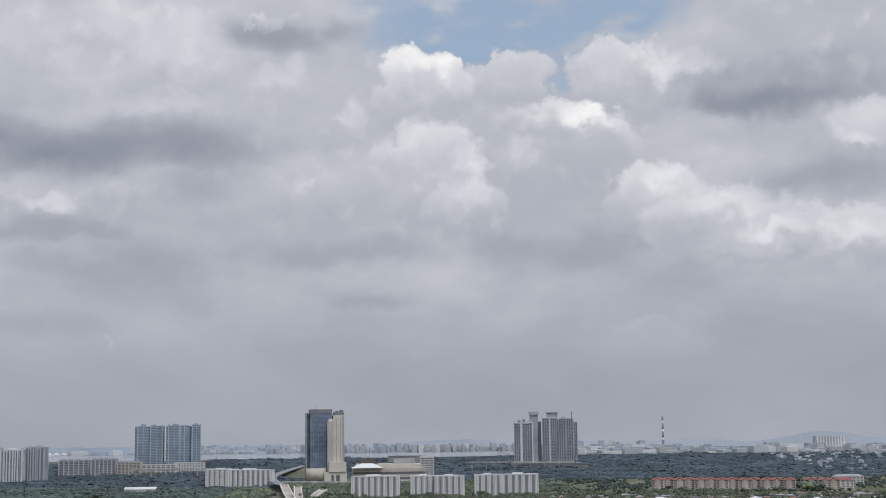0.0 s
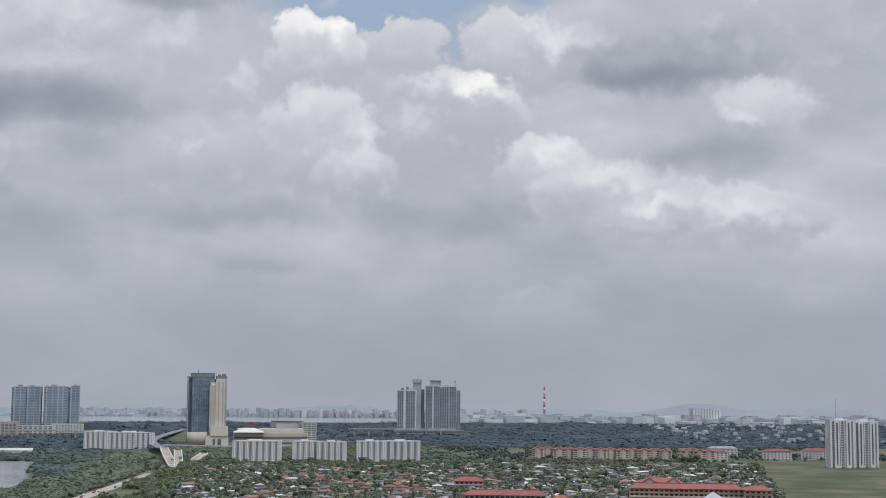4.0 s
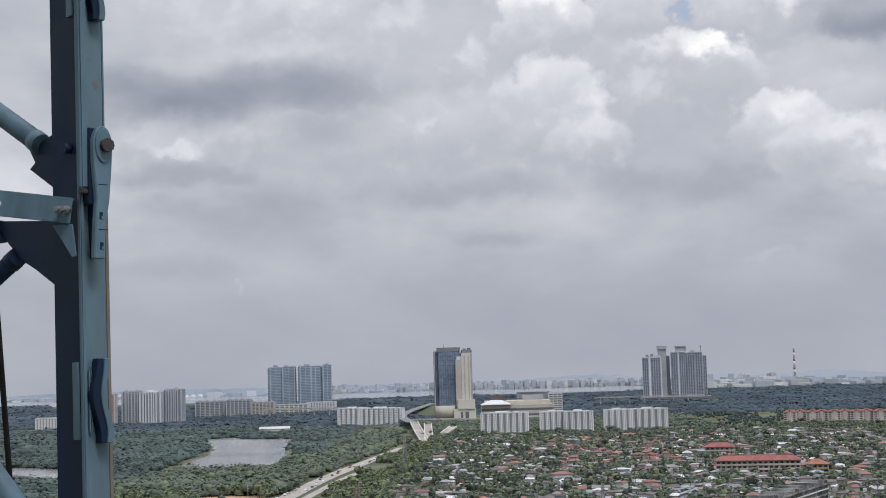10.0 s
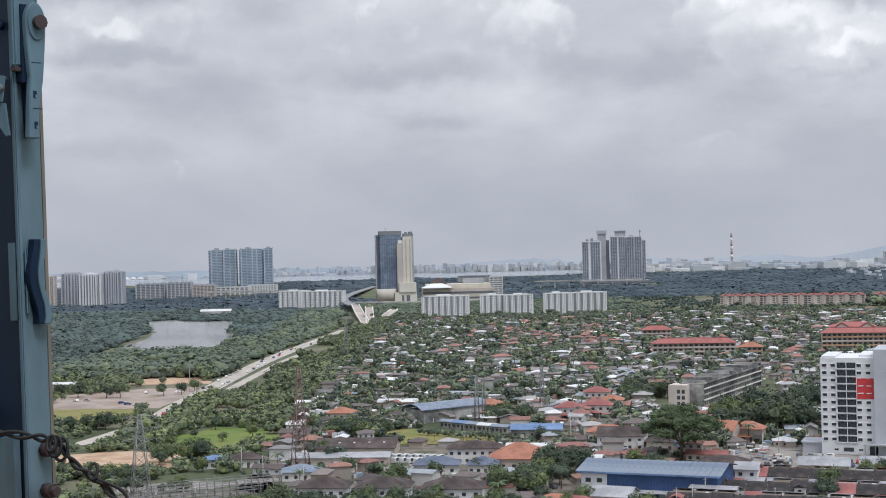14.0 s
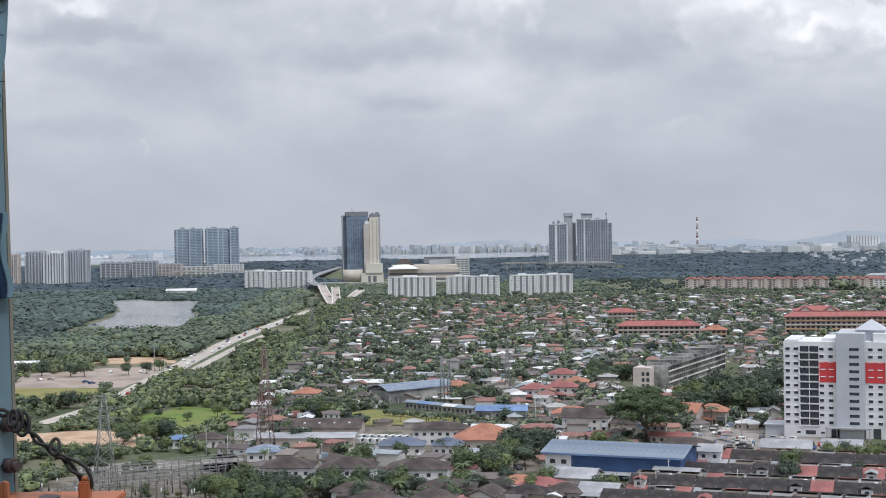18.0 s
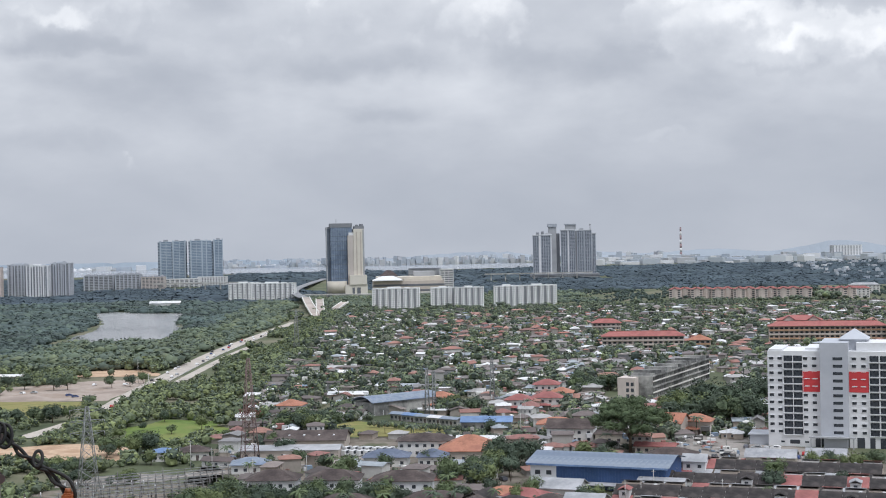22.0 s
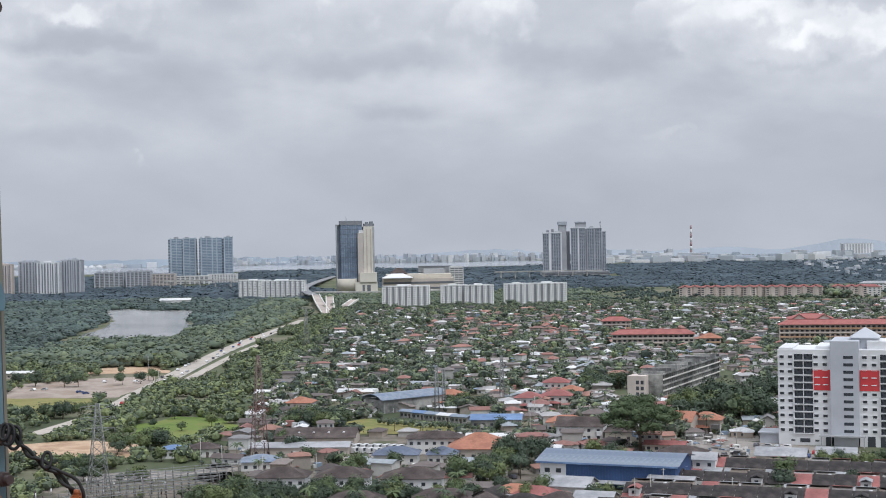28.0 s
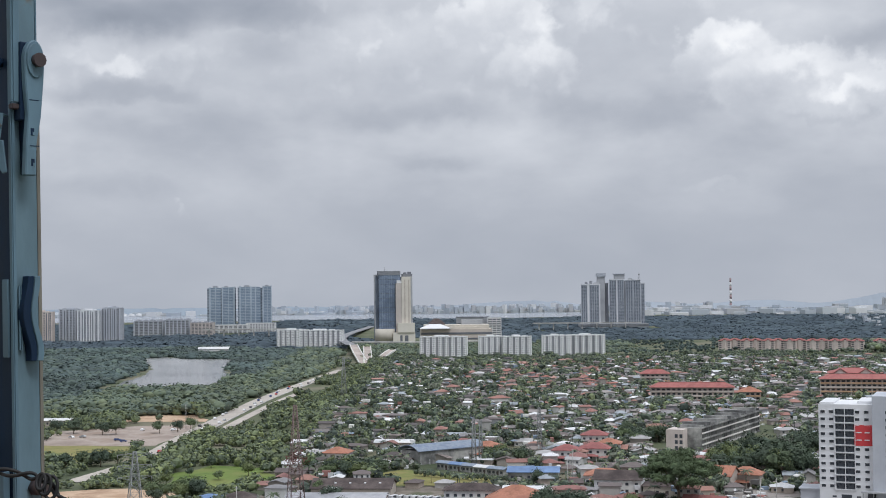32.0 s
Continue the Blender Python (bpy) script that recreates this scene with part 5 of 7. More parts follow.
wood("mangrove_trees", "dull green coastal trees beside the highway", -330, -170, 1440, 2250, 12, 8, 13, COAST, 132, lambda x, y: x >= -235 - (y - 1440) * 0.06 and x < (-205 if y > 1800 else -175) and not (y > 2150 and x > -380), MASSES, -0.3, 1.2, flat=False)
wood("shore_woods", "dark haze-tinted woods along the far bank", -1250, -200, 2250, 2640, 13, 9, 15, WOODS, 33, lambda x, y: not (-370 < x < -190 and 2262 < y < 2400) and not (x < -860 and 2380 < y < 2520), SMOOTH, -0.55, 2.3, flat=False)
wood("shore_woods", "dark haze-tinted woods below the towers", -480, 220, 2680, 3480, 17, 9, 15, WOODS, 34, lambda x, y: (y > 3150 or abs(x + 230) > 40) and not (x < 60 and y < 2700), SMOOTH, -0.55, 2.3, flat=False)
wood("forest", "dark haze-tinted forest on the low rise", 230, 1500, 2480, 3560, 14, 9, 15, WOODS, 35, lambda x, y: not (205 < x < 380 and 2972 < y < 3060), SMOOTH, -0.55, 2.3, flat=False)
wood("roadside_trees", "mixed green trees along the highway", -174, -92, 560, 1760, 7.5, 4.5, 10, ROADSIDE, 36, lambda x, y: noise.noise(Vector((x * 0.03, y * 0.03, 8))) > -0.22 and x < -100 - (y - 600) * 0.012, CLUMPS, -0.1, 0.8)
wood("roadside_trees", "mixed green trees below the sandy yard", -300, -148, 575, 735, 7, 5, 9, ROADSIDE, 37, lambda x, y: (y > 622 or x > -150) and x > -0.38 * y - 10 and not (x < -204 and y > 725), CLUMPS, -0.1, 0.8)
wood("roadside_trees", "mixed green trees round the soil yard", -260, -128, 470, 565, 6.5, 3, 7, ROADSIDE, 38, lambda x, y: noise.noise(Vector((x * 0.03, y * 0.03, 1))) > -0.1, CLUMPS, -0.1, 0.8)
wood("roadside_trees", "mixed trees at the edge of the sandy yard", -340, -186, 900, 1015, 8, 6, 10, ROADSIDE, 39, lambda x, y: y > 962 or x < -235, CLUMPS, -0.1, 0.8)
wood("verge_trees", "row of green trees on the highway verge", -172, -146, 560, 880, 6, 6, 10, ROADSIDE, 42, lambda x, y: 7.5 < x - (highway_x(y) or x - 9) < 20 and not (700 < y < 735) and not (y < 690 and x > -152), CLUMPS, 0.0, 0.75)
wood("scrub_trees", "green trees between the flats and the houses", -190, 420, 1700, 1860, 11, 6, 10, LEAVES, 40, None, CLUMPS, -0.1, 0.8)
wood("scrub", "low green scrub on open ground behind the flats", 180, 900, 1950, 2480, 18, 4, 9, MANGROVE, 41, lambda x, y: noise.noise(Vector((x * 0.008, y * 0.008, 2))) > -0.1, CLUMPS, -0.1, 0.8)
wood("scrub_trees", "green trees behind the white flats and round the mall", -215, 240, 1935, 2400, 14, 6, 11, COAST, 43, lambda x, y: noise.noise(Vector((x * 0.01, y * 0.01, 6))) > -0.3 and not (-190 < x < -100 and 2370 < y), MASSES, -0.3, 1.1, flat=False)
wood("scrub_trees", "dull green trees behind the mall", 30, 240, 2400, 2690, 15, 7, 11, WOODS, 44, None, SMOOTH, -0.4, 1.4, flat=False)
wood("yard_trees", "green trees scattered round the sandy yard", -345, -190, 735, 905, 10, 5, 8, ROADSIDE, 45, lambda x, y: noise.noise(Vector((x * 0.03, y * 0.03, 4))) > -0.05, CLUMPS, 0.0, 0.9)
wood("shore_woods", "dark haze-tinted woods round the condominiums", -1250, -380, 2640, 3300, 16, 8, 13, WOODS, 46, lambda x, y: not (-880 < x < -680 and y < 2710) and not (-730 < x < -430 and 2860 < y < 3090), SMOOTH, -0.5, 2.3, flat=False)
wood("scrub_trees", "big dark green trees beside the red-roofed flats", 528, 552, 1915, 1950, 10, 12, 17, LEAVES, 47, None, LEAFY, 0.0, 0.9, flat=False)
wood("scrub_trees", "green trees in front of the red-roofed flats", 330, 640, 1900, 1962, 11, 5, 9, LEAVES, 48, lambda x, y: y < 2005 - (x - 345) * 0.37 - 16 and noise.noise(Vector((x * 0.03, y * 0.03, 9))) > -0.2, LEAFY, -0.1, 0.9, flat=False)
wood("shore_woods", "dark haze-tinted woods on the far west bank", -1950, -1000, 2560, 3540, 20, 10, 17, WOODS, 49, lambda x, y: x < -0.375 * y + 60, SMOOTH, -0.5, 2.3, flat=False)

# ---- houses of the town ----


def house_shape(seed):
    """Walls and roof of one house, centred on its base: a main body and a lower wing."""
    r = random.Random(seed)
    w, d, h = r.uniform(9, 15), r.uniform(8, 12), r.choice((2.9, 3.0, 3.2, 3.2, 5.8))
    rise = r.uniform(1.1, 2.1)
    walls, roof = bmesh.new(), bmesh.new()
    box(walls, -w / 2, -d / 2, -0.3, w / 2, d / 2, h)
    kind = r.random()
    if kind < 0.45:
        gable(roof, w, d, h + 0.02, rise, 0.7)
        g = [walls.verts.new(p) for p in ((-w / 2, -d / 2, h), (-w / 2, d / 2, h), (-w / 2, 0, h + rise - 0.3), (w / 2, -d / 2, h), (w / 2, d / 2, h), (w / 2, 0, h + rise - 0.3))]
        walls.faces.new((g[0], g[2], g[1]))
        walls.faces.new((g[3], g[4], g[5]))
    else:
        hip(roof, w, d, h + 0.02, rise, 0.8)
    if r.random() < 0.75:
        s, e = r.choice((-1, 1)), r.uniform(4, 6)
        box(walls, s * w / 4 - e / 2, -d / 2 - 3.5, -0.3, s * w / 4 + e / 2, -d / 2 - 0.02, 2.7)
        hip(roof, e, 3.6, 2.72, 0.9, 0.5, 0.15, s * w / 4, -d / 2 - 1.8)
    panes = bmesh.new()
    for k in range(3):
        x = -w / 2 + w * (k + 0.5) / 3
        box(panes, x - 0.7, -d / 2 - 0.06, 0.9, x + 0.7, -d / 2 + 0.05, 2.1)
        if h > 5:
            box(panes, x - 0.7, -d / 2 - 0.06, 4.1, x + 0.7, -d / 2 + 0.05, 5.3)
    return walls, roof, panes


SHAPES = 14


HOUSE_PARTS = []
for i in range(SHAPES):
    a, b, c = house_shape(100 + i)
    HOUSE_PARTS.append((mesh_of("wall", a, WALL_ANY), mesh_of("roof", b, ROOF_ANY), mesh_of("windows", c, GLASS_DARK)))
FAR_WALLS, FAR_ROOFS = [], []
for i in range(SHAPES):
    a, b, c = house_shape(100 + i)
    c.free()
    FAR_WALLS.append(arrays(a))
    FAR_ROOFS.append(arrays(b))


def in_town(x, y):
    left = -104 - (y - 700) * 0.02 if y > 700 else -84
    return x > left and x < 0.30 * y + 60 and clear(x, y, 12)


spots = []
r = random.Random(51)
y = 640.0
while y < 1760:
    step = 10.4 + y * 0.003
    x = -150.0
    while x < 620:
        px, py = x + r.uniform(-7, 7), y + r.uniform(-8, 8)
        if in_town(px, py) and r.random() < 0.86 - 0.42 * max(0.0, min(1.0, (60 - px + (py - 900) * 0.05) / 110)):
            spots.append((px, py))
        x += step * 1.15
    y += step * 1.25
near = [p for p in spots if p[1] < 830][:290]
rest = [p for p in spots if p not in set(near)]
for px, py in near:
    k = r.randrange(SHAPES)
    t = thing("house", "low town house with a weathered pitched roof", "house", pose(px, py, 0, 0, 0, r.choice((0, 90, 180, 270)) + r.uniform(-14, 14) - 8), "town houses")
    t.scale = (r.uniform(0.65, 1.0), r.uniform(0.65, 0.95), r.uniform(0.8, 1.0))
    for name, data in zip(("wall", "roof", "windows"), HOUSE_PARTS[k]):
        link(name, data, t)
rows = [(r.randrange(SHAPES), px, py, 0.0, r.choice((0, 1.57, 3.14, 4.71)) + r.uniform(-0.5, 0.5), r.uniform(0.5, 1.2), r.uniform(0.4, 0.9), r.uniform(0.65, 1.0)) for px, py in rest]
stuff("far_house_walls", "walls of the packed low houses of the town", "houses", FAR_WALLS, rows, WALLS)
reds = [q for q in rows if 5 < q[1] < 125 and 1230 < q[2] < 1760 and noise.noise(Vector((q[1] * 0.02, q[2] * 0.008, 3))) > -0.15]
stuff("far_house_roofs", "brown, grey and white roofs of the town", "roofs", FAR_ROOFS, [q for q in rows if q not in set(reds)], ROOFS)
stuff("far_red_roofs", "faded red and pink tiled roofs of the newer quarter", "roofs", FAR_ROOFS, reds, REDDISH)
# trees among the houses
rows = []
y = 600.0
while y < 1780:
    x = -150.0
    while x < 620:
        px, py = x + r.uniform(-6, 6), y + r.uniform(-6, 6)
        if in_town(px, py) and noise.noise(Vector((px * 0.015, py * 0.015, 5))) > -0.40 - 0.25 * max(0.0, min(1.0, (60 - px) / 90)):
            s = r.uniform(2.6, 5.2) if r.random() < 0.72 else r.uniform(6, 10.5)
            rows.append((r.randrange(8), px, py, -0.1 * s, r.uniform(0, 6.28), s * r.uniform(0.8, 1.4), s * r.uniform(0.8, 1.4), s))
        x += 9.5
    y += 9.5
stuff("town_trees", "mixed green garden trees among the houses", "trees", CLUMPS, rows, LEAVES)
rows = []
for _ in range(520):
    py = 600 + 1150 * r.random()
    px = r.uniform(-150, 0.30 * py + 50)
    if in_town(px, py):
        h = r.uniform(5.5, 10)
        rows.append((r.randrange(4), px, py, 0.0, r.uniform(0, 6.28), h * r.uniform(0.8, 1.1), h * r.uniform(0.8, 1.1), h))
stuff("garden_palms", "slim coconut palms among the houses", "trees", PALMS_FAR, rows, LEAVES)

# awnings, tanks, parked cars and low sheds between the houses
rows = []
for _ in range(5200):
    py = 560 + 1200 * r.random() ** 0.8
    px = r.uniform(-150, 0.30 * py + 50)
    if in_town(px, py):
        a = r.uniform(1.2, 4.0) * (0.8 + py / 2500)
        rows.append((r.randrange(2), px, py, r.choice((0.0, 0.0, 2.4)), r.choice((0, 1.57)) + r.uniform(-0.4, 0.4), a, a * r.uniform(0.4, 0.9), r.uniform(1.2, 2.6)))
stuff("yard_clutter", "awnings, tanks, parked cars and sheds between the houses", "clutter", [arrays(block((-0.5, -0.5, 0, 0.5, 0.5, 1))), arrays(gable(bmesh.new(), 1.0, 1.0, 0.7, 0.3, 0.1, 0.12))], rows, CLUTTER)

rows = []
for _ in range(230):
    px, py = r.choice(((r.uniform(92, 128), r.uniform(516, 566)), (r.uniform(-62, 8), r.uniform(500, 545)), (r.uniform(-90, -40), r.uniform(555, 640)), (r.uniform(84, 118), r.uniform(560, 612))))
    a = r.uniform(0.8, 3.2)
    rows.append((r.randrange(2), px, py, 0.05, r.uniform(0, 3.1), a, a * r.uniform(0.3, 0.9), r.uniform(0.6, 2.2)))
stuff("near_clutter", "crates, awnings, planks and tanks left in the yards", "clutter", [arrays(block((-0.5, -0.5, 0, 0.5, 0.5, 1))), arrays(gable(bmesh.new(), 1.0, 1.0, 0.7, 0.3, 0.1, 0.12))], rows, CLUTTER)

# ---- the nearer town: buildings placed one by one ----


def pane_row(t, count, x0, x1, y, z, w=1.3, h=1.2, data={}):
    key = (round(w, 2), round(h, 2))
    if key not in data:
        data[key] = mesh_of("window", block((-w / 2, -0.05, 0, w / 2, 0.05, h)), GLASS_DARK)
    for i in range(count):
        link("window", data[key], t, m=pose(x0 + (x1 - x0) * (i + 0.5) / count, y, z))


PLACED = []


def villa(x, y, turn, w, d, h, roof_mat, label, rise=2.4, shape="hip", wall=OFF_WHITE, panes=4, porch=0.0, group="", name="house"):
    """A house with walls, roof, windows and a porch on posts."""
    t = thing(name, label, "house", pose(x, y, 0, 0, 0, turn), group)
    PLACED.append((x, y, max(w, d) / 2))
    part("wall", block((-w / 2, -d / 2, -0.3, w / 2, d / 2, h)), wall, t)
    part("roof", hip(bmesh.new(), w, d, h + 0.02, rise, 0.8) if shape == "hip" else gable(bmesh.new(), w, d, h + 0.02, rise, 0.7), roof_mat, t)
    if shape == "gable":
        g = bmesh.new()
        for sx in (-w / 2 + 0.1, w / 2 - 0.1):
            v = [g.verts.new((sx, -d / 2, h)), g.verts.new((sx, d / 2, h)), g.verts.new((sx, 0, h + rise - 0.1))]
            g.faces.new(v)
        part("gable_end", g, wall, t)
    floors = max(int(h / 2.9), 1)
    for f in range(floors):
        pane_row(t, panes, -w / 2, w / 2, -d / 2, 1.0 + f * 2.9)
        pane_row(t, max(panes // 2, 1), -w / 2, w / 2, d / 2, 1.0 + f * 2.9)
    part("door", block((w * 0.08, -d / 2 - 0.06, 0, w * 0.08 + 1.0, -d / 2, 2.1)), ROOF_BROWN, t)
    if porch:
        part("porch_roof", hip(bmesh.new(), w * 0.5, porch, 2.7, 0.9, 0.4, 0.15, -w * 0.12, -d / 2 - porch / 2), roof_mat, t)
        for sx in (-w * 0.34, w * 0.1):
            part("post", block((sx - 0.15, -d / 2 - porch + 0.1, -0.2, sx + 0.15, -d / 2 - porch + 0.4, 2.7)), wall, t)
    return t


def terrace(x, y, turn, n, unit, depth, h, roofs, label, group, seed):
    """A row of joined houses, each with its own roof, porch and windows."""
    r, c, s = random.Random(seed), math.cos(radians(turn)), math.sin(radians(turn))
    for i in range(n):
        a = i * unit
        t = thing("terrace_house", label, "house", pose(x + a * c, y + a * s, 0, 0, 0, turn), group)
        lift = r.uniform(-0.15, 0.2)
        part("wall", block((-unit / 2 + 0.02, -depth / 2, -0.3, unit / 2 - 0.02, depth / 2, h + lift)), WALL_ANY, t)
        part("roof", gable(bmesh.new(), unit - 0.1, depth, h + lift + 0.02, 2.3 + r.uniform(-0.2, 0.3), 0.0, 0.2), roofs[0] if r.random() < 0.94 else roofs[1], t)
        part("party_wall", block((-unit / 2 - 0.1, -depth / 2, h, -unit / 2 + 0.1, depth / 2, h + 0.5), (-unit / 2 - 0.1, -depth / 4, h + 0.5, -unit / 2 + 0.1, depth / 4, h + 1.7)), STAINED, t)
        k = r.random()
        if k < 0.95:
            e = r.uniform(3.5, 5)
            part("porch_roof", block((-unit / 2 + 0.3, -depth / 2 - e, 2.75, unit / 2 - 0.3, -depth / 2 - 0.02, 2.9)) if k < 0.35 else lean_roof(-unit / 2 + 0.3, unit / 2 - 0.3, -depth / 2 - e, -depth / 2 - 0.02, 2.5, 3.2), roofs[1] if r.random() < 0.42 else (ROOF_DARK if r.random() < 0.6 else ROOF_GREY), t)
            for sx in (-unit / 2 + 0.6, unit / 2 - 0.6):
                part("post", block((sx - 0.12, -depth / 2 - e + 0.3, -0.2, sx + 0.12, -depth / 2 - e + 0.55, 2.7)), OFF_WHITE, t)
        if r.random() < 0.8:
            part("rear_room", block((-unit / 2 + 0.5, depth / 2 + 0.02, -0.2, unit / 2 - 0.5, depth / 2 + 4, 5.2)), WALL_ANY, t)
            part("rear_roof", lean_roof(-unit / 2 + 0.3, unit / 2 - 0.3, depth / 2 + 0.02, depth / 2 + 4.4, 5.9, 5.22), roofs[1] if r.random() < 0.3 else (ROOF_DARK if r.random() < 0.6 else ROOF_GREY), t)
        if r.random() < 0.3:
            at = pose(r.uniform(-0.8, 0.8), -depth / 2 - 0.6, 0)
            room = part("upper_room", block((-1.7, -2.2, 2.9, 1.7, 2.6, 5.4)), OFF_WHITE, t, "white upper room", at)
            part("upper_window", block((-0.6, -2.26, 3.7, 0.6, -2.2, 4.7)), GLASS_DARK, room)
            part("upper_roof", gable(bmesh.new(), 3.6, 5.2, 5.42, 0.9, 0.3, 0.15, "y"), r.choice((ROOF_GREY, roofs[1], ROOF_DARK)), room)
        if r.random() < 0.25:
            part("water_tank", tube(bmesh.new(), (1.6, depth / 4, h + 1.0), (1.6, depth / 4, h + 2.3), 0.6, 0.6, 10), OFF_WHITE, t, "white round water tank")
        pane_row(t, 2, -unit / 2, unit / 2, -depth / 2, 1.0)
        if h > 5:
            pane_row(t, 2, -unit / 2, unit / 2, -depth / 2, 4.0)
        part("door", block((-0.5, -depth / 2 - 0.05, 0, 0.5, -depth / 2, 2.1)), ROOF_BROWN, t)


# blue warehouse
t = thing("warehouse", "blue sheet-clad warehouse with a faded blue metal roof", "warehouse", pose(59.5, 497, 0, 0, 0, -22))
part("wall", block((-14.5, -13, -0.3, 24, 13, 8.2)), BLUE_SHEET, t, "deep blue sheet wall")
for i in range(38):
    part("wall_rib", block((-14.5 + i, -13.12, 0, -14.3 + i, -13.0, 8.1)), BLUE_SHEET, t)
part("office", block((-24, -13.1, -0.3, -14.5, 13, 8.0)), WHITE, t, "white office end")
for z in (1.2, 4.6):
    pane_row(t, 2, -23.4, -15.2, -13.1, z, 1.9, 1.5)
part("office_sill", block((-24.2, -13.6, 3.4, -14.4, -13.1, 3.6)), ROOF_GREY, t)
roof = part("roof", gable(bmesh.new(), 48, 26, 8.22, 2.6, 1.2, 0.25), ROOF_BLUE, t, "faded blue metal roof")
for i in range(24):
    x = -24.5 + i * 2.13
    part("roof_seam", gable(bmesh.new(), 0.12, 26, 8.47, 2.6, 1.1, 0.08), ROOF_BLUE, roof, "", pose(x, 0, 0))
for x in (-9, 1, 9):
    part("roof_patch", gable(bmesh.new(), 4.6, 10, 9.25, 1.0, 0.0, 0.1), ROOF_VIVID, roof, "darker patched sheets", pose(x, 0, 0.35))
part("gable_end", plate_yz([(-13, 8.2), (13, 8.2), (0, 10.8)], 23.9, 24.0), BLUE_SHEET, t)
part("fascia", block((-25.2, -14.3, 7.9, 25.2, -14.18, 8.5)), ROOF_VIVID, t)
part("lean_to", lean_roof(-12, 18, -16.5, -13.2, 2.0, 2.6), ROOF_GREY, t, "grey lean-to roof")
for x in (-11, -4, 3, 10, 17):
    part("post", block((x - 0.12, -16.4, -0.3, x + 0.12, -16.2, 2.0)), STEEL_GREY, t)
part("side_canopy", block((24.1, -12, 3.2, 29, 12, 3.4)), BLUE_SHEET, t, "blue side canopy")
for yy in (-11, 0, 11):
    part("post", block((28.6, yy - 0.12, -0.3, 28.85, yy + 0.12, 3.2)), STEEL_GREY, t)

# terraces in front and beside it
DARKS, REDS = (ROOF_DARK, ROOF_RED), (ROOF_BROWN, ROOF_ORANGE)
terrace(84, 515, -19, 11, 7.2, 13, 3.3, DARKS, "dark-roofed terrace house with a red or grey porch roof", "terrace rows", 1)
terrace(78, 486, -19, 12, 7.2, 13, 3.3, DARKS, "dark-roofed terrace house with a red or grey porch roof", "terrace rows", 2)
terrace(62, 462, -19, 13, 7.2, 13, 3.3, DARKS, "dark-roofed terrace house with a red or grey porch roof", "terrace rows", 3)
terrace(50, 437, -19, 14, 7.2, 13, 3.3, DARKS, "dark-roofed terrace house with a red or grey porch roof", "terrace rows", 4)
for x, y, turn, w, d, m, shape in ((-6, 441, -12, 13, 9, ROOF_BROWN, "hip"), (10, 444, 70, 12, 9, ROOF_BROWN, "gable"), (24, 447, -20, 12, 9, ROOF_DARK, "hip"), (36, 449, -24, 12, 10, ROOF_BROWN, "hip"), (29, 460, -24, 13, 9, ROOF_RED, "hip"), (14, 458, 60, 11, 8, ROOF_DARK, "gable"), (47, 448, -20, 12, 12, ROOF_GREY, "gable"), (-26, 441, 0, 13, 9, ROOF_BROWN, "hip")):
    villa(x, y, turn, w, d, 3.2, m, "bungalow with a weathered brown roof beside the terraces", 2.3, shape, WALL_ANY, 3, 3, "front bungalows")
    villa(x + 8, y - 3, turn + 90, 6, 5, 2.6, ROOF_ANY, "small lean-to shed behind a bungalow", 0.8, "gable", WALL_ANY, 1, 0, "back sheds", "shed")
villa(40, 470, -22, 17, 12, 4.2, ROOF_GREY, "low shed house with a broad grey metal roof", 2.6, "gable")
villa(76, 476, -22, 15, 9, 4.0, ROOF_GREY, "low shed with a pale grey metal roof", 1.2, "gable", group="grey sheds")
villa(22, 464, -16, 13, 10, 3.4, ROOF_ORANGE, "bungalow with a faded orange tiled roof", 2.2)
villa(93, 507, -20, 8, 8, 6, ROOF_GREY, "narrow white house with a grey pitched roof", 2.2, "gable", WHITE, 2)
# white two-storey pairs with brown roofs
for i, (x, y, w) in enumerate(((-57, 486, 17), (-36, 484, 18), (-12, 479, 20))):
    villa(x, y, -4, w, 12, 6.3, ROOF_BROWN, "white two-storey house pair with brown tiled roofs", 2.8, "hip", WHITE, 5, 5, "white house pairs")
villa(-2, 457, -4, 18, 11, 3.4, ROOF_BROWN, "bungalow with a dark brown tiled roof", 2.4, porch=4)
villa(-30, 455, -4, 18, 11, 3.4, ROOF_BROWN, "bungalow with a dark brown tiled roof", 2.4, porch=4)
# orange hall with its brown wing
villa(13, 562, -6, 24, 20, 4.2, ROOF_ORANGE, "broad hall with a sweeping orange hipped roof", 5.2, "hip", TAN, 6, name="hall")
villa(-5, 574, -4, 22, 10, 6.3, ROOF_BROWN, "two-storey house with a brown roof beside the hall", 2.4, "hip", OFF_WHITE, 7)
for x, y in ((2, 600), (12, 598), (22, 596), (32, 592)):
    villa(x, y, -6, 7, 8, 3.4, OFF_WHITE, "small shed with a bright white metal roof", 0.9, "gable", group="white-roofed sheds")
villa(-20, 550, -5, 17, 11, 3.6, ROOF_SLATE, "bungalow with a grey-blue hipped roof", 2.6, group="blue bungalows")
villa(-2, 548, -5, 11, 10, 3.6, ROOF_SLATE, "bungalow with a grey-blue hipped roof", 2.6, group="blue bungalows")
villa(-72, 540, 3, 14, 11, 3.4, ROOF_BLUE, "bungalow with a pale blue metal roof", 2.2, group="blue bungalows")
villa(-112, 574, 10, 9, 7, 3.6, ROOF_VIVID, "small shed with a blue roof", 1.4)
villa(-100, 576, 8, 12, 9, 3.4, ROOF_BROWN, "bungalow with a brown roof near the substation", 2.2)
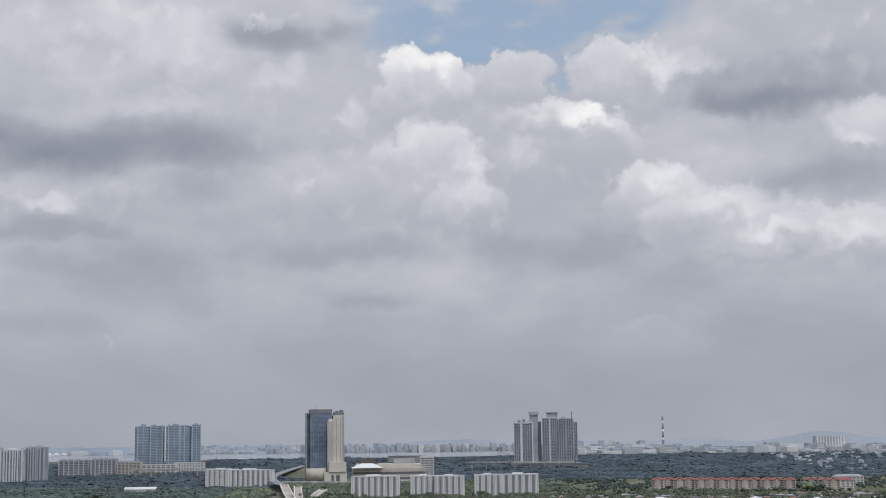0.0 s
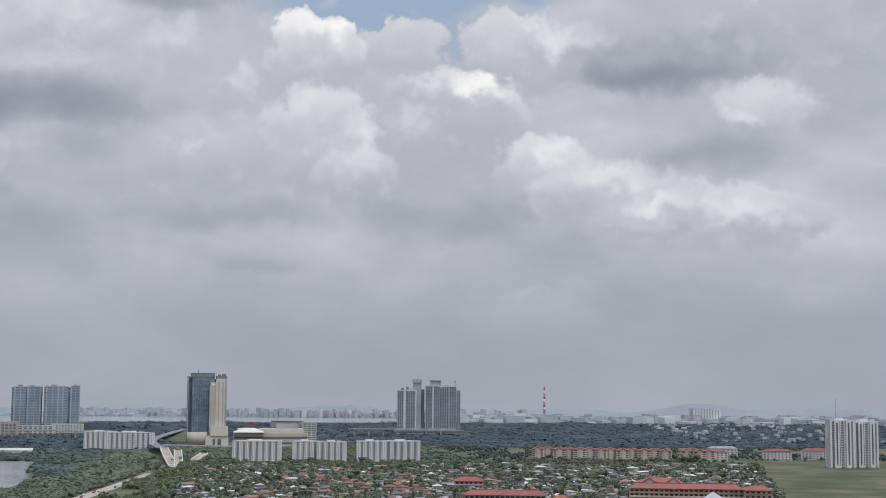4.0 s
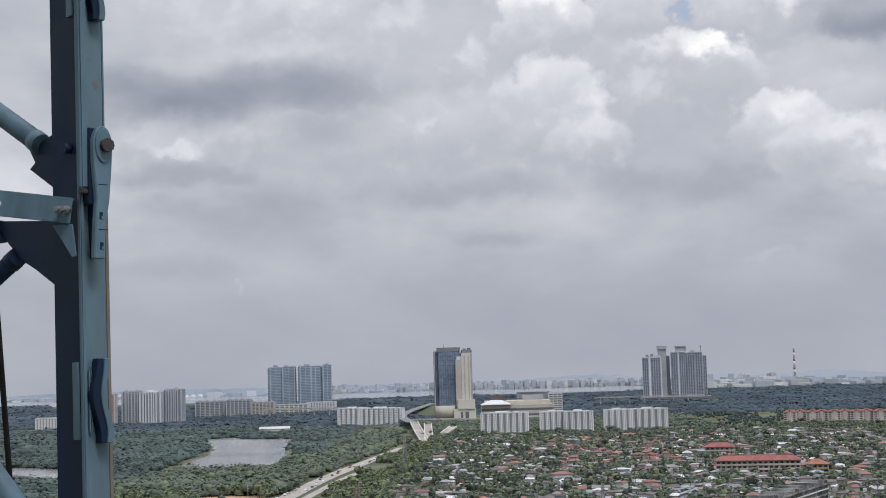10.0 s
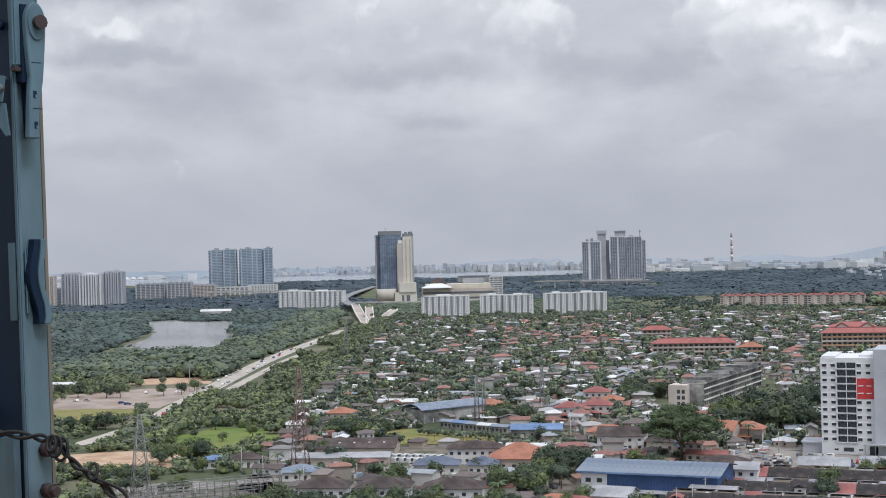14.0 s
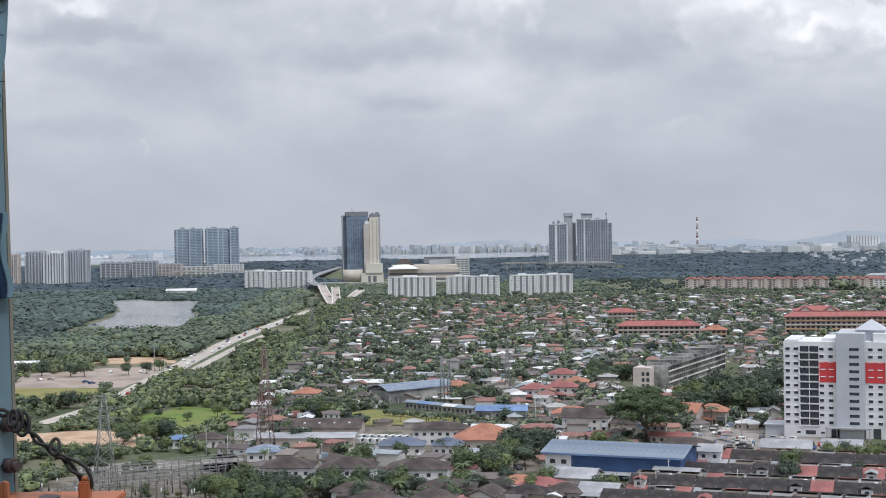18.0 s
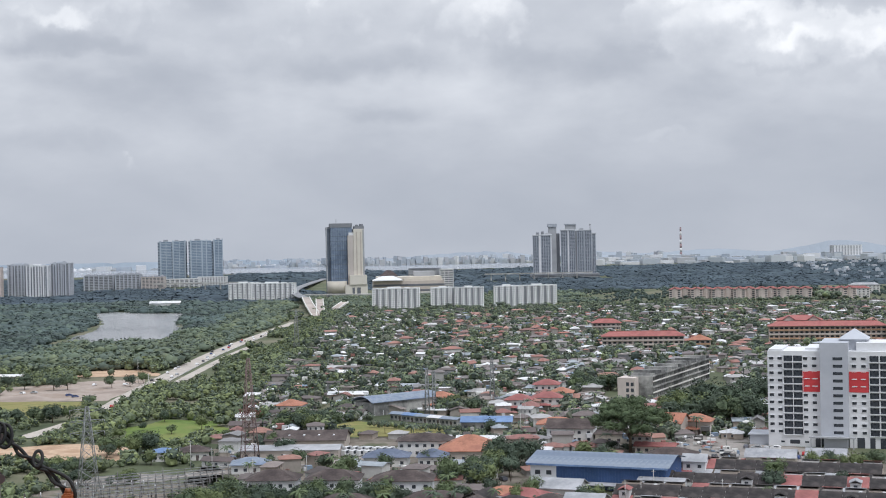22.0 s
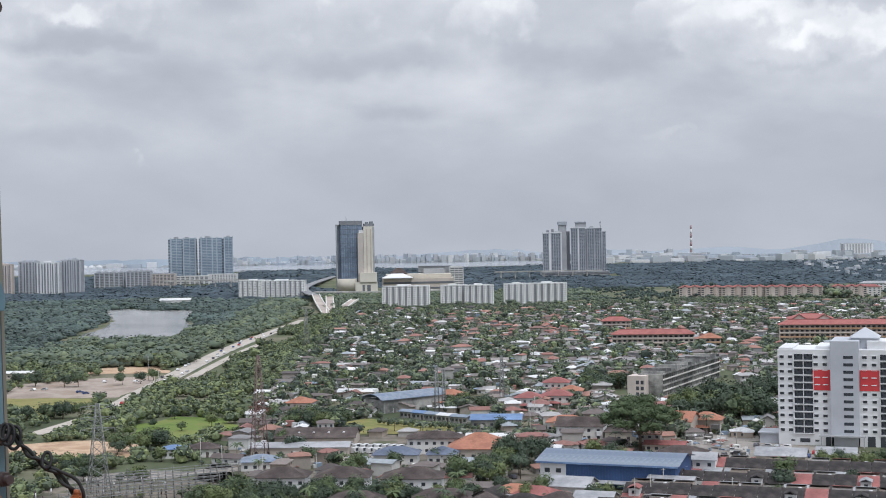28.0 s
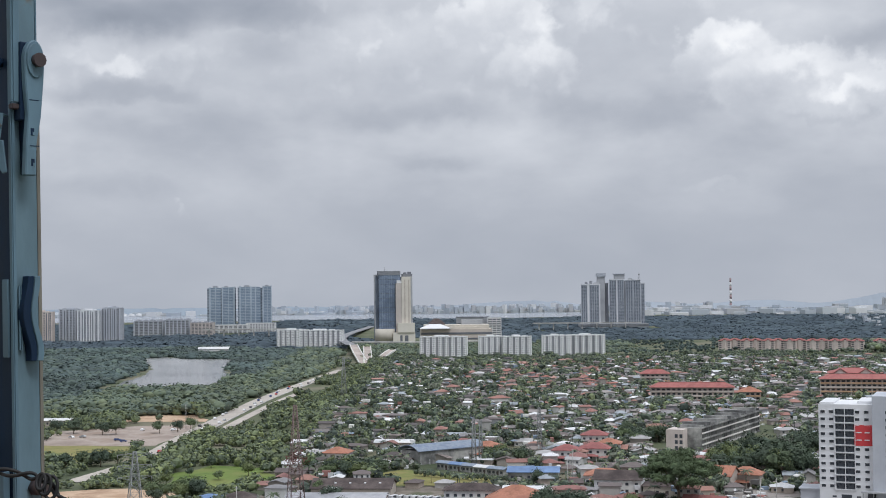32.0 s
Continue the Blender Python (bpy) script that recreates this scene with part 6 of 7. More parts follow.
# long brown hall and its yard
t = villa(-56, 606, -3, 34, 20, 3.6, ROOF_BROWN, "long low hall with a grey-brown sheet roof", 3.2, "gable", TAN, 8, name="hall")
for i in range(5):
    part("roof_light", block((-14 + i * 6.4, -6.2, 5.4, -13.2 + i * 6.4, -4.6, 5.75)), WHITE, t)
villa(-60, 575, -3, 40, 12, 3.6, ROOF_GREY, "long shed with a weathered grey roof", 1.4, "gable", TAN, 8, name="shed")
# market with blue roofs, walls and curved hall
villa(23, 652, -6, 23, 12, 3.6, ROOF_VIVID, "market hall with a bright blue metal roof", 2.0, "gable", STAINED, 6, name="market_hall")
for i in range(5):
    villa(-18 + i * 6.2, 690 - i * 6, -35, 9, 5, 3.0, (ROOF_BLUE, ROOF_VIVID, ROOF_BLUE, OFF_WHITE, ROOF_BLUE)[i], "open market stall with a blue canopy roof", 0.9, "gable", STAINED, group="market stalls", name="market_stall")
t = thing("curved_hall", "long grey hall with a curved metal roof", "hall", pose(-21, 726, 0, 0, 0, 38))
part("wall", block((-20, -8, -0.3, 20, 8, 6.5)), STAINED, t)
bm = bmesh.new()
last = None
for i in range(11):
    a = -9 + 18 * i / 10
    row = [bm.verts.new((sx, a, 6.6 + 2.6 * (1 - (a / 9) ** 2) + dz)) for sx, dz in ((-22, 0), (22, 0), (22, 0.25), (-22, 0.25))]
    if last:
        for k in range(4):
            bm.faces.new((last[k], last[(k + 1) % 4], row[(k + 1) % 4], row[k]))
    last = row
bmesh.ops.recalc_face_normals(bm, faces=bm.faces)
part("roof", bm, ROOF_BLUE, t, "curved blue-grey metal roof")
villa(-50, 785, -6, 20, 10, 3.4, OFF_WHITE, "shed with a bright white metal roof", 1.4, "gable", TAN, 4, name="shed")
# pink and orange houses up the slope
for x, y, w, m in ((42, 716, 13, ROOF_RED), (57, 724, 15, ROOF_RED), (66, 745, 12, ROOF_ORANGE), (2, 735, 14, ROOF_ORANGE), (-74, 712, 13, ROOF_ORANGE), (62, 790, 14, ROOF_RED)):
    villa(x, y, -10, w, 11, 6.2, m, "two-storey house with a red tiled hipped roof", 2.6, "hip", OFF_WHITE, 4, 4, "red-roofed houses")
villa(54, 634, -8, 17, 11, 4.2, ROOF_ORANGE, "villa with an orange roof and white columns", 2.6, "hip", OFF_WHITE, 7, 3)
villa(58, 606, -14, 20, 13, 6, ROOF_BROWN, "two-storey house with a steep brown roof", 3.4, "gable", OFF_WHITE, 5)
villa(76, 600, -14, 16, 12, 4, ROOF_BROWN, "bungalow with a weathered brown roof", 2.6, "hip", BEIGE, 4)
villa(104, 618, -30, 11, 12, 5.6, ROOF_ORANGE, "villa with a steep orange tiled roof", 4.0, "gable", TAN, 3, 3)
villa(115, 622, -20, 13, 10, 5.6, ROOF_ORANGE, "villa with a layered orange tiled roof", 3.0, "hip", TAN, 4, 4)
villa(88, 566, -20, 16, 7, 3, ROOF_RED, "low row of stalls with a dusty red roof", 1.2, "gable", TAN, 5)
villa(90, 540, -20, 18, 12, 3.4, ROOF_BROWN, "bungalow with a dark brown roof beside the forecourt", 2.6, "hip", BEIGE, 4)
villa(126, 530, -20, 18, 10, 3.4, ROOF_GREY, "long low shed with a grey roof by the forecourt", 2.6, "gable", BEIGE, 4)
villa(146, 527, -20, 14, 10, 3.4, ROOF_GREY, "long low shed with a grey roof by the forecourt", 2.8, "gable", BEIGE, 4)

# abandoned walk-up block
t = thing("derelict_block", "derelict mould-stained walk-up block with open galleries", "building", pose(136, 812, 0, 0, 0, 64))
# Solid block; shade behind the galleries is put into its dark colour.
part("core", block((-58, -5.4, -0.3, 58, 5.4, 11.6)), GLASS_DARK, t, "solid core coloured dark as interior shade")
for i in range(5):
    part("gallery", block((-58.5, -7, i * 3, 58.5, 7, i * 3 + 0.28)), STAINED, t)
    part("gallery_rail", block((-58.5, -7.05, i * 3 + 0.28, 58.5, -6.9, i * 3 + 1.0)), PALE_CONCRETE if i % 2 else STAINED, t)
for i in range(30):
    part("cross_wall", block((-58.4 + i * 4, -6.6, 0, -57.6 + i * 4, 6.6, 12.6 + (i * 37 % 5) * 0.6)), STAINED, t)
t = thing("stair_block", "pale end block with arched openings", "building", pose(104, 762, 0, 0, 0, -24))
part("wall", block((-4, -7, -0.3, 5.6, 6, 12.0)), CREAM, t)
for i in range(3):
    for x in (1.6, 4.2):
        part("opening", block((x - 0.8, -7.06, 1.2 + i * 3.2, x + 0.8, -7.0, 3.2 + i * 3.2)), GLASS_DARK, t)


# orange schools with long galleries
def school(x, y, turn, w, d, floors, label, roof=ROOF_SALMON, gallery=TAN_ORANGE):
    t = thing("school_block", label, "school", pose(x, y, 0, 0, 0, turn), "school blocks")
    h = floors * 3.4
    part("wall", block((-w / 2, -d / 2 + 2, -0.3, w / 2, d / 2, h)), CREAM, t)
    for f in range(floors):
        part("gallery", block((-w / 2, -d / 2, f * 3.4 - 0.2, w / 2, -d / 2 + 2, f * 3.4), (-w / 2, -d / 2, f * 3.4, w / 2, -d / 2 + 0.15, f * 3.4 + 1.0)), gallery if f % 2 else CREAM, t)
        pane_row(t, int(w / 4), -w / 2, w / 2, -d / 2 + 1.98, f * 3.4 + 1.0, 2.4, 1.5)
    for i in range(int(w / 8) + 1):
        part("pillar", block((-w / 2 + i * 8 - 0.2, -d / 2 - 0.05, -0.3, -w / 2 + i * 8 + 0.2, -d / 2 + 0.3, h)), TAN, t)
    part("roof", hip(bmesh.new(), w, d, h + 0.02, 3.6, 1.1), roof, t)
    part("roof_ridge", block((-w / 2 + d / 2, -0.25, h + 3.7, w / 2 - d / 2, 0.25, h + 4.1)), roof, t)
    return t


school(164, 1112, -8, 64, 12, 3, "long three-storey school block with a faded red roof", ROOF_SALMON, CREAM)
school(208, 1106, -8, 16, 14, 2, "short school block with an orange roof", ROOF_ORANGE)
school(318, 1140, -12, 92, 14, 4, "long four-storey orange school block with a red roof")
t = school(304, 1172, -12, 36, 22, 5, "tall school hall with a stepped red roof")
for x in (-9, 11):
    part("cross_gable", gable(bmesh.new(), 10, 15, 17.2, 3.6, 0.6, 0.3, "y"), ROOF_SALMON, t, "", pose(x, -6, 0))
    part("gable_wall", plate([(-5, 17.0), (5, 17.0), (0, 20.4)], -13.3, -13.0, 0), CREAM, t, "", pose(x, 0, 0))
    part("gable_window", block((x - 1.6, -13.4, 12.6, x + 1.6, -11, 17.0)), GLASS_HAZED, t)
school(372, 1120, -12, 22, 14, 4, "school wing with a red roof")
school(158, 1300, -4, 26, 12, 3, "three-storey block with a red roof among trees")

# red-roofed flats on the far side of the town
for i in range(16):
    a = i / 12 + (0.09 if i > 12 else 0)
    x, y = 345 + 170 * a, 2012 - 64 * a
    t = thing("red_roofed_flats", "cream five-storey flats with red hipped roofs", "building", pose(x, y + (i % 2) * 9, 0, 0, 0, -20 + (i % 3) * 5), "red-roofed flats")
    part("wall", block((-8.5, -6, -0.3, 8.5, 6, 14.5)), CREAM, t)
    part("roof", hip(bmesh.new(), 17, 12, 14.52, 3.0, 0.8), ROOF_RED, t)
    for f in range(5):
        pane_row(t, 2, -12, 12, -6.03, 1.0 + f * 2.8, 3.4, 1.4)
    part("stair_bay", block((-1.8, -7.2, 0, 1.8, -6.02, 15.4)), CREAM, t)
    part("bay_roof", gable(bmesh.new(), 4.0, 8, 15.42, 2.0, 0.3, 0.15, "y"), ROOF_RED, t, "", pose(0, -3.2, 0))
for x, y, w in ((590, 1960, 34), (640, 2090, 44), (690, 1990, 40), (760, 2010, 50)):
    t = thing("walk_up_flats", "pale walk-up flats with a hipped roof", "building", pose(x, y, 0, 0, 0, -14), "pale walk-up flats")
    part("wall", block((-w / 2, -7, -0.3, w / 2, 7, 13)), OFF_WHITE, t)
    part("roof", hip(bmesh.new(), w, 14, 13.02, 3.2, 0.8), ROOF_GREY if x == 640 else ROOF_RED, t)
    for f in range(4):
        pane_row(t, int(w / 5), -w / 2, w / 2, -7, 1.0 + f * 3.1, 2.4, 1.4)
# boat house at the lake and sheds at the mangrove edge
villa(-393, 2050, 2, 44, 14, 8, OFF_WHITE, "long white boat shed at the lake", 3, "gable", OFF_WHITE, 8, name="boat_shed")
villa(-292, 940, 4, 30, 9, 3.4, OFF_WHITE, "long shed with a pale metal roof at the yard", 1.2, "gable", TAN, 5, name="shed")

# small houses, sheds and lean-tos that fill the blocks between
rs = random.Random(88)
made = 0
for i in range(2500):
    x, y = rs.uniform(-98, 128), rs.uniform(446, 700)
    if made >= 95 or x > 0.225 * y or x < -0.16 * y or (x > 18 and y < 520) or (x > -62 and y < 466) or not clear(x, y, 8) or any(math.hypot(x - a, y - b) < c + 6.5 for a, b, c in PLACED):
        continue
    made += 1
    PLACED.append((x, y, 5.0))
    t = thing("small_house", "small town house or shed with a weathered roof", "house", pose(x, y, 0, 0, 0, rs.choice((0, 90, 180)) - 8 + rs.uniform(-20, 20)), "small houses")
    t.scale = (rs.uniform(0.55, 0.95), rs.uniform(0.5, 0.85), rs.uniform(0.7, 0.95))
    for name, data in zip(("wall", "roof", "windows"), HOUSE_PARTS[rs.randrange(SHAPES)]):
        link(name, data, t)

# hedges and bushes in the near yards
rows = []
for _ in range(1500):
    x, y = rs.uniform(-100, 165), rs.uniform(448, 700)
    if len(rows) < 420 and x < 0.27 * y and clear(x, y, 8) and not any(math.hypot(x - a, y - b) < c + 1.0 for a, b, c in PLACED) and not (x > 48 and y < 530):
        q = rs.uniform(1.4, 3.6)
        rows.append((rs.randrange(8), x, y, -0.1 * q, rs.uniform(0, 6.28), q * rs.uniform(0.9, 1.5), q * rs.uniform(0.9, 1.5), q))
for i in range(26):
    x = -32 + i * 2.2
    rows.append((rs.randrange(8), x, 664 - i * 1.35 + rs.uniform(-1, 1), 0, rs.uniform(0, 6.28), 3.2, 3.2, rs.uniform(2.6, 4.4)))
stuff("yard_bushes", "green bushes and hedges in the near yards", "bushes", CLUMPS, rows, LEAVES)

# ---- pylons, poles and wires ----


def lattice_pylon(x, y, h, spread, mat, label, turn=20, arms=3, reach=6.0):
    t = thing("pylon", label, "pylon", pose(x, y, 0, 0, 0, turn), "transmission pylons")
    top = 0.9
    for sx in (-1, 1):
        for sy in (-1, 1):
            part("leg", tube(bmesh.new(), (sx * spread, sy * spread, -0.3), (sx * top * 0.6, sy * top * 0.6, h), 0.17, 0.12, 5), mat, t)
    n = 9
    for i in range(n):
        z0, z1 = h * (1 - (1 - i / n) ** 1.25), h * (1 - (1 - (i + 1) / n) ** 1.25)
        r0, r1 = spread + (top * 0.6 - spread) * z0 / h, spread + (top * 0.6 - spread) * z1 / h
        for a, b in (((-1, -1), (1, -1)), ((1, -1), (1, 1)), ((1, 1), (-1, 1)), ((-1, 1), (-1, -1))):
            part("brace", tube(bmesh.new(), (a[0] * r0, a[1] * r0, z0), (b[0] * r1, b[1] * r1, z1), 0.08, None, 4, False), mat, t)
            part("brace", tube(bmesh.new(), (b[0] * r0, b[1] * r0, z0), (a[0] * r1, a[1] * r1, z1), 0.08, None, 4, False), mat, t)
            part("strut", tube(bmesh.new(), (a[0] * r1, a[1] * r1, z1), (b[0] * r1, b[1] * r1, z1), 0.05, None, 4, False), mat, t)
    for k in range(arms):
        z = h * (0.98 - 0.13 * k)
        bm = bmesh.new()
        for s in (-1, 1):
            tube(bm, (0, 0, z), (s * reach, 0, z - 0.3), 0.14, 0.08, 5)
            tube(bm, (0, 0, z - 1.8), (s * reach, 0, z - 0.3), 0.10, 0.08, 5)
            tube(bm, (s * reach, 0, z - 0.3), (s * reach, 0, z - 1.8), 0.12, 0.12, 5)
        part("cross_arm", bm, mat, t)
    return t


lattice_pylon(-124, 498, 31, 3.6, STEEL_GREY, "galvanised lattice transmission pylon beside the substation", 25)
lattice_pylon(-75, 560, 42, 3.2, RED_STEEL, "rust-red lattice pylon above the houses", 25, 0)
lattice_pylon(-5, 706, 24, 1.2, STEEL_GREY, "slim grey lattice mast above the market", 10, 0)
lattice_pylon(-1.5, 709, 22, 1.0, STEEL_GREY, "slim grey lattice mast above the market", 10, 0)
lattice_pylon(30, 760, 24, 1.4, STEEL_GREY, "slim grey lattice mast among the houses", 10, 0)
lattice_pylon(-117, 1180, 34, 2.4, STEEL_GREY, "galvanised lattice pylon near the highway", 15, 3, 5)

# substation: gantries, posts and insulators in rows
sub = random.Random(9)
for i in range(7):
    y = 452 + i * 8
    t = thing("substation_gantry", "dull grey-brown steel substation gantry with busbars", "gantry", pose(-104 + i * 1.0, y, 0, 0, 0, 24), "substation gantries")
    for k in range(7):
        part("post", tube(bmesh.new(), (-24 + k * 8, 0, -0.2), (-24 + k * 8, 0, 7.4 + (k % 2)), 0.22, 0.18, 6), GANTRY, t)
        part("insulator", tube(bmesh.new(), (-24 + k * 8, 0.5, 5.2), (-24 + k * 8, 0.5, 6.4), 0.22, 0.16, 6), ROOF_BROWN, t)
    for z in (5.4, 6.4, 7.2):
        part("busbar", tube(bmesh.new(), (-25, 0, z), (25, 0, z + 0.3), 0.10, None, 5), STEEL_GREY if z > 6 else GANTRY, t)
for i in range(26):
    x, y = -140 + sub.random() * 62, 446 + sub.random() * 56
    t = thing("switchgear_post", "grey insulator post of the substation", "post", pose(x, y, 0), "switchgear posts")
    part("stem", tube(bmesh.new(), (0, 0, -0.2), (0, 0, 3.0), 0.2, 0.15, 6), GANTRY, t)
    part("insulator", tube(bmesh.new(), (0, 0, 3.0), (0, 0, 4.8), 0.3, 0.18, 8), (ROOF_BROWN, OFF_WHITE)[i % 2], t)
patch("paved_substation", [(-145, 440), (-72, 440), (-72, 500), (-100, 520), (-145, 505)], YARD, "grassy gravel yard of the substation", 0.07, 2, "ground")
for x, y, h in ((-66, 500, 11), (-84, 522, 12), (-48, 512, 10), (36, 610, 14), (60, 452, 9), (72, 470, 9), (66, 458, 9), (110, 566, 10), (118, 574, 10), (92, 455, 8), (-96, 545, 12), (40, 640, 15), (-168, 820, 14), (-192, 905, 16)):
    t = thing("utility_pole", "pale concrete utility pole with a crossbar", "utility pole", pose(x, y, 0, 0, 0, x * 7 % 60), "utility poles")
    part("pole", tube(bmesh.new(), (0, 0, -0.3), (0, 0, h), 0.16, 0.11, 7), CONCRETE, t)
    part("crossbar", block((-0.9, -0.07, h - 0.6, 0.9, 0.07, h - 0.45)), STEEL_GREY, t)

# ---- vehicles ----


def car(x, y, turn, size=1.0, van=False):
    t = thing("car" if not van else "van", "white delivery van parked in the yard" if van else "parked or passing car", "van" if van else "car", pose(x, y, 0.32 if abs(x + 178) < 25 else 0.1, 0, 0, turn), "vehicles")
    l, h = (5.6, 2.3) if van else (4.3, 1.45)
    body = bmesh.new()
    prof = [(-l / 2, 0.35), (l / 2, 0.35), (l / 2, 0.8), (l * 0.30, 0.95), (l * 0.14, h), (-l * 0.36, h), (-l * 0.48, 0.95)] if not van else [(-l / 2, 0.35), (l / 2, 0.35), (l / 2, 1.1), (l * 0.36, h), (-l / 2, h)]
    a, b = [body.verts.new((px, -0.88, pz)) for px, pz in prof], [body.verts.new((px, 0.88, pz)) for px, pz in prof]
    body.faces.new(a)
    body.faces.new(b[::-1])
    for i in range(len(prof)):
        j = (i + 1) % len(prof)
        body.faces.new((a[j], a[i], b[i], b[j]))
    part("body", body, OFF_WHITE if van else CAR, t)
    part("window_glass", block((-l * 0.3, -0.9, 0.95, l * 0.14, 0.9, h - 0.12)), GLASS_DARK, t)
    for sx in (-0.32, 0.32):
        for sy in (-0.85, 0.65):
            part("wheel", tube(bmesh.new(), (l * sx, sy, 0.32), (l * sx, sy + 0.2, 0.32), 0.32, None, 10), RUBBER, t)
    return t


proto = car(-178, 770, 92)
rc = random.Random(21)
for i in range(34):
    y = 705 + i * 21 + rc.uniform(-7, 7)
    lane = rc.choice((-4.2, -1.2, 1.8, 4.6))
    copy_thing(proto, pose(highway_x(y) + lane, y, 0.32, 0, 0, 90 + rc.uniform(-2, 2)))
for i in range(6):
    copy_thing(proto, pose(rc.uniform(-262, -195), rc.uniform(825, 905), 0.1, 0, 0, rc.uniform(0, 180)))
for i in range(16):
    copy_thing(proto, pose(108 + rc.uniform(0, 45), 528 + rc.uniform(0, 48), 0.1, 0, 0, rc.choice((70, 160)) + rc.uniform(-5, 5)))
for i in range(14):
    copy_thing(proto, pose(-60 + rc.uniform(0, 110), 500 + rc.uniform(0, 40), 0.12, 0, 0, rc.uniform(0, 180)))
lorry = car(-30, 585, 20, van=True)
for i in range(20):
    copy_thing(lorry, pose(-44 + (i % 10) * 3.1 + rc.uniform(-0.4, 0.4), 578 + (i // 10) * 10 + (i % 10) * -0.8, 0.1, 0, 0, 62 + rc.uniform(-6, 6)))

# ---- the nearer trees, one by one ----
CROWNS = [mesh_of("crown", leaf_crown(200 + i, 9, 8, 260, 5, 0.36), LEAF_ANY) for i in range(6)]
TRUNKS = [mesh_of("trunk", trunk(210 + i, 4.2, 0.28), BARK) for i in range(3)]
PALMS = [mesh_of("crown", palm_crown(220 + i, 3.6), LEAF_ANY) for i in range(2)]
STEMS = [mesh_of("trunk", trunk(230 + i, 7.0, 0.18, 0), BARK) for i in range(2)]


def tree(x, y, s, r, label="leafy green broad-crowned tree", palm=False):
    t = thing("palm_tree" if palm else "tree", "tall palm with drooping fronds" if palm else label, "tree", pose(x, y, 0, 0, 0, r.uniform(0, 360)), "palms" if palm else "town trees")
    t.scale = (s, s, s * r.uniform(0.85, 1.15))
    if palm:
        link("trunk", r.choice(STEMS), t)
        link("crown", r.choice(PALMS), t, m=pose(0, 0, 7.0))
    else:
        link("trunk", r.choice(TRUNKS), t)
        link("crown", r.choice(CROWNS), t, m=pose(0, 0, 1.1))
    return t


rt = random.Random(77)
count = 0
for i in range(900):
    x, y = rt.uniform(-135, 190), rt.uniform(448, 720)
    if x > 0.32 * y or not clear(x, y, 6) or count > 66:
        continue
    count += 1
    tree(x, y, rt.uniform(0.45, 0.95), rt, palm=rt.random() < 0.16)
for x, y in ((-52, 447), (-45, 449), (-30, 450), (-18, 451), (-2, 449), (5, 452), (18, 451), (-20, 470), (3, 474), (-70, 520), (-40, 530), (26, 506), (64, 520), (-84, 560), (-24, 640), (70, 650), (-66, 690), (-80, 668)):
    tree(x, y, rt.uniform(0.7, 1.1), rt, palm=True)
# trees round the sandy yard
for x, y in ((-237, 871), (-229, 873), (-258, 881), (-270, 886), (-193, 885), (-189, 906), (-203, 879), (-222, 717), (-211, 706), (-205, 715), (-194, 709), (-186, 712), (-181, 726)):
    tree(x, y, rt.uniform(0.8, 1.2), rt)
# bushes in the meadow
for x, y in ((-140, 668), (-132, 640), (-118, 690), (-124, 655), (-112, 668), (-136, 700), (-145, 640), (-108, 640)):
    tree(x, y, rt.uniform(0.35, 0.75), rt)
# groves
for cx, cy, rx, ry, n, lo, hi in ((128, 662, 24, 26, 34, 1.1, 1.9), (30, 538, 10, 9, 9, 0.9, 1.2), (8, 496, 9, 7, 7, 0.8, 1.1), (-67, 456, 14, 6, 20, 0.8, 1.15), (-122, 516, 14, 8, 9, 0.4, 0.7), (-140, 545, 10, 12, 8, 0.5, 0.8), (-96, 470, 12, 14, 7, 0.25, 0.4), (-36, 462, 6, 5, 4, 0.7, 0.9), (148, 514, 14, 6, 12, 0.6, 0.9), (10, 720, 12, 14, 9, 0.7, 1.05), (-62, 660, 14, 20, 14, 0.8, 1.2), (46, 455, 4, 3, 3, 0.6, 0.8), (-12, 446, 26, 5, 16, 0.45, 0.75), (-60, 444, 16, 4, 10, 0.5, 0.8), (6, 470, 12, 6, 7, 0.5, 0.8), (62, 545, 8, 8, 6, 0.6, 0.9), (-130, 590, 14, 10, 8, 0.7, 1.0), (92, 800, 14, 24, 14, 0.9, 1.3), (180, 720, 24, 40, 10, 0.9, 1.5), (-42, 462, 12, 5, 10, 0.7, 1.0), (-18, 460, 9, 4, 6, 0.7, 0.95), (22, 520, 9, 12, 9, 0.8, 1.1)):
    for _ in range(n):
        a, q = rt.uniform(0, 6.283), math.sqrt(rt.random())
        tree(cx + rx * q * math.cos(a), cy + ry * q * math.sin(a), rt.uniform(lo, hi), rt)
RAIN_LOBES = [mesh_of("crown_lobe", leaf_crown(310 + i, 9.5, 6.0, 330, 5, 0.34), LEAF_DARK) for i in range(3)]
# the great spreading rain tree
t = thing("rain_tree", "great spreading rain tree with a dark umbrella crown", "tree", pose(78, 569, 0))
part("trunk", trunk(300, 8.5, 0.75, 7, 8.5), BARK, t)
for k in range(24):
    a, q = k * 2.4, math.sqrt((k + 0.5) / 24)
    link("crown_lobe", RAIN_LOBES[k % 3], t, m=pose(13.2 * q * math.cos(a), 13.2 * q * math.sin(a), 17.0 - 8.0 * q * q - (k % 3) * 0.7, 0, 0, k * 50))
# bare red-brown tree
t = thing("bare_tree", "half-bare red-brown tree among houses", "tree", pose(-86, 640, 0))
part("trunk", trunk(302, 7, 0.35, 6, 4), BARK, t)
part("crown", leaf_crown(303, 11, 11, 120, 4, 0.45, core=False), RED_TREE, t, "thin red-brown crown", pose(0, 0, 5))

# ---- the blue steel crane mast close by, and what is fixed to it ----
MY = 5.0


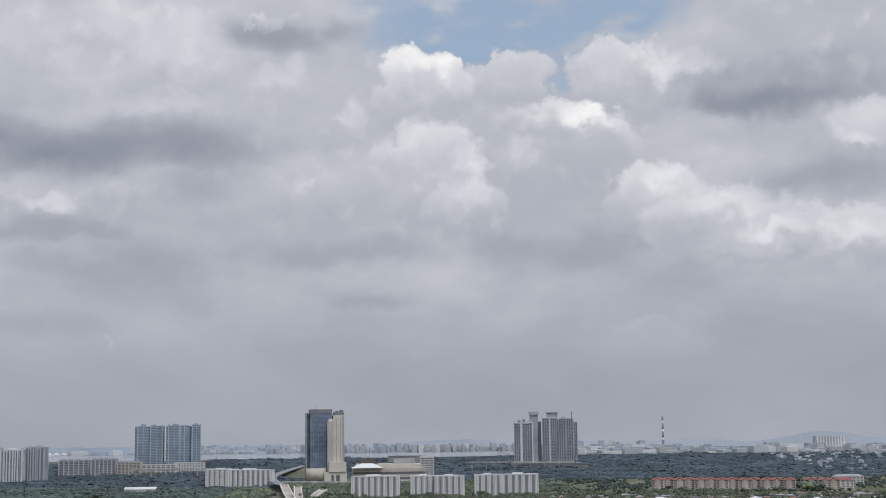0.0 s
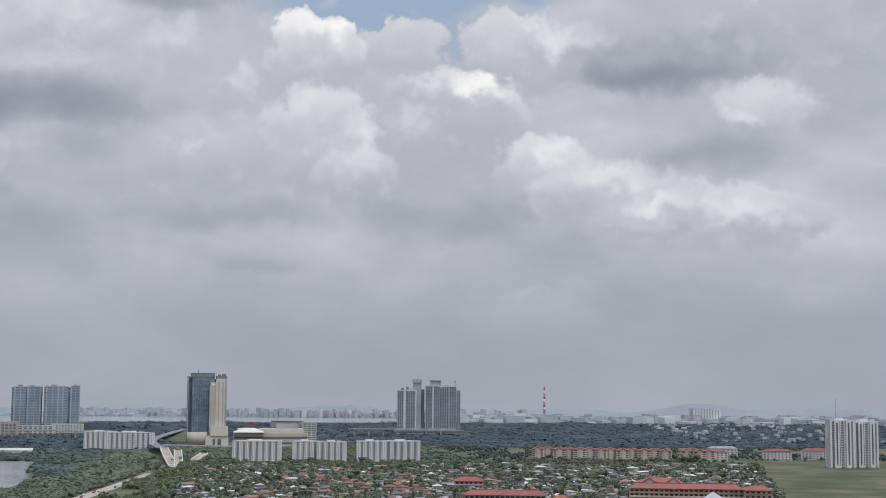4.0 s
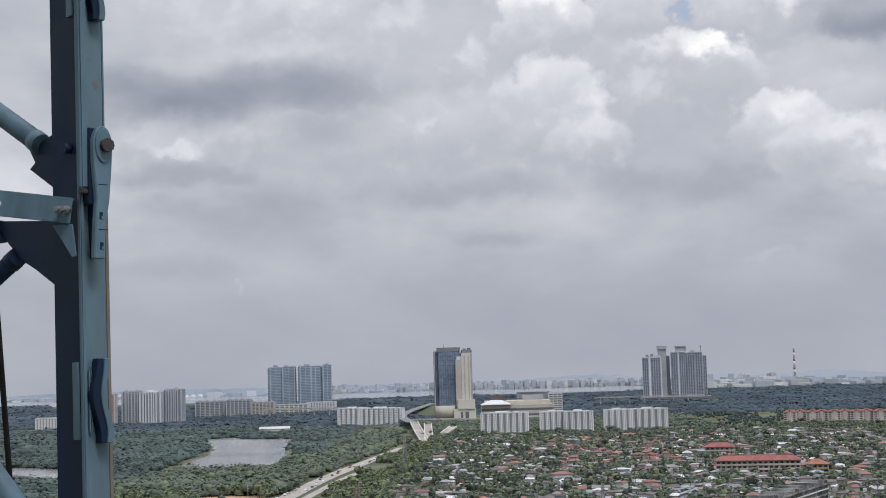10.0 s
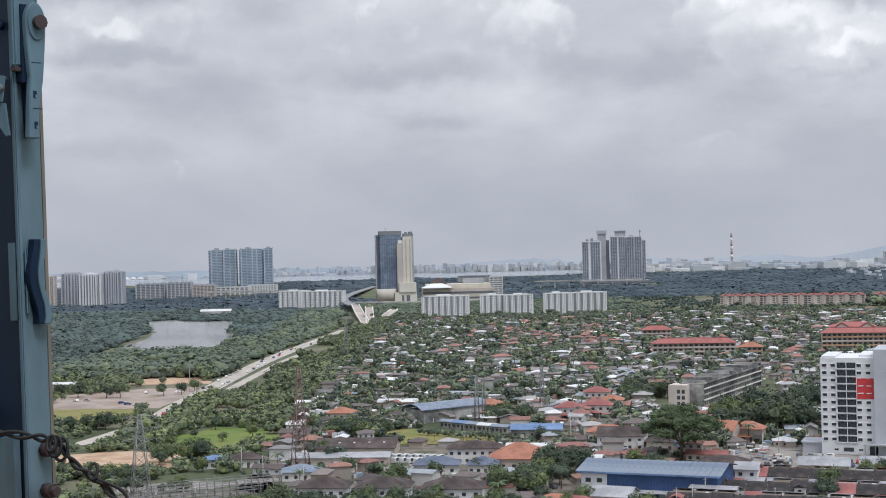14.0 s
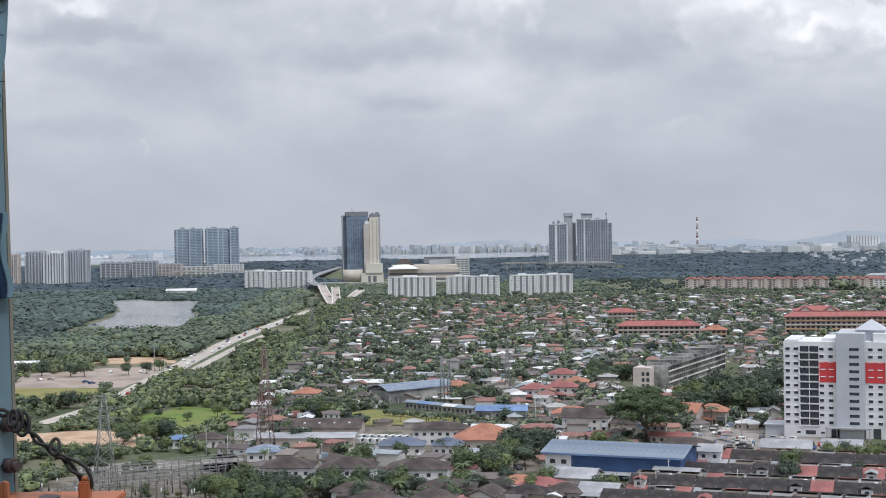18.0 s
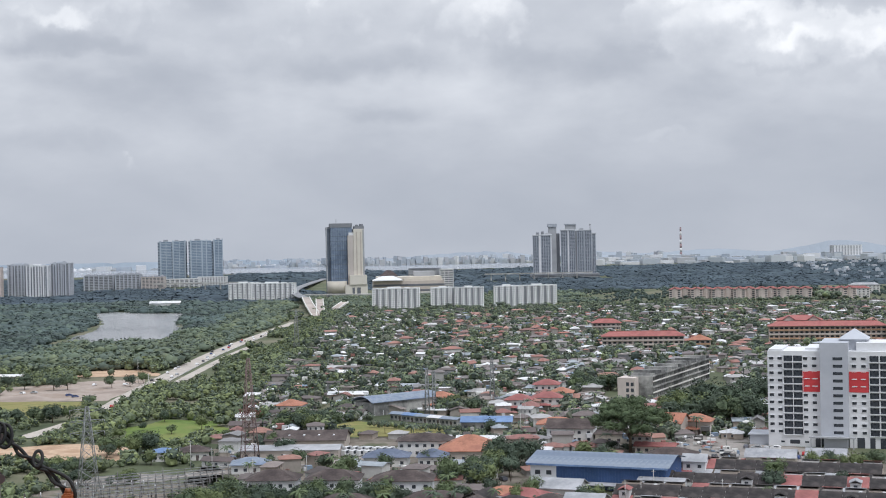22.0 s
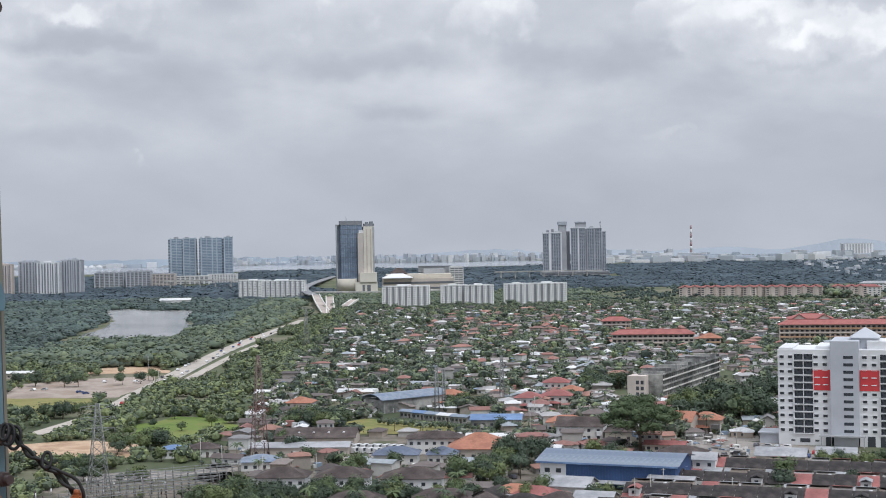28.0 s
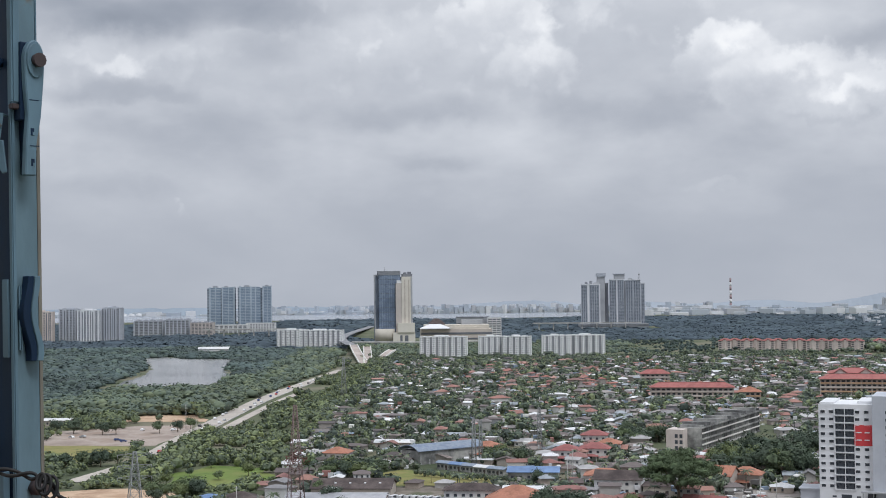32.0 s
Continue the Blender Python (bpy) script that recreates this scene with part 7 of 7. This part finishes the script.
def bevelled(bm, width=0.004):
    bmesh.ops.bevel(bm, geom=bm.edges[:], offset=width, segments=2, affect="EDGES")
    return bm


TURN = 52.0
RIGHT, LEFT = pose(-1.658, 4.98, 0, 0, 0, TURN), pose(-1.658, 4.98, 0, 0, 0, TURN - 90)


def flank(name, bm, mat, label="", parent=None):
    """A part on the chord's lit face: x along the face, -y outwards."""
    return part(name, bm, mat, parent or mast, label, RIGHT if parent is None else None)


def inner(name, bm, mat, label=""):
    """A part in the plane of the lattice, which runs away from the chord: -x along it, -y outwards."""
    return part(name, bm, mat, mast, label, LEFT)


mast = thing("crane_mast", "blue-green painted steel lattice mast of a crane", "crane mast", pose(-1.658, 4.98, 86.45) @ pose(0, 0, 0, 0, -0.75, 0) @ pose(1.658, -4.98, -86.45))
# the chord: two plates that meet at the near corner, a corner strip and a rusty edge
flank("front_plate", bevelled(block((0.012, 0, 0, 0.106, 0.012, 96)), 0.003), MAST_RUSTY, "rust-streaked front plate")
flank("rust_edge", bevelled(block((0.106, -0.001, 0, 0.120, 0.013, 86.84)), 0.001), RUST_EDGE, "rust-stained flange edge")
flank("edge_strip", bevelled(block((0.106, -0.001, 86.842, 0.113, 0.013, 96)), 0.001), MAST_BLUE)
flank("corner_strip", bevelled(block((-0.006, -0.010, 0, 0.012, 0.012, 96)), 0.004), MAST_BLUE)
# This face's shade is painted with the darker blue.
inner("side_plate", bevelled(block((-0.178, 0, 0, -0.007, 0.012, 96)), 0.003), MAST_SHADED, "blue inner plate darkened as shaded side")


def lug(z):
    """A climbing lug: a waisted cheek, its web and a back strip."""
    wave, outer = [], []
    for i in range(13):
        t = i / 12
        s = (0.5 + 0.5 * math.cos(t * 7.2)) * (0.75 + 0.6 * t)
        wave.append((0.046 + 0.020 * s, z - 0.305 * t))
        outer.append((0.066 + 0.024 * s, z - 0.305 * t))
    flank("lug_cheek", plate(wave + outer[::-1], -0.046, -0.002, 0.002), MAST_BLUE)
    # Web and cheek differ in colour to show a shaded and a lit side.
    flank("lug_web", plate([(x - 0.022 - 0.010 * math.sin(k * 0.26), q) for k, (x, q) in enumerate(wave)] + wave[::-1], -0.040, -0.002, 0.002), MAST_SHADED, "inner side of the lug, coloured as shaded")
    flank("lug_foot", bevelled(block((0.016, -0.018, z - 0.27, 0.028, -0.002, z - 0.03)), 0.006), MAST_BLUE)
    inner("back_strip", bevelled(block((-0.055, -0.010, z - 0.29, -0.018, -0.001, z - 0.01)), 0.002), MAST_BLUE)


for z in (86.085, 87.640, 84.53, 89.19):
    lug(z)
# splice fishplate with its pin
pz = 86.858
arc = [(0.056 + 0.042 * math.cos(a), pz + 0.074 * math.sin(a)) for a in [math.pi * k / 10 for k in range(11)]]
flank("fishplate", plate(arc + [(0.016, pz - 0.08), (0.026, pz - 0.20), (0.016, pz - 0.30), (0.010, pz - 0.415), (0.056, pz - 0.415), (0.060, pz - 0.30), (0.080, pz - 0.20), (0.092, pz - 0.08)], -0.072, -0.045, 0.004), MAST_BLUE, "blue-grey splice plate")
flank("fishplate_eye", plate([(0.056 + 0.036 * math.cos(a), pz + 0.064 * math.sin(a)) for a in [math.pi * k / 8 for k in range(16)]], -0.078, -0.072, 0.002), MAST_BLUE, "raised round boss")
flank("fishplate", plate([(0.014, pz + 0.068), (0.054, pz + 0.068), (0.054, pz - 0.41), (0.036, pz - 0.41), (0.030, pz - 0.215), (0.010, pz - 0.215)], -0.045, -0.002, 0.003), MAST_SHADED, "inner splice plate, coloured as shaded")
flank("splice_pin", tube(bmesh.new(), (0.060, -0.100, pz), (0.060, -0.076, pz), 0.026, 0.024, 10), PIN_STEEL, "rusty splice pin")
for z in (pz - 0.255, pz - 0.365):
    # The holes are thin dark blocks, their inner shade given by colour.
    flank("plate_hole", bevelled(block((0.034, -0.0735, z - 0.016, 0.048, -0.0715, z + 0.010)), 0.0005), MAST_SHADED, "square block coloured dark as a shaded hole")
    # Painted highlight: a lighter block at the lower edge of the hole.
    flank("hole_glint", block((0.041, -0.0742, z - 0.015, 0.048, -0.0736, z - 0.004)), MAST_BLUE)
for z in (pz - 0.145, pz - 0.31):
    flank("weld_line", block((0.030, -0.0728, z, 0.070, -0.0715, z + 0.003)), MAST_SHADED)
flank("guide_bar", bevelled(block((-0.014, -0.034, pz - 0.155, 0.020, -0.011, pz + 1.2)), 0.006), MAST_BLUE)
flank("bar_foot", bevelled(block((-0.016, -0.036, pz - 0.175, 0.022, -0.009, pz - 0.156)), 0.003), PIN_STEEL, "rusty bar end")
inner("side_bolt", tube(bmesh.new(), (-0.055, -0.03, pz), (-0.055, 0.0, pz), 0.02, 0.018, 6), MAST_SHADED)


def slant(x, z):
    """A place in the lattice plane from its slope to the side and its height seen from the eye."""
    s = -(1.665 + 4.98 * x) / (0.788 + 0.616 * x)
    return -s, EYE + z * (4.98 + 0.616 * s)


def sloped(*rows):
    return [slant(x, z) for x, z in rows]


def brace(a, b, r, y, mat):
    (x0, z0), (x1, z1) = slant(*a), slant(*b)
    inner("brace", tube(bmesh.new(), (x0, y, z0), (x1, y, z1), r, r, 16), mat)
    e, d = Vector((x1, y, z1)), Vector((x1 - x0, 0, z1 - z0)).normalized()
    inner("brace_collar", tube(bmesh.new(), e - d * 0.05, e, r * 1.1, r * 1.06, 16), mat)


# gussets and braces of the lattice
inner("gusset", plate(sloped((-0.350, 0.187), (-0.362, 0.180), (-0.374, 0.172), (-0.370, 0.163), (-0.374, 0.158), (-0.349, 0.137)), 0.014, 0.030), MAST_SHADED, "blue gusset plate, coloured as shaded")
inner("gusset", plate(sloped((-0.400, 0.121), (-0.349, 0.119), (-0.349, 0.065), (-0.371, 0.084), (-0.381, 0.091), (-0.391, 0.104)), 0.014, 0.030), MAST_SHADED, "blue gusset plate, coloured as shaded")
brace((-0.440, 0.235), (-0.366, 0.176), 0.040, 0.022, MAST_BLUE)
brace((-0.460, 0.030), (-0.385, 0.094), 0.036, 0.022, MAST_SHADED)
brace((-0.460, 0.112), (-0.396, 0.113), 0.042, 0.022, MAST_SHADED)
brace((-0.470, 0.045), (-0.358, -0.110), 0.046, -0.055, MAST_BLUE)
inner("gusset", plate(sloped((-0.366, -0.115), (-0.352, -0.125), (-0.338, -0.122), (-0.338, -0.22), (-0.362, -0.22)), -0.030, -0.002), MAST_BLUE, "pale blue lower gusset")
brace((-0.470, -0.200), (-0.358, -0.160), 0.044, -0.02, MAST_BLUE)
# bolted angle that steadies the mast
part("angle_bar", bevelled(block((-2.2, -0.006, -0.047, 0, 0.0, 0.047), (-2.2, 0.0, 0.041, 0, 0.06, 0.047)), 0.002), MAST_BLUE, mast, "pale blue bolted angle bar", pose(-1.672, 4.93, 86.618, 0, 8.2, 6))
part("angle_cleat", plate([(-1.745, 86.57), (-1.672, 86.57), (-1.66, 86.455), (-1.675, 86.45)], 4.932, 4.945, 0.002), MAST_BLUE, mast)
for x in (-1.705, -1.680):
    b = part("bolt", tube(bmesh.new(), (x, 4.855, 86.620), (x, 4.924, 86.620), 0.009, 0.009, 8), STEEL_GREY, mast, "galvanised bolt")
    part("nut", tube(bmesh.new(), (x, 4.880, 86.620), (x, 4.902, 86.620), 0.0145, 0.0145, 6), STEEL_GREY, b)
part("bolt_hole", tube(bmesh.new(), (-1.930, 4.889, 86.652), (-1.930, 4.896, 86.652), 0.012, 0.012, 12), WHITE, mast, "pale bolt hole")
for z in (85.325, 85.178):
    b = flank("bolt", tube(bmesh.new(), (0.075, -0.07, z), (0.075, -0.001, z), 0.017, 0.017, 10), PIN_STEEL, "dark tube bolt")
    part("nut", tube(bmesh.new(), (0.075, -0.045, z), (0.075, -0.002, z), 0.028, 0.028, 6), PIN_STEEL, b)
# hoist rope
rope = thing("hoist_rope", "thin black greasy wire rope inside the mast", "rope", pose(0, 0, 0))
part("rope", tube(bmesh.new(), (-2.96, MY + 0.6, 96.0), (-1.885, MY + 0.6, 82.0), 0.0125, 0.0125, 8), CABLE, rope)


def strand(name, pts, r, parent, mat, n=10):
    line = bend(pts, n)
    bm = bmesh.new()
    rings = []
    for i, p in enumerate(line):
        d = (line[min(i + 1, len(line) - 1)] - line[max(i - 1, 0)]).normalized()
        u = d.orthogonal().normalized()
        v = d.cross(u)
        rings.append([bm.verts.new(p + u * r * math.cos(k * 1.0472) + v * r * math.sin(k * 1.0472)) for k in range(6)])
    for a, b in zip(rings, rings[1:]):
        best = min(range(6), key=lambda s: (b[s].co - a[0].co).length)
        for k in range(6):
            bm.faces.new((a[k], a[(k + 1) % 6], b[(k + 1 + best) % 6], b[(k + best) % 6])).smooth = True
    bmesh.ops.recalc_face_normals(bm, faces=bm.faces)
    return part(name, bm, mat, parent)


# twisted tie wire from the mast to the orange bracket
wire = thing("tie_wire", "twisted black steel tie wire with loose loops", "wire", pose(0.058, 0, 0.025))
base = [Vector((-1.80, 4.90, 85.385)), Vector((-1.64, 4.88, 85.365)), Vector((-1.56, 4.87, 85.345)), Vector((-1.50, 4.86, 85.275)), Vector((-1.40, 4.85, 85.20)), Vector((-1.325, 4.84, 85.12))]
for k in range(2):
    pts = []
    for i, p in enumerate(bend(base, 5)):
        a = i * 1.05 + k * math.pi
        pts.append(p + Vector((0.004, math.sin(a) * 0.009, math.cos(a) * 0.011)))
    strand("strand", pts, 0.0068, wire, CABLE, 4)
strand("strand", [(-1.43, 4.85, 85.225), (-1.36, 4.84, 85.20), (-1.315, 4.83, 85.175), (-1.295, 4.83, 85.13), (-1.30, 4.84, 85.10)], 0.0068, wire, CABLE)
for cx, cz, s in ((-1.555, 85.335, 0.034), (-1.535, 85.325, 0.038), (-1.425, 85.245, 0.026), (-1.57, 85.345, 0.026)):
    strand("loop", [(cx + s * 0.6 * math.cos(a), 4.85 + 0.012 * math.sin(a), cz + s * math.sin(a)) for a in [k * 0.7 for k in range(10)]], 0.0065, wire, CABLE, 5)
# orange bracket the wire is tied to
bracket = thing("orange_bracket", "rust-orange painted steel bracket with an upright stub", "bracket", pose(0.058, 0, 0.02))
part("deck_plate", bevelled(block((-1.95, 4.62, 85.045, -1.215, 5.0, 85.068), (-1.95, 4.62, 84.9, -1.215, 4.64, 85.045)), 0.004), ORANGE_STEEL, bracket)
part("stub", bevelled(block((-1.335, 4.80, 85.068, -1.300, 4.86, 85.135)), 0.006), ORANGE_STEEL, bracket)
part("stub_cap", tube(bmesh.new(), (-1.318, 4.83, 85.135), (-1.318, 4.83, 85.15), 0.014, 0.010, 10), ORANGE_STEEL, bracket)
part("upright", bevelled(block((-1.58, 4.72, 85.068, -1.555, 4.76, 85.15)), 0.004), ORANGE_STEEL, bracket)
part("socket", tube(bmesh.new(), (-1.42, 4.76, 85.068), (-1.42, 4.76, 85.095), 0.033, 0.036, 14), PIN_STEEL, bracket, "rusty round socket")
part("support_arm", bevelled(block((-1.95, 4.64, 84.8, -1.70, 5.02, 84.9)), 0.004), ORANGE_STEEL, bracket)

# unseen walls added behind and beside the camera to shade the mast's left faces
wall = bmesh.new()
box(wall, -4.5, -1.6, 0, 0.4, -1.2, 98)
box(wall, -4.9, -1.6, 0, -4.5, 3.6, 98)
tagged(part("wall_behind", wall, CONCRETE), "unseen plain concrete wall added to shade the mast", "wall", kind="structure")
